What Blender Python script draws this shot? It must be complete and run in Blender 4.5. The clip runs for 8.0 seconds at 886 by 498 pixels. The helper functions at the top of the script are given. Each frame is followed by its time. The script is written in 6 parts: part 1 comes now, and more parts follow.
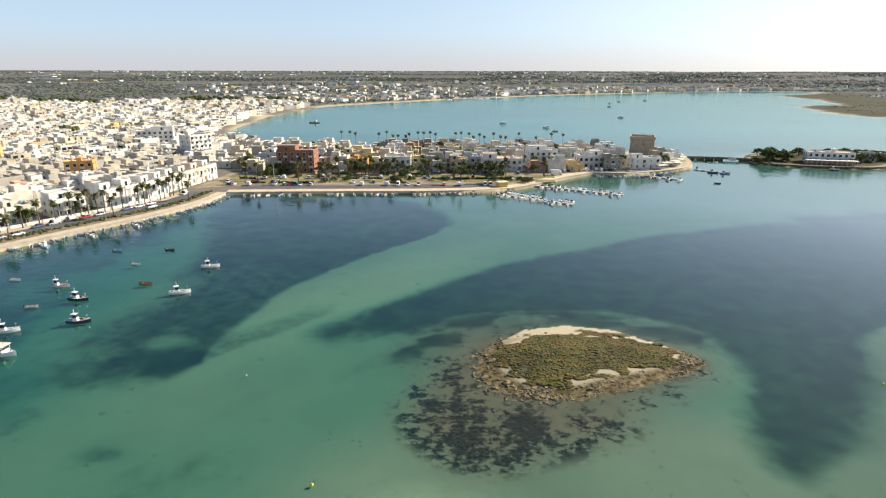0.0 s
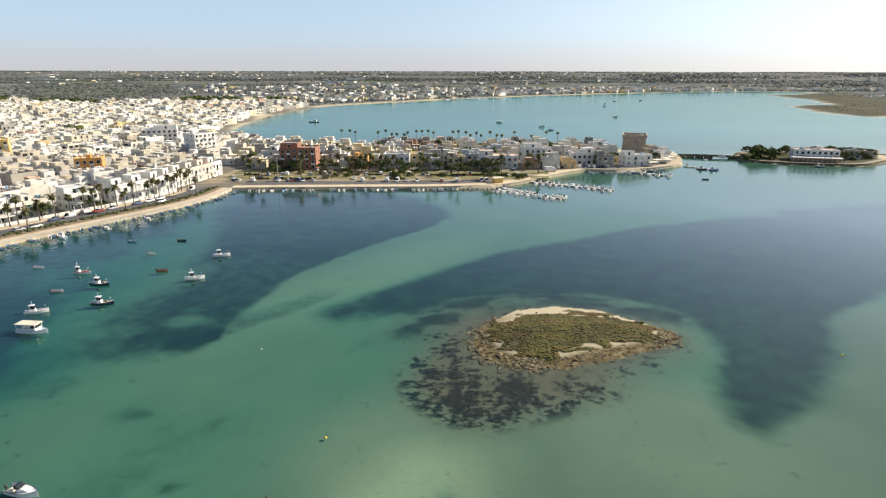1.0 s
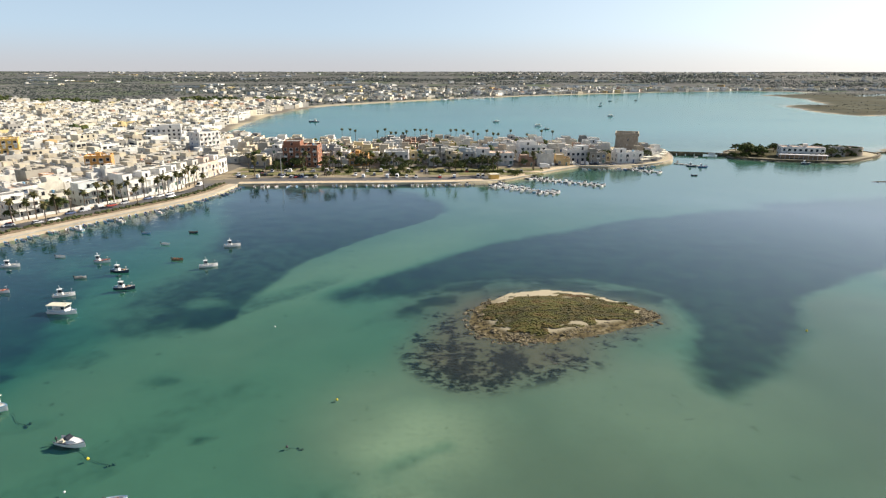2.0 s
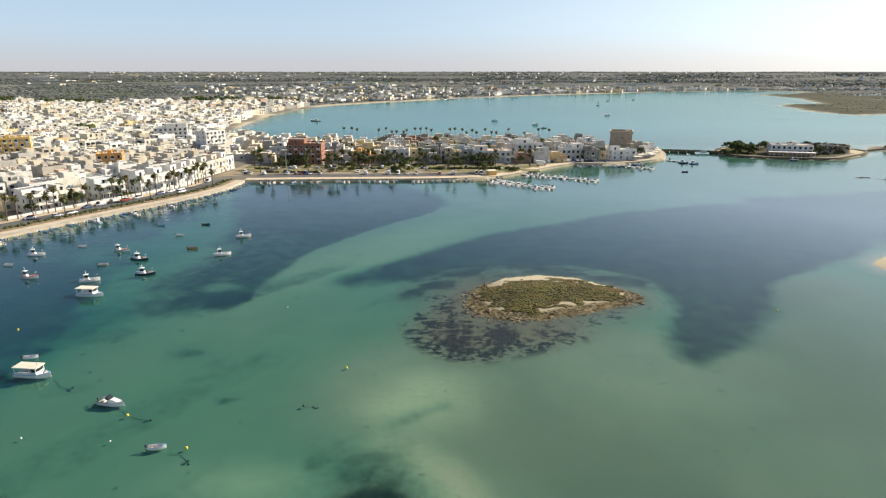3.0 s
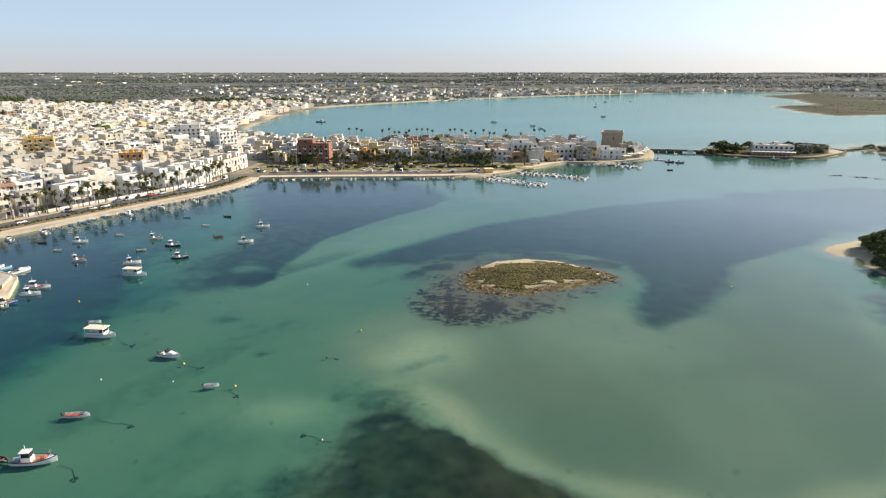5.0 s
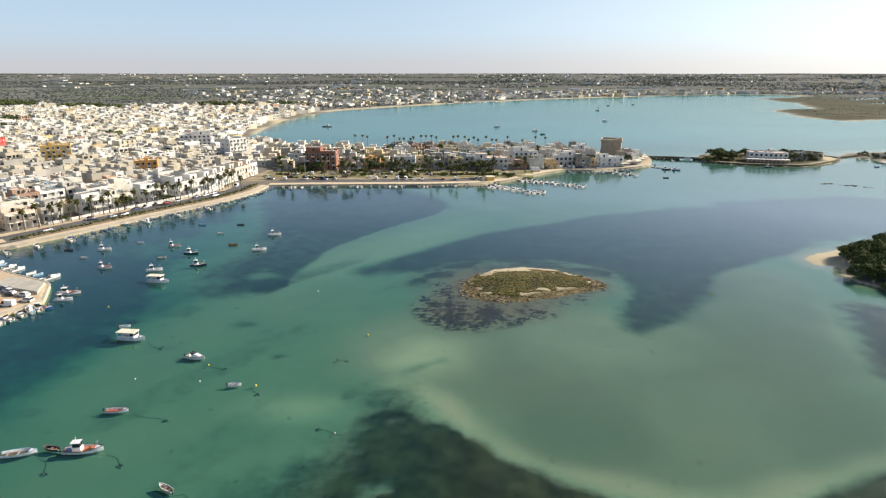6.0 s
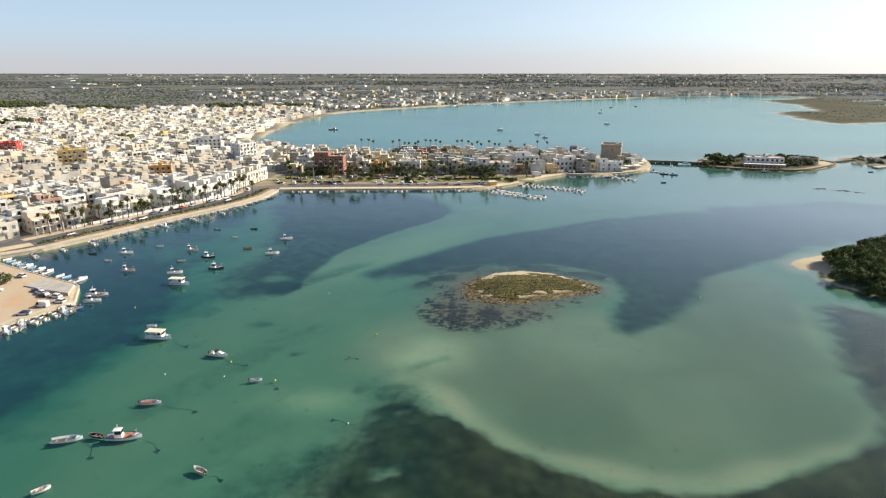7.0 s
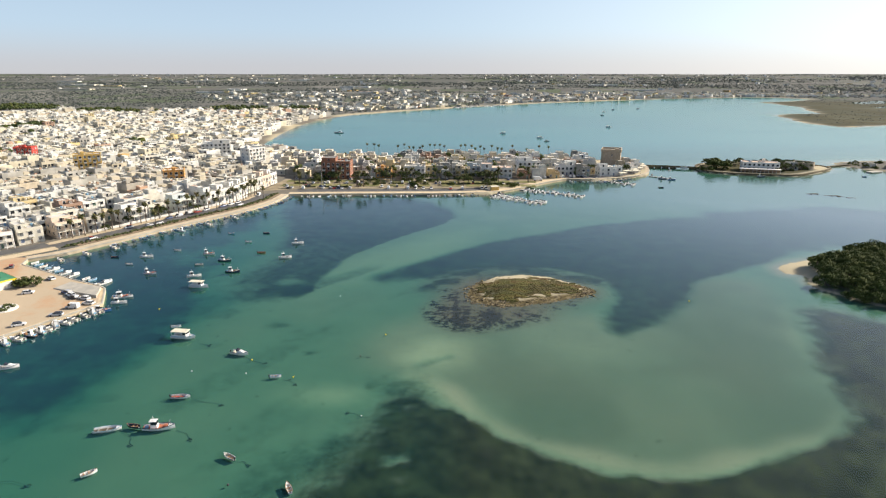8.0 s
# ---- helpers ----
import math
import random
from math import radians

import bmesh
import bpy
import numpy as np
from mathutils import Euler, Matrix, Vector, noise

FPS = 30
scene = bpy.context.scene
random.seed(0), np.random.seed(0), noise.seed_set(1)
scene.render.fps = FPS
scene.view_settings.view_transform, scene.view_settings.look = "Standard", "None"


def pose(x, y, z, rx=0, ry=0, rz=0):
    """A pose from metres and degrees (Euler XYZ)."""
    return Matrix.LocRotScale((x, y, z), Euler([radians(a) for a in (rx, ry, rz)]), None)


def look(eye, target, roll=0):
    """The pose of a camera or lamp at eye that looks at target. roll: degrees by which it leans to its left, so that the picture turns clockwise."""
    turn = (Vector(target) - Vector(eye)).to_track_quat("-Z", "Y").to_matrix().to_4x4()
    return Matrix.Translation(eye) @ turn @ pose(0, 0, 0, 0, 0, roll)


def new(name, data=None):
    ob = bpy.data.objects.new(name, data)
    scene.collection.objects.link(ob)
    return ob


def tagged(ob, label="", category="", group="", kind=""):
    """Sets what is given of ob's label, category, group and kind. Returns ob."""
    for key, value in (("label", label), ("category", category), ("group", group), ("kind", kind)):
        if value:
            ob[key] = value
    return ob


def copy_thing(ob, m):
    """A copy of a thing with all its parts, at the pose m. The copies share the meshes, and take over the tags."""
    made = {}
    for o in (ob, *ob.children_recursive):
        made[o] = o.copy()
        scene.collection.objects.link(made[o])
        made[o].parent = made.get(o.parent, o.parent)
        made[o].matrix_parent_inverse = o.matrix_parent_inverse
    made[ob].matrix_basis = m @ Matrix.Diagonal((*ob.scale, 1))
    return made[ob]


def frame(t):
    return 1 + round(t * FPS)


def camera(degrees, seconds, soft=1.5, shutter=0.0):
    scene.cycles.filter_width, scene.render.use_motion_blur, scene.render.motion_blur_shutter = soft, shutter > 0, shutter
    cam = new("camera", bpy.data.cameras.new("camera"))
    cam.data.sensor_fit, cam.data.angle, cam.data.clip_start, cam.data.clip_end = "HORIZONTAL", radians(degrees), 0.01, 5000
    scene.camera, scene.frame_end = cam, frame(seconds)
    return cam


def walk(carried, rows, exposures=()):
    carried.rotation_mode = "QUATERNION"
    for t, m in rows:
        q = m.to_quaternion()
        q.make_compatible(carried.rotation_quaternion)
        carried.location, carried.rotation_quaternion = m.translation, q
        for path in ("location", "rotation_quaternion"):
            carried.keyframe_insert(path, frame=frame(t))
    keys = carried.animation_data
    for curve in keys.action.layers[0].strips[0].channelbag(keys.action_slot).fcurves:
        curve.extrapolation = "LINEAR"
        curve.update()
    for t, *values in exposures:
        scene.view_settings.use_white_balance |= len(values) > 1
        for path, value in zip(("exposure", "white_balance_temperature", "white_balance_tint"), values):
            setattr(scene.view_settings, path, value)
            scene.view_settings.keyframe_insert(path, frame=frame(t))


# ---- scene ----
cam = camera(73.7, 8.0, soft=1.25)
PATH = [
    (0, (0.261, -1.481, 61.607), (0.258, 0.432, 61.021), 0.1),
    (0.5, (0.2, -7.386, 61.621), (0.203, -5.474, 61.035), 0.1),
    (1, (0.12, -13.686, 61.511), (0.125, -11.773, 60.926), 0.1),
    (1.5, (-0.05, -19.875, 61.469), (-0.04, -17.962, 60.885), 0.1),
    (3, (-0.074, -39.395, 61.654), (-0.061, -37.482, 61.07), 0.0),
    (3.5, (-0.08, -45.584, 61.575), (-0.067, -43.671, 60.991), 0.0),
    (4, (-0.034, -51.822, 61.547), (-0.022, -49.909, 60.963), 0.0),
    (4.5, (0.05, -58.156, 62.041), (0.062, -56.243, 61.458), 0.0),
    (6, (1.5, -76.797, 71.406), (1.494, -74.884, 70.824), 0.0),
    (6.5, (1.672, -82.728, 74.404), (1.659, -80.815, 73.821), 0.0),
    (7, (1.78, -88.731, 77.181), (1.76, -86.818, 76.597), 0.0),
    (7.5, (1.7, -94.69, 80.152), (1.675, -92.777, 79.567), 0.0),
    (8, (1.517, -100.705, 83.133), (1.486, -98.793, 82.548), 0.0),
]
walk(cam, [(t, look(eye, target, roll)) for t, eye, target, roll in PATH], exposures=[(0.0, 0.67, 6450, 12), (0.5, 0.64, 6450, 12), (1.0, 0.59, 6450, 12), (1.5, 0.57, 6450, 12), (8.0, 0.57, 6450, 12)])

# ---- node helpers ----
def mixer(nt, fac, a, b):
    n = nt.nodes.new("ShaderNodeMix")
    n.data_type = "RGBA"
    for sock, val in ((0, fac), (6, a), (7, b)):
        if isinstance(val, bpy.types.NodeSocket):
            nt.links.new(val, n.inputs[sock])
        elif sock == 0:
            n.inputs[0].default_value = val
        else:
            n.inputs[sock].default_value = (*val[:3], 1)
    return n.outputs[2]


def sums(nt, op, a, b=0.0, clamp=False):
    n = nt.nodes.new("ShaderNodeMath")
    n.operation, n.use_clamp = op, clamp
    for k, val in enumerate((a, b)):
        if isinstance(val, bpy.types.NodeSocket):
            nt.links.new(val, n.inputs[k])
        else:
            n.inputs[k].default_value = val
    return n.outputs[0]


def noisy(nt, where, scale, detail=3.0, rough=0.55, stretch=None):
    if stretch:
        m = nt.nodes.new("ShaderNodeMapping")
        m.inputs["Scale"].default_value = stretch
        nt.links.new(where, m.inputs[0])
        where = m.outputs[0]
    n = nt.nodes.new("ShaderNodeTexNoise")
    n.inputs["Scale"].default_value, n.inputs["Detail"].default_value, n.inputs["Roughness"].default_value = scale, detail, rough
    nt.links.new(where, n.inputs["Vector"])
    return n.outputs["Fac"]


def ramp(nt, fac, stops):
    n = nt.nodes.new("ShaderNodeValToRGB")
    e = n.color_ramp.elements
    while len(e) < len(stops):
        e.new(0.5)
    for k, (p, c) in enumerate(stops):
        e[k].position, e[k].color = p, (*c, 1)
    nt.links.new(fac, n.inputs[0])
    return n.outputs[0]


def steps(nt, fac, lo, hi):
    n = nt.nodes.new("ShaderNodeMapRange")
    n.interpolation_type = "SMOOTHSTEP"
    n.inputs[1].default_value, n.inputs[2].default_value = lo, hi
    nt.links.new(fac, n.inputs[0])
    return n.outputs[0]


# ---- light: low winter sun from the right, slightly ahead ----
SUN_AZ, SUN_EL = 67.0, 32.0          # degrees clockwise from +y, above the horizon
world = bpy.data.worlds.new("world")
scene.world = world
world.use_nodes = True
wn, wl = world.node_tree.nodes, world.node_tree.links
sky = wn.new("ShaderNodeTexSky")
sky.sky_type = "NISHITA"
sky.sun_disc = False
sky.sun_elevation, sky.sun_rotation = radians(SUN_EL), radians(SUN_AZ)
sky.air_density, sky.dust_density, sky.ozone_density = 0.9, 0.6, 2.0
sky.altitude = 1800
az, el = radians(SUN_AZ), radians(SUN_EL)
SUN_DIR = Vector((math.sin(az) * math.cos(el), math.cos(az) * math.cos(el), math.sin(el)))
# winter haze: a pale blue veil low in the sky, a mauve layer on the horizon, a warm glow towards the sun
wt = world.node_tree
aim = wn.new("ShaderNodeTexCoord").outputs["Generated"]
axes = wn.new("ShaderNodeSeparateXYZ")
wl.new(aim, axes.inputs[0])
low = sums(wt, "SUBTRACT", 1.0, steps(wt, axes.outputs[2], 0.02, 0.38))
dusk = sums(wt, "SUBTRACT", 1.0, steps(wt, axes.outputs[2], -0.01, 0.065))
air = mixer(wt, sums(wt, "MULTIPLY", low, 0.85), sky.outputs["Color"], (4.5, 5.75, 6.8))
air = mixer(wt, sums(wt, "MULTIPLY", dusk, 0.9), air, (4.85, 4.8, 4.85))
facing = wn.new("ShaderNodeVectorMath")
facing.operation = "DOT_PRODUCT"
facing.inputs[1].default_value = SUN_DIR
wl.new(aim, facing.inputs[0])
near_sun = sums(wt, "POWER", sums(wt, "MAXIMUM", facing.outputs["Value"], 0.0), 3.0)
thick = sums(wt, "SUBTRACT", 1.0, sums(wt, "MULTIPLY", steps(wt, axes.outputs[2], 0.02, 0.2), 0.45))
near_sun = sums(wt, "MULTIPLY", near_sun, thick)
glow = wn.new("ShaderNodeVectorMath")
glow.operation = "MULTIPLY_ADD"
glow.inputs[1].default_value = (9.1, 8.4, 6.5)
wl.new(near_sun, glow.inputs[0])
wl.new(air, glow.inputs[2])
wl.new(glow.outputs[0], wn["Background"].inputs["Color"])
wn["Background"].inputs["Strength"].default_value = 0.083
sun_data = bpy.data.lights.new("sun", "SUN")
sun_data.energy, sun_data.angle, sun_data.color = 5.0, radians(0.6), (1.0, 0.91, 0.77)
sun = new("sun", sun_data)
sun.matrix_world = look(SUN_DIR * 400, (0, 0, 0))

# ---- materials ----
def begin(name):
    m = bpy.data.materials.new(name)
    m.use_nodes = True
    nt = m.node_tree
    geo = nt.nodes.new("ShaderNodeNewGeometry")
    return m, nt, nt.nodes["Principled BSDF"], geo.outputs["Position"], geo


def bumped(nt, bsdf, height, strength, distance):
    b = nt.nodes.new("ShaderNodeBump")
    b.inputs["Strength"].default_value, b.inputs["Distance"].default_value = strength, distance
    nt.links.new(height, b.inputs["Height"])
    nt.links.new(b.outputs[0], bsdf.inputs["Normal"])


def surface(name, a, b, scale=0.6, rough=0.8, metal=0.0, bump=0.3, fine=6.0, depth=0.03, tints=None, streak=0.0, islands=False):
    """A worn surface: two tones at two scales, relief, and a tint drawn per object or per island."""
    m, nt, bsdf, where, geo = begin(name)
    big, small = noisy(nt, where, scale, 4), noisy(nt, where, fine, 3)
    colour = mixer(nt, steps(nt, big, 0.35, 0.68), a, b)
    if tints:
        if islands:
            rnd = geo.outputs["Random Per Island"]
        else:
            rnd = nt.nodes.new("ShaderNodeObjectInfo").outputs["Random"]
        tint = ramp(nt, rnd, tints)
        nt.nodes[-1].color_ramp.interpolation = "CONSTANT"
        mul = nt.nodes.new("ShaderNodeMix")
        mul.data_type, mul.blend_type = "RGBA", "MULTIPLY"
        mul.inputs[0].default_value = 1.0
        nt.links.new(colour, mul.inputs[6])
        nt.links.new(tint, mul.inputs[7])
        colour = mul.outputs[2]
    if streak:
        runs = noisy(nt, where, 1.0, 4, 0.6, (1.6, 1.6, 0.16))
        colour = mixer(nt, sums(nt, "MULTIPLY", steps(nt, runs, 0.52, 0.78), streak), colour, [v * 0.45 for v in a])
    colour = mixer(nt, sums(nt, "MULTIPLY", steps(nt, small, 0.5, 0.8), 0.35), colour, [v * 0.6 for v in b])
    nt.links.new(colour, bsdf.inputs["Base Color"])
    bsdf.inputs["Roughness"].default_value, bsdf.inputs["Metallic"].default_value = rough, metal
    if bump:
        bumped(nt, bsdf, small, bump, depth)
    return m


TINTS = [(0.0, (1, 1, 1)), (0.3, (1, 0.96, 0.87)), (0.46, (0.82, 0.80, 0.75)), (0.56, (1, 0.89, 0.70)), (0.65, (0.9, 0.78, 0.62)), (0.72, (0.68, 0.66, 0.62)),
         (0.79, (0.95, 0.78, 0.45)), (0.83, (0.8, 0.52, 0.36)), (0.87, (0.6, 0.56, 0.5)), (0.92, (0.95, 0.97, 1.0)), (0.97, (0.55, 0.36, 0.27))]
M = {}
M["wall"] = surface("limewash", (0.73, 0.71, 0.645), (0.54, 0.525, 0.475), 0.25, 0.85, 0, 0.3, 3.0, 0.02, TINTS, 0.35)
FAR_TINTS = [(0.0, (1.12, 1.12, 1.10)), (0.36, (1, 0.96, 0.87)), (0.52, (0.72, 0.70, 0.66)), (0.62, (1, 0.92, 0.74)), (0.74, (0.45, 0.44, 0.42)), (0.85, (0.8, 0.72, 0.58)), (0.94, (0.98, 0.80, 0.42)), (0.965, (0.7, 0.46, 0.34)), (0.985, (0.9, 0.62, 0.28))]
M["wall_far"] = surface("limewash far", (0.77, 0.75, 0.69), (0.52, 0.505, 0.455), 0.1, 0.85, 0, 0, 1.0, 0.02, FAR_TINTS, 0.2, True)
OLD = [(0.0, (1.15, 1.13, 1.08)), (0.2, (0.8, 0.76, 0.68)), (0.36, (1.2, 1.2, 1.2)), (0.5, (0.55, 0.52, 0.47)), (0.6, (0.95, 0.82, 0.6)), (0.7, (0.66, 0.66, 0.66)), (0.79, (0.6, 0.38, 0.26)), (0.84, (1.0, 0.76, 0.42)), (0.9, (0.8, 0.92, 1.05)), (0.95, (0.4, 0.42, 0.42))]
M["oldwall"] = surface("weathered plaster", (0.64, 0.62, 0.565), (0.48, 0.46, 0.415), 0.25, 0.88, 0, 0.3, 3.0, 0.02, OLD, 0.5)
M["white"] = surface("white render", (0.78, 0.75, 0.68), (0.69, 0.66, 0.60), 0.3, 0.85, 0, 0.2, 3.0, 0.02, None, 0.3)
ROW = [(0.0, (1.05, 1.05, 1.05)), (0.35, (1, 0.96, 0.86)), (0.55, (1, 0.9, 0.74)), (0.68, (1.0, 0.84, 0.72)), (0.78, (0.86, 0.95, 1.0)), (0.88, (0.8, 0.78, 0.74))]
M["row"] = surface("painted seafront render", (0.76, 0.735, 0.67), (0.64, 0.615, 0.55), 0.3, 0.85, 0, 0.3, 3.0, 0.02, ROW, 0.45)
M["orange"] = surface("orange render", (0.66, 0.36, 0.10), (0.58, 0.30, 0.09), 0.3, 0.85, 0, 0.2, 3.0, 0.02, None, 0.3)
M["yellow"] = surface("yellow render", (0.68, 0.46, 0.14), (0.62, 0.41, 0.125), 0.3, 0.85, 0, 0.2, 3.0, 0.02, None, 0.3)
M["redbrown"] = surface("red brown render", (0.34, 0.155, 0.085), (0.27, 0.12, 0.07), 0.3, 0.85, 0, 0.2, 3.0, 0.02, None, 0.3)
M["roof"] = surface("roof screed", (0.68, 0.655, 0.59), (0.48, 0.46, 0.405), 0.22, 0.9, 0, 0.3, 2.5, 0.03, [(0, (1, 1, 1)), (0.4, (1.25, 1.24, 1.2)), (0.62, (0.7, 0.68, 0.64)), (0.82, (1.0, 0.76, 0.62)), (0.88, (0.45, 0.45, 0.45))])
M["roof_far"] = surface("roof screed far", (0.70, 0.68, 0.62), (0.48, 0.46, 0.41), 0.1, 0.9, 0, 0, 1.0, 0.03, [(0, (1, 1, 1)), (0.36, (1.25, 1.24, 1.2)), (0.6, (0.72, 0.7, 0.66)), (0.84, (1.0, 0.7, 0.54)), (0.89, (0.48, 0.48, 0.47))], 0, True)
M["stone"] = surface("tower stone", (0.45, 0.375, 0.275), (0.35, 0.285, 0.205), 0.5, 0.92, 0, 0.7, 1.6, 0.15, None, 0.6)
M["quay"] = surface("quay stone", (0.60, 0.49, 0.335), (0.48, 0.39, 0.265), 0.3, 0.85, 0, 0.4, 2.0, 0.03, [(0, (1, 1, 1)), (0.35, (0.9, 0.89, 0.87)), (0.7, (1.08, 1.06, 1.0))])
M["asphalt"] = surface("asphalt", (0.12, 0.115, 0.108), (0.085, 0.083, 0.08), 0.2, 0.9, 0, 0.4, 9.0, 0.01)
M["plaza"] = surface("plaza gravel concrete", (0.56, 0.41, 0.25), (0.47, 0.34, 0.205), 0.05, 0.92, 0, 0.3, 1.5, 0.02)
m_, nt_, bsdf_, where_, geo_ = begin("dusty square")
g1, g2 = noisy(nt_, where_, 0.06, 4), noisy(nt_, where_, 1.2, 5, 0.65)
c_ = mixer(nt_, g1, (0.54, 0.43, 0.29), (0.43, 0.335, 0.22))
c_ = mixer(nt_, sums(nt_, "MULTIPLY", steps(nt_, noisy(nt_, where_, 0.045, 5, 0.6), 0.52, 0.68), 0.75), c_, (0.50, 0.27, 0.13))
c_ = mixer(nt_, sums(nt_, "MULTIPLY", steps(nt_, g2, 0.55, 0.75), 0.35), c_, (0.26, 0.2, 0.14))
nt_.links.new(c_, bsdf_.inputs["Base Color"])
bsdf_.inputs["Roughness"].default_value = 0.93
bumped(nt_, bsdf_, g2, 0.3, 0.03)
M["square"] = m_
M["carpark"] = surface("worn car park", (0.34, 0.275, 0.17), (0.20, 0.165, 0.10), 0.09, 0.93, 0, 0.3, 1.5, 0.02)
M["concrete"] = surface("concrete", (0.50, 0.46, 0.38), (0.38, 0.355, 0.30), 0.3, 0.88, 0, 0.4, 3.0, 0.02, None, 0.4)
M["grass"] = surface("park grass", (0.15, 0.155, 0.042), (0.23, 0.195, 0.075), 0.12, 0.95, 0, 0.5, 4.0, 0.05)
M["hedge"] = surface("hedge", (0.05, 0.07, 0.025), (0.10, 0.10, 0.045), 0.7, 0.9, 0, 0.8, 5.0, 0.1)
M["leaf"] = surface("broad leaves", (0.06, 0.085, 0.027), (0.105, 0.12, 0.045), 0.5, 0.7, 0, 0, 3.0, 0.03, [(0, (1, 1, 1)), (0.4, (0.75, 0.8, 0.75)), (0.7, (1.3, 1.15, 0.9))], 0, True)
M["pine"] = surface("pine needles", (0.062, 0.085, 0.022), (0.115, 0.13, 0.036), 0.12, 0.75, 0, 0, 0.6, 0.03, [(0, (1, 1, 1)), (0.35, (0.8, 0.85, 0.8)), (0.7, (1.2, 1.18, 1.0)), (0.9, (1.4, 1.3, 1.0))], 0, True)
M["palm"] = surface("palm fronds", (0.08, 0.09, 0.032), (0.15, 0.13, 0.06), 0.6, 0.6, 0, 0, 3.0, 0.03, [(0, (1, 1, 1)), (0.5, (0.75, 0.8, 0.7)), (0.8, (1.4, 1.1, 0.8))], 0, True)
m_, nt_, bsdf_, where_, geo_ = begin("salt scrub")
c_ = ramp(nt_, noisy(nt_, where_, 0.12, 6, 0.66, (0.6, 1.4, 1)), [(0.36, (0.125, 0.068, 0.022)), (0.43, (0.12, 0.083, 0.017)), (0.47, (0.115, 0.10, 0.014)), (0.51, (0.085, 0.088, 0.013)), (0.55, (0.05, 0.042, 0.011)), (0.59, (0.11, 0.088, 0.015)), (0.66, (0.13, 0.077, 0.026))])
c_ = mixer(nt_, sums(nt_, "MULTIPLY", geo_.outputs["Random Per Island"], 0.4), c_, (0.05, 0.043, 0.015))
c_ = mixer(nt_, sums(nt_, "MULTIPLY", steps(nt_, noisy(nt_, where_, 1.1, 4, 0.6), 0.58, 0.72), 0.5), c_, (0.14, 0.095, 0.04))
nt_.links.new(c_, bsdf_.inputs["Base Color"])
bsdf_.inputs["Roughness"].default_value = 0.95
M["scrub"] = m_
# blue-grey instead of leaf green: distance haze mixed into the colour
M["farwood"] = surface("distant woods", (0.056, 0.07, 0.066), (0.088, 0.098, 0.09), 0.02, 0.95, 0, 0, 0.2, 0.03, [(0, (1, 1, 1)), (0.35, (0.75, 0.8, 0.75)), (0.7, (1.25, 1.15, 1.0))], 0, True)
M["trunk"] = surface("bark", (0.16, 0.12, 0.085), (0.10, 0.08, 0.06), 2.0, 0.95, 0, 0.8, 8.0, 0.03)
M["rock"] = surface("shore rock", (0.27, 0.215, 0.115), (0.07, 0.057, 0.035), 0.8, 0.93, 0, 0.9, 3.0, 0.12, [(0, (1, 1, 1)), (0.4, (0.72, 0.72, 0.72)), (0.75, (1.12, 1.12, 1.06))])
M["weedrock"] = surface("weedy rock", (0.075, 0.06, 0.04), (0.12, 0.095, 0.06), 0.7, 0.9, 0, 0.8, 3.0, 0.1)
M["glass"] = surface("window glass", (0.022, 0.025, 0.03), (0.04, 0.043, 0.047), 0.3, 0.12, 0, 0, 2.0)
M["shutter"] = surface("painted shutter", (0.20, 0.21, 0.20), (0.15, 0.155, 0.15), 0.8, 0.6, 0, 0, 3.0, 0.02, [(0, (1, 1, 1)), (0.25, (0.55, 0.9, 0.7)), (0.45, (0.9, 0.6, 0.4)), (0.65, (0.6, 0.8, 1.3)), (0.85, (2.6, 2.6, 2.5))])
M["trim"] = surface("window trim", (0.72, 0.70, 0.65), (0.6, 0.58, 0.54), 0.5, 0.7, 0, 0, 3.0)
M["metal"] = surface("galvanised metal", (0.45, 0.45, 0.44), (0.3, 0.3, 0.3), 1.0, 0.45, 0.7, 0, 5.0)
M["dark"] = surface("dark paint", (0.035, 0.035, 0.04), (0.055, 0.052, 0.05), 1.0, 0.5, 0, 0, 5.0)
M["tyre"] = surface("rubber", (0.03, 0.03, 0.03), (0.045, 0.045, 0.045), 2.0, 0.85, 0, 0, 6.0)
M["carpaint"] = surface("car paint", (0.62, 0.62, 0.62), (0.58, 0.58, 0.58), 0.5, 0.25, 0, 0, 3.0, 0.02, [(0, (1.25, 1.25, 1.25)), (0.3, (0.8, 0.81, 0.83)), (0.46, (0.1, 0.1, 0.11)), (0.6, (0.28, 0.29, 0.31)), (0.72, (0.16, 0.22, 0.4)), (0.8, (0.6, 0.09, 0.07)), (0.87, (1.2, 1.18, 1.1))])
M["gel"] = surface("white boat paint", (0.80, 0.79, 0.75), (0.70, 0.69, 0.65), 0.8, 0.35, 0, 0, 3.0, 0.02, None, 0.25)
M["bluehull"] = surface("blue boat paint", (0.05, 0.16, 0.38), (0.045, 0.13, 0.30), 0.8, 0.4, 0, 0, 3.0, 0.02, None, 0.3)
M["redhull"] = surface("red boat paint", (0.45, 0.06, 0.035), (0.36, 0.05, 0.03), 0.8, 0.45, 0, 0, 3.0, 0.02, None, 0.3)
M["skyhull"] = surface("pale blue boat paint", (0.22, 0.42, 0.58), (0.2, 0.36, 0.5), 0.8, 0.4, 0, 0, 3.0, 0.02, None, 0.3)
M["navy"] = surface("navy boat paint", (0.02, 0.035, 0.07), (0.03, 0.04, 0.07), 0.8, 0.4, 0, 0, 3.0, 0.02, None, 0.3)
M["wood"] = surface("boat deck wood", (0.36, 0.2, 0.10), (0.26, 0.15, 0.08), 1.5, 0.7, 0, 0, 6.0)
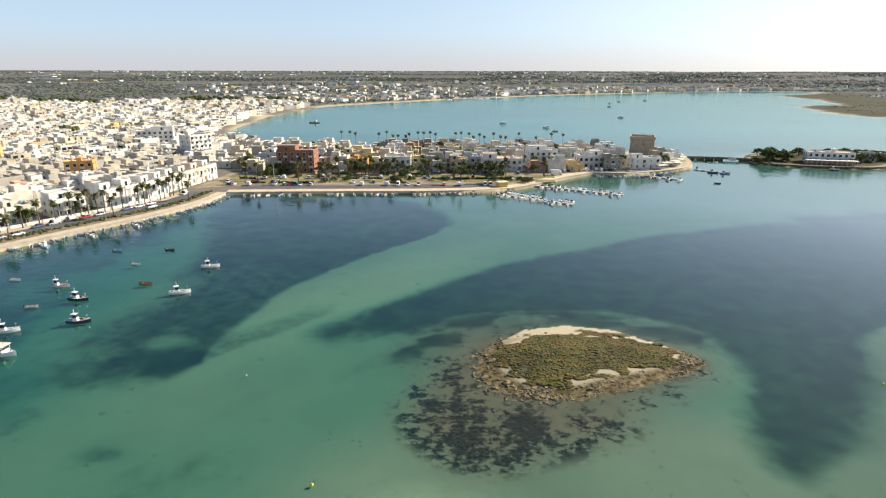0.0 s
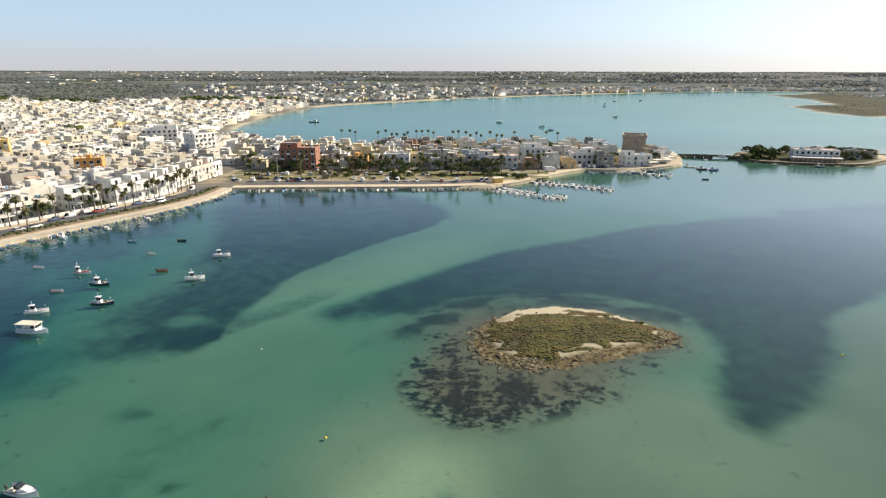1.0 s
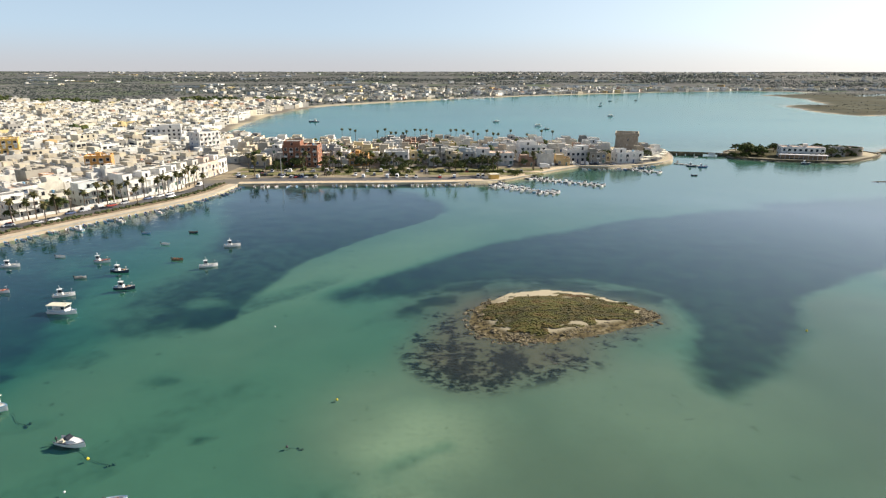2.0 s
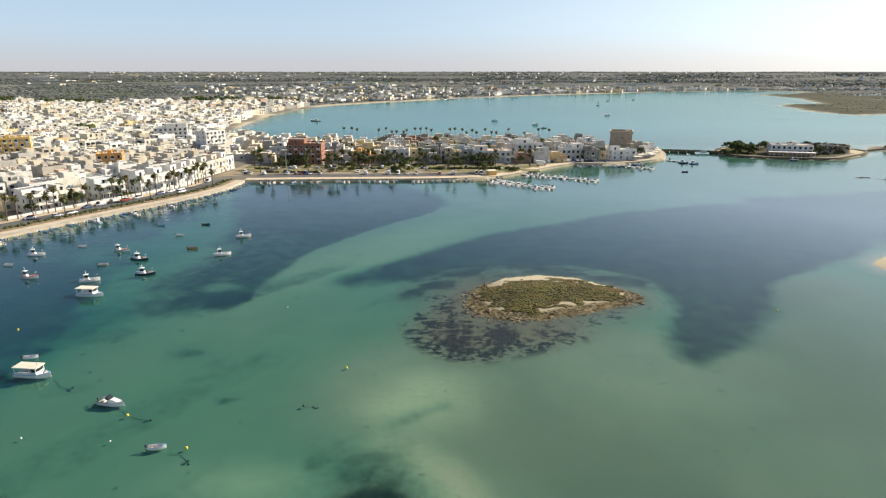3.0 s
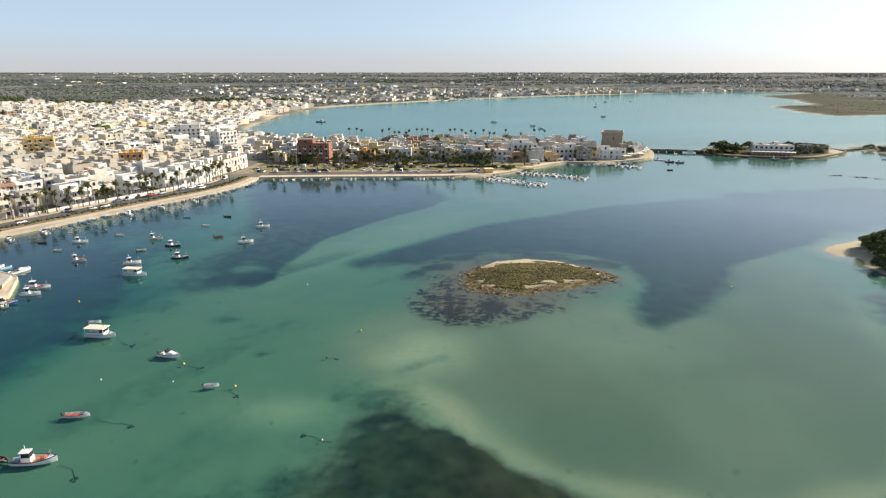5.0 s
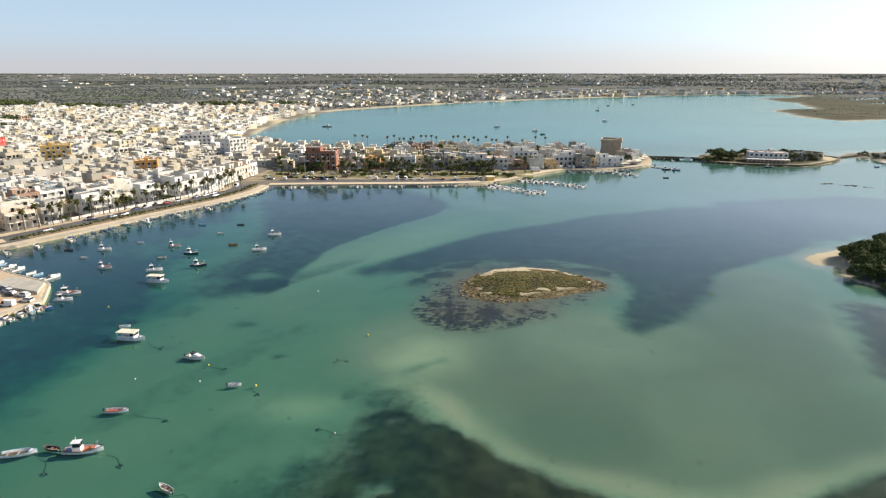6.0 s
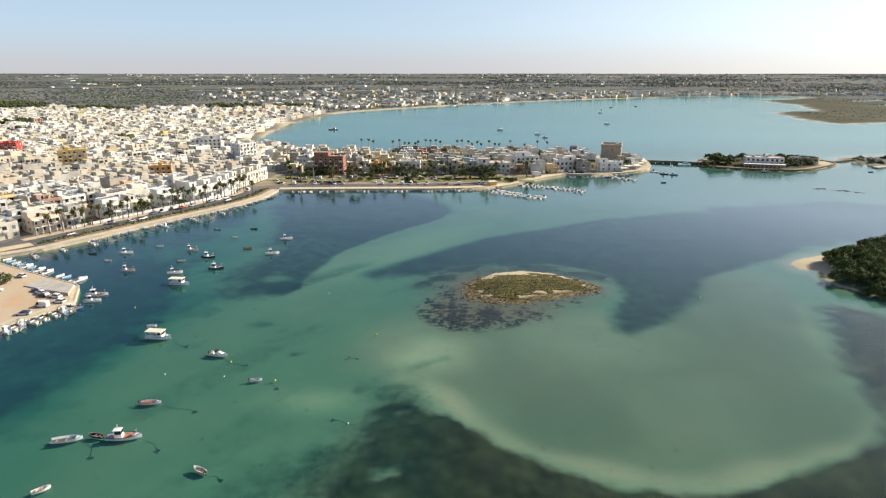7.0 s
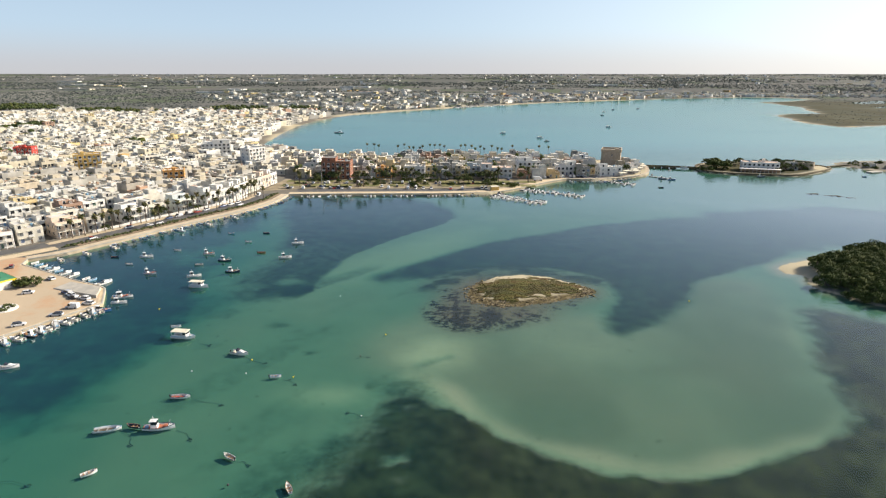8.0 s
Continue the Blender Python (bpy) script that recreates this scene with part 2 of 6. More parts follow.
M["orangedeck"] = surface("orange deck paint", (0.52, 0.18, 0.09), (0.42, 0.15, 0.08), 1.2, 0.6, 0, 0, 6.0)
M["deck"] = surface("grey deck", (0.45, 0.43, 0.39), (0.34, 0.33, 0.3), 1.2, 0.7, 0, 0, 6.0)
M["canvas"] = surface("cream canvas", (0.72, 0.66, 0.5), (0.66, 0.6, 0.46), 0.8, 0.8, 0, 0, 6.0)
M["yellowfloat"] = surface("yellow float", (0.75, 0.6, 0.04), (0.65, 0.5, 0.04), 2.0, 0.5, 0, 0, 6.0)
M["redpaint"] = surface("red paint", (0.5, 0.05, 0.03), (0.42, 0.05, 0.03), 1.0, 0.5, 0, 0, 4.0)
M["greenroof"] = surface("green awning", (0.04, 0.2, 0.10), (0.04, 0.16, 0.085), 0.6, 0.7, 0, 0, 4.0)
M["yellowwall"] = surface("yellow awning", (0.75, 0.6, 0.03), (0.7, 0.52, 0.03), 0.6, 0.7, 0, 0, 4.0)
M["earth"] = surface("red earth", (0.19, 0.135, 0.08), (0.26, 0.19, 0.115), 0.4, 0.95, 0, 0.4, 3.0, 0.04)


for k_ in ("pine", "leaf", "palm", "hedge", "farwood"):
    M[k_].node_tree.nodes["Principled BSDF"].inputs["Specular IOR Level"].default_value = 0.12


# ---- shape helpers ----
class Shape:
    """Collects vertices and faces of one mesh."""

    def __init__(self):
        self.v, self.f, self.m = [], [], []

    def add(self, verts, faces, mi=0):
        n = len(self.v)
        self.v += [tuple(p) for p in verts]
        self.f += [tuple(n + i for i in f) for f in faces]
        self.m += [mi] * len(faces)
        return self

    def box(self, a, b, mi=0):
        (x0, y0, z0), (x1, y1, z1) = a, b
        v = [(x0, y0, z0), (x1, y0, z0), (x1, y1, z0), (x0, y1, z0), (x0, y0, z1), (x1, y0, z1), (x1, y1, z1), (x0, y1, z1)]
        return self.add(v, [(3, 2, 1, 0), (4, 5, 6, 7), (0, 1, 5, 4), (1, 2, 6, 5), (2, 3, 7, 6), (3, 0, 4, 7)], mi)

    def loft(self, rings, mi=0, cap0=True, cap1=True, closed=True):
        n, v, f = len(rings[0]), [p for r in rings for p in r], []
        for k in range(len(rings) - 1):
            for i in range(n if closed else n - 1):
                j = (i + 1) % n
                f.append((k * n + i, k * n + j, (k + 1) * n + j, (k + 1) * n + i))
        if cap0:
            f.append(tuple(range(n))[::-1])
        if cap1:
            f.append(tuple(len(v) - n + i for i in range(n)))
        return self.add(v, f, mi)

    def prism(self, poly, z0, z1, mi=0, inset=0.0):
        c = [sum(p[k] for p in poly) / len(poly) for k in (0, 1)]
        top = [(c[0] + (p[0] - c[0]) * (1 - inset), c[1] + (p[1] - c[1]) * (1 - inset), z1) for p in poly]
        return self.loft([[(p[0], p[1], z0) for p in poly], top], mi)

    def cbox(self, a, b, c=0.05, mi=0):
        """A box with chamfered upright and top edges."""
        (x0, y0, z0), (x1, y1, z1) = a, b

        def ring(z, k):
            return [(x0 + c + k, y0 + k, z), (x1 - c - k, y0 + k, z), (x1 - k, y0 + c + k, z), (x1 - k, y1 - c - k, z),
                    (x1 - c - k, y1 - k, z), (x0 + c + k, y1 - k, z), (x0 + k, y1 - c - k, z), (x0 + k, y0 + c + k, z)]
        return self.loft([ring(z0, 0), ring(z1 - c, 0), ring(z1, c * 0.7)], mi)

    def tube(self, pts, radii, n=6, mi=0):
        rings = []
        for k, p in enumerate(pts):
            p = Vector(p)
            d = (Vector(pts[min(k + 1, len(pts) - 1)]) - Vector(pts[max(k - 1, 0)])).normalized()
            s = d.cross(Vector((0.3, 1, 0.2))).normalized()
            u = s.cross(d)
            r = radii[k] if isinstance(radii, (list, tuple)) else radii
            rings.append([tuple(p + (s * math.cos(6.2832 * i / n) - u * math.sin(6.2832 * i / n)) * r) for i in range(n)])
        return self.loft(rings, mi)

    def blob(self, c, r, rng, rough=0.25, mi=0):
        """A lumpy stone or clump of 20 faces."""
        g = 1.618
        base = [(-1, g, 0), (1, g, 0), (-1, -g, 0), (1, -g, 0), (0, -1, g), (0, 1, g), (0, -1, -g), (0, 1, -g), (g, 0, -1), (g, 0, 1), (-g, 0, -1), (-g, 0, 1)]
        faces = [(0, 11, 5), (0, 5, 1), (0, 1, 7), (0, 7, 10), (0, 10, 11), (1, 5, 9), (5, 11, 4), (11, 10, 2), (10, 7, 6), (7, 1, 8),
                 (3, 9, 4), (3, 4, 2), (3, 2, 6), (3, 6, 8), (3, 8, 9), (4, 9, 5), (2, 4, 11), (6, 2, 10), (8, 6, 7), (9, 8, 1)]
        v = []
        for p in base:
            k = (1 + rng.uniform(-rough, rough)) / 1.902
            v.append((c[0] + p[0] * r[0] * k, c[1] + p[1] * r[1] * k, c[2] + p[2] * r[2] * k))
        return self.add(v, faces, mi)

    def mesh(self, name, mats, smooth=False):
        me = bpy.data.meshes.new(name)
        me.from_pydata(self.v, [], self.f)
        for m in mats if isinstance(mats, (list, tuple)) else [mats]:
            me.materials.append(m)
        if any(self.m):
            me.polygons.foreach_set("material_index", self.m)
        if smooth:
            me.polygons.foreach_set("use_smooth", [True] * len(self.f))
        me.update()
        return me


def part(name, shape, mats, parent, label="", at=None, smooth=False):
    """One mesh object under a thing or a part. shape: a Shape or a mesh that alike parts share."""
    me = shape.mesh(name, mats, smooth) if isinstance(shape, Shape) else shape
    ob = new(name, me)
    ob.parent = parent
    if at:
        ob.matrix_basis = at
    if label:
        tagged(ob, label)
    return ob


def solo(name, shape, mats, label, category, kind="", group="", smooth=False):
    return tagged(new(name, shape.mesh(name, mats, smooth)), label, category, group, kind)


def root(name, label, category, group="", m=None):
    ob = tagged(new(name), label, category, group)
    if m:
        ob.matrix_basis = m
    return ob


def chaikin(poly, times=2, closed=True):
    p = np.array(poly, float)
    for _ in range(times):
        q = np.roll(p, -1, 0)
        a, b = 0.75 * p + 0.25 * q, 0.25 * p + 0.75 * q
        if not closed:
            a, b = a[:-1], b[:-1]
        mid = np.empty((2 * len(a), 2))
        mid[0::2], mid[1::2] = a, b
        p = mid if closed else np.vstack([p[:1], mid, p[-1:]])
    return p


def inside(poly, X, Y):
    """Signed distance to a closed outline, positive inside."""
    d2, odd = np.full(X.shape, 1e18), np.zeros(X.shape, bool)
    for (x0, y0), (x1, y1) in zip(poly, np.roll(poly, -1, 0)):
        dx, dy = x1 - x0, y1 - y0
        t = np.clip(((X - x0) * dx + (Y - y0) * dy) / (dx * dx + dy * dy + 1e-9), 0, 1)
        d2 = np.minimum(d2, (X - x0 - t * dx) ** 2 + (Y - y0 - t * dy) ** 2)
        if abs(dy) > 1e-9:
            odd ^= ((Y < y0) != (Y < y1)) & (X < x0 + (Y - y0) / dy * dx)
    return np.sqrt(d2) * np.where(odd, 1, -1)


def lattice(X, Y, size, octaves=4, seed=0):
    """Smooth value noise, 0 to 1, whose largest lumps are size metres."""
    out, amp, total = np.zeros(X.shape), 1.0, 0.0
    for k in range(octaves):
        g = np.random.RandomState(seed + 17 * k).rand(256, 256)
        u, v = X / size * 2 ** k + 37.3 * k, Y / size * 2 ** k + 11.9 * k
        i, j = np.floor(u).astype(int), np.floor(v).astype(int)
        s, t = u - i, v - j
        s, t = s * s * (3 - 2 * s), t * t * (3 - 2 * t)
        i0, i1, j0, j1 = i % 256, (i + 1) % 256, j % 256, (j + 1) % 256
        out += amp * ((g[i0, j0] * (1 - s) + g[i1, j0] * s) * (1 - t) + (g[i0, j1] * (1 - s) + g[i1, j1] * s) * t)
        total += amp
        amp *= 0.5
    return out / total


def ease(x, lo, hi):
    t = np.clip((x - lo) / (hi - lo), 0, 1)
    return t * t * (3 - 2 * t)


# ---- the plan: shores in metres ----
QUAY = [(-170, 20), (-126, 97), (-134, 113), (-151, 121), (-186, 140), (-189, 148), (-178, 157), (-170, 171), (-160, 186), (-148, 207),
        (-133, 230), (-121, 249), (-112, 270), (-110, 292), (-76, 294.5), (27, 297), (52, 318), (68, 336), (90, 354), (118, 351), (158, 374), (168, 400)]
BACK = [(173, 428), (158, 446), (120, 455), (60, 462), (0, 468), (-60, 478), (-120, 500), (-170, 528), (-208, 556), (-216, 600), (-226, 700),
        (-230, 790), (-226, 885), (-205, 970), (-185, 1015), (-100, 1115), (0, 1215), (70, 1277), (210, 1400), (390, 1510), (640, 1640),
        (835, 1712), (960, 1690), (1000, 1600), (880, 1500), (776, 1452), (790, 1400), (779, 1345), (781, 1262), (735, 1165), (702, 1062), (645, 1056), (603, 1028), (585, 990),
        (588, 965), (566, 900), (560, 850), (578, 790), (636, 812), (665, 826), (900, 800), (1100, 700), (3000, 600), (6000, 600),
        (6000, 6000), (-6000, 6000), (-6000, -300), (-300, -300)]
MAIN = np.array(QUAY + BACK, float)
ISLET = chaikin([(7, 108), (8, 121), (18, 131), (31, 134), (44, 130.5), (57, 119), (58, 113), (47, 108), (36, 104), (22, 99), (12, 101)], 2)
REEF = chaikin([(-8, 95), (-5, 106), (-2, 118), (5, 130), (11, 134), (31, 138), (53, 131), (61, 121), (61.5, 110), (51, 101), (40, 97), (34, 89.5), (24.8, 84.5), (17.8, 82.5), (10.7, 79), (5, 77.5), (0.5, 80), (-5, 86.5)], 2)
PINE_ISLE = chaikin([(140.5, 137), (142.5, 145), (149, 151), (161.6, 155.5), (172, 161), (205, 176), (260, 190), (300, 150), (280, 100), (220, 88), (165, 96), (158, 101), (148.5, 113), (145, 122), (148, 131), (148, 136)], 2)
VILLA_ISLE = chaikin([(212, 412), (212, 395), (230, 384), (250, 379.5), (277, 374), (298, 388), (318, 401), (331, 418), (312, 437), (280, 446), (240, 444), (218, 428)], 1)
FAR_ISLE = chaikin([(346, 434), (350, 416), (360, 404), (380, 394), (420, 378), (600, 400), (600, 470), (400, 462), (350, 448)], 2)
VEG = chaikin([(12, 117.5), (14.5, 123.5), (23, 128.6), (32, 129.6), (41, 128.3), (53, 120.8), (52, 114.5), (46, 111.5), (35, 108), (24.6, 103.2), (17, 104), (12, 110.5)], 2)
WEED_A = chaikin([(-110, 291), (-60, 292), (-20, 281), (3, 262), (5, 240), (-3, 223), (-10, 211), (-28, 190), (-40, 172), (-46, 156), (-50, 134), (-52, 124), (-53, 109), (-57, 104), (-65, 107),
                  (-73, 109), (-86, 117), (-94, 127), (-90, 140), (-84, 152), (-80, 168), (-80, 188), (-94, 212), (-105, 238), (-109, 262)], 2)
LAGOONS = [chaikin([(1006, 1475), (1150, 1545), (1400, 1560), (1300, 1430), (1059, 1395), (964, 1370)], 1), chaikin([(915, 1267), (1150, 1340), (1150, 1250), (925, 1205)], 1)]
PLUME = chaikin([(-17, 60), (-10, 69), (-3, 74), (8, 73), (12, 62), (8, 54), (-2, 52), (-12, 53)], 2)
# dark weed patches on the sand: middle, half sizes, strength
SMUDGES = [(-57, 82.5, 7, 4.5, 0.6), (-83, 92, 9, 4, 0.45), (-54, 65.8, 6, 1.5, 0.85), (-42, 63, 2.8, 1.6, 0.6), (-74, 67, 7, 3.5, 0.4), (-65, 110, 7, 3.5, 0.5), (-90, 36.6, 8, 3.5, 0.45),
           (-96, 55, 8, 4, 0.5), (-91, 24, 6, 3, 0.4), (-20, 43.6, 3, 1.5, 0.5), (-95, 126, 10, 4, 0.3), (-63, 49, 5, 3, 0.25),
           (-107, 66, 9, 3.5, 1.3), (-98, 74, 6, 3, 1.3), (-99, 85, 7, 3.5, 1.2), (-118, 60, 8, 3.5, 1.2), (-124, 66, 6, 4, 1.1)]
WEED_B = chaikin([(-31, 127), (-20, 144), (-4, 165), (14, 181), (44, 201), (93, 224), (151, 248), (230, 270), (320, 250), (300, 200), (170, 175), (125, 140), (100, 127),
                  (85, 102), (66, 81), (55, 75), (52, 90), (58, 104), (66, 118), (60, 133), (46, 142), (17, 144), (2, 141), (-12, 134)], 2)
WEED_C = chaikin([(-7, 42), (5, 28), (15, 17), (32, 9), (44, 4.5), (58, 5), (79, 14), (94, 20), (106, 32), (110, 45), (115, 70), (122, 92), (132, 104), (146, 96), (170, 60),
                  (170, -90), (-54, -90), (-31, -2), (-24, 12), (-18, 25), (-13, 36), (-10, 42)], 1)
FAN = chaikin([(-8, 44), (5, 29), (15, 18), (32, 10), (44, 6), (58, 6), (79, 15), (93, 21), (105, 33), (109, 45), (113, 70), (122, 100), (128, 130), (105, 135), (70, 110), (60, 88), (45, 96), (20, 88),
               (0, 92), (-20, 84), (-27, 66), (-20, 50)], 2)
DEEP_W = chaikin([(-195, 160), (-140, 240), (-105, 275), (-86, 235), (-96, 190), (-110, 158), (-96, 128), (-83, 97), (-81, 66), (-86, 42), (-110, 10), (-150, -20), (-190, 60), (-190, 140)], 2)


def graded(lo, a, b, hi, step, grow):
    mid = list(np.arange(a, b + step / 2, step))
    left, right, s = [], [], step
    x = mid[-1]
    while x < hi:
        s *= grow
        x += s
        right.append(min(x, hi))
    x, s = mid[0], step
    while x > lo:
        s *= grow
        x -= s
        left.append(max(x, lo))
    return np.array(left[::-1] + mid + right)


gx = graded(-4850, -200, 180, 4850, 1.5, 1.035)
gy = graded(-420, -70, 300, 4900, 1.5, 1.02)
mx, my = (gx[1:] + gx[:-1]) / 2, (gy[1:] + gy[:-1]) / 2      # finer round the islet
gx = np.sort(np.r_[gx, mx[(mx > -12) & (mx < 68)]])
gy = np.sort(np.r_[gy, my[(my > 74) & (my < 142)]])
GX, GY = np.meshgrid(gx, gy)
wob = (lattice(GX, GY, 26, 4, 3) - 0.5)
fine_wob = (lattice(GX, GY, 7, 3, 9) - 0.5)
s_main = inside(MAIN, GX, GY)
s_islet = inside(ISLET, GX, GY) + 4 * fine_wob
s_pine = inside(PINE_ISLE, GX, GY) + 3 * fine_wob
s_villa, s_far = inside(VILLA_ISLE, GX, GY), inside(FAR_ISLE, GX, GY) + 8 * wob
s_reef = inside(REEF, GX, GY) + 5 * wob
mottle = lattice(GX, GY, 34, 4, 13)
drift = lattice((0.62 * GX + 0.79 * GY) * 0.2, 0.62 * GY - 0.79 * GX, 13, 4, 61)      # smoky streaks along the current
soft_a = np.maximum.reduce([ease(-GX, 56, 74), ease(116 - GY, 0, 14), 0.7 * ease(GY, 222, 250)])            # crisp towards the sand tongue, ragged elsewhere
in_a = ease(inside(WEED_A, GX, GY) + (5 + 18 * soft_a) * wob + 3 * fine_wob, -2 - 8 * soft_a, 2.5 + 8 * soft_a)
weed = (0.72 + 0.3 * ease(mottle, 0.35, 0.6)) * in_a
weed *= 1 - 0.5 * ease(1 - np.hypot((GX + 65) / 11, (GY - 126) / 7) + 0.8 * wob, 0, 0.6)
soft_b = np.maximum(ease(150 - GY, 0, 24) * (1 - 0.75 * ease(GX, 42, 52)), ease(GX, 110, 150))
in_b = ease(inside(WEED_B, GX, GY) + (8 + 14 * soft_b) * wob + (3 + 5 * soft_b) * fine_wob, -3 - 7 * soft_b, 4 + 7 * soft_b)
weed = np.maximum(weed, (0.80 + 0.25 * ease(mottle, 0.35, 0.6)) * in_b)
ring_n = ease(s_reef, -16, -4) * (1 - ease(s_reef, 0, 7)) * ease(GY - 0.1 * GX, 108, 124)
weed = np.maximum(weed, ring_n * (0.34 + 0.5 * ease(lattice(GX * 0.7, GY, 6, 3, 67), 0.42, 0.62)))
s_c = inside(WEED_C, GX, GY)
smoky = np.maximum(ease(6 - GX, 0, 16), 0.8 * ease(GX, 96, 108))                  # its inner edge thins out softly
meadow_c = ease(s_c + (6 + 5 * smoky) * wob + (3 + 4 * smoky) * fine_wob, -2.0 - 6 * smoky, 3.0 + 6 * smoky)
thin_c = ease(-2 - GX + 8 * wob, 0, 8) * ease(30 - GY + 8 * wob, 0, 10)             # patchy smoke west of the dense meadow
weed = np.maximum(weed, (0.85 + 0.3 * ease(lattice(GX, GY, 8, 4, 27), 0.32, 0.52)) * meadow_c * (1 - 0.2 * thin_c))
deep_w = ease(inside(DEEP_W, GX, GY) + 34 * wob, -4, 24)
weed = np.maximum(weed, (0.62 + 0.35 * ease(mottle, 0.4, 0.6)) * deep_w)
weed = np.maximum(weed, (0.2 + 0.4 * ease(lattice(GX * 0.6, GY, 12, 4, 29), 0.4, 0.6)) * ease(s_c + 14 * wob, -26, 2) * ease(6 - GX, 0, 20))
weed = np.maximum(weed, 0.25 * ease(drift, 0.5, 0.7) * ease(-GX, 20, 50) * ease(170 - GY, 0, 40))
weed = np.maximum(weed, 0.4 * ease(drift, 0.46, 0.68) * ease(70 - np.abs(GX + 10), 0, 30) * ease(GY, 62, 84) * ease(160 - GY, 0, 24))
for cx, cy, rx, ry, strength in SMUDGES:
    weed = np.maximum(weed, 0.7 * strength * ease(1.15 - np.hypot((GX - cx) / rx, (GY - cy) / ry) + 1.6 * fine_wob + 1.0 * wob, 0, 0.7))
# pale holes in the near meadow
for cx, cy, rx, ry in ((-11.5, 12, 5.5, 3.6), (-22, 3, 4.5, 2.5), (-30, 14, 5, 3), (-14, -8, 5, 3)):
    hole = ease(1.1 - np.hypot((GX - cx) / rx, (GY - cy) / ry) + 3.0 * fine_wob + 2.0 * wob, 0, 1.2)
    weed -= 0.6 * hole
    meadow_c = meadow_c * (1 - 0.7 * hole)
fan_in = inside(FAN, GX, GY) + 6 * wob
fan = ease(fan_in, -12, 9)
rim = fan * (1 - ease(-s_c + 6 * wob, 1, 10)) * (1 - meadow_c) * (1 - 0.6 * ease(GX, 85, 105))
weed = np.clip(weed, 0, 1.15)
depth = 1.9 + 0.8 * wob + 1.9 * ease(-GX, 70, 110)
depth = depth + (1.9 - depth) * ease(lattice(GX, GY, 60, 3, 31), 0.45, 0.7) * 0.6
pale = ease(30 - np.hypot((GX + 22) * 0.9 - (GY - 160) * 0.62, (GY - 160) * 0.42), 0, 24) * (1 - in_a) * (1 - in_b)      # pale tail of the sand tongue
depth = depth + (1.5 - depth) * pale
depth = depth + (1.1 + 0.4 * wob - depth) * fan
depth -= 0.85 * rim
bar = ease(inside(PLUME, GX, GY) + 14 * wob + 5 * (drift - 0.5), -9, 6) + 0.6 * ease(1 - np.hypot((GX + 31) / 22, (GY - 38) / 11) + 1.0 * wob, 0, 0.9)
gully = np.clip(((GX + 9) * 10 + (GY - 54) * 6) / 136, 0, 1)
gully = ease(3.2 - np.hypot(GX + 9 - 10 * gully, GY - 54 - 6 * gully) + 5 * fine_wob, 0, 3)
bar = np.clip(bar, 0, 1) * (1 - 0.7 * gully)
weed = np.maximum(weed, 0.2 * gully)
depth = depth + (0.9 - depth) * bar * (1 - meadow_c)
shoal = ease(30 - np.hypot((GX - 42) * 0.8, GY - 76) + 14 * wob, 0, 24)
depth = depth + (0.95 - depth) * 0.8 * shoal * (1 - meadow_c)
depth = depth + (2.5 - depth) * np.clip(weed, 0, 1) * 0.75
depth = depth + (0.45 + 0.4 * ease(8 - GX, 0, 14) - depth) * meadow_c
film = (0.5 + 0.35 * ease(lattice(GX, GY, 30, 4, 49), 0.35, 0.65)) * fan * (1 - 0.75 * rim) * (1 - 0.9 * shoal) * ease(GX, -8, 22)      # thin brown film on the shoal
film = np.maximum(film, 0.7 * ring_n)
depth = depth + (1.2 - depth) * ring_n * 0.8
depth = depth + (5.2 - depth) * deep_w * 0.75
depth = depth + (2.2 - depth) * ease(GY, 250, 330)
depth = depth + (5.5 - depth) * ease(GY, 430, 560)
weed = np.maximum(weed, 0.12 + 0.4 * ease(lattice(GX * 0.35, GY, 120, 3, 19), 0.5, 0.7)) * ease(GY, 430, 560) + weed * (1 - ease(GY, 430, 560))
reef = ease(s_reef, -7, 9)
depth = depth + (0.35 + 0.25 * fine_wob - depth) * reef
shelf = np.maximum.reduce([ease(s_pine, -9, 0), ease(s_far, -30, 0), ease(s_villa, -14, 0), ease(s_main, -40, 0) * ease(GY, 560, 640)])
depth = depth + (0.4 - depth) * shelf
depth = np.maximum(depth, 0.12)
Z = -np.minimum(depth * 0.3, 1.3)      # shallow but murky: the tint follows depth
# dry land
natural = ease(GY, 520, 600)
z_main = np.where(natural > 0.5, np.clip(s_main * 0.05, 0, 1.6), 1.4)
rise = 35 * ease(GY, 1500, 4900) + 6 * (lattice(GX, GY, 700, 3, 41) - 0.45) * ease(GY, 1700, 2600)
Z = np.where(s_main > 0, z_main + rise * ease(s_main, 50, 600), Z)
islet_h = np.clip(0.10 * s_islet, 0, 1.5) + 0.7 * ease(s_islet, 4, 12) * (0.6 + 0.8 * wob)
Z = np.where(s_islet > 0, islet_h + 0.03, Z)
Z = np.where((s_islet <= 0) & (s_islet > -6), np.maximum(Z, 0.05 * s_islet), Z)
pine_h = np.clip(0.14 * s_pine, 0, 2.8)
Z = np.where(s_pine > 0, pine_h + 0.03, Z)
Z = np.where(s_villa > 0, 1.2, Z)
Z = np.where(s_far > 0, np.clip(0.06 * s_far, 0, 1.6) + 0.05, Z)
for lagoon in LAGOONS:
    Z = np.where(inside(lagoon, GX, GY) > 0, -0.4, Z)
land = Z > 0.01
field = np.where(s_main > 0, ease(s_main + 18 * wob, 12, 26) * ease(GY, 560, 640), 0)
field = np.maximum(field, 0.95 * ease(s_main + 10 * wob, 1, 8) * (GX > 500))
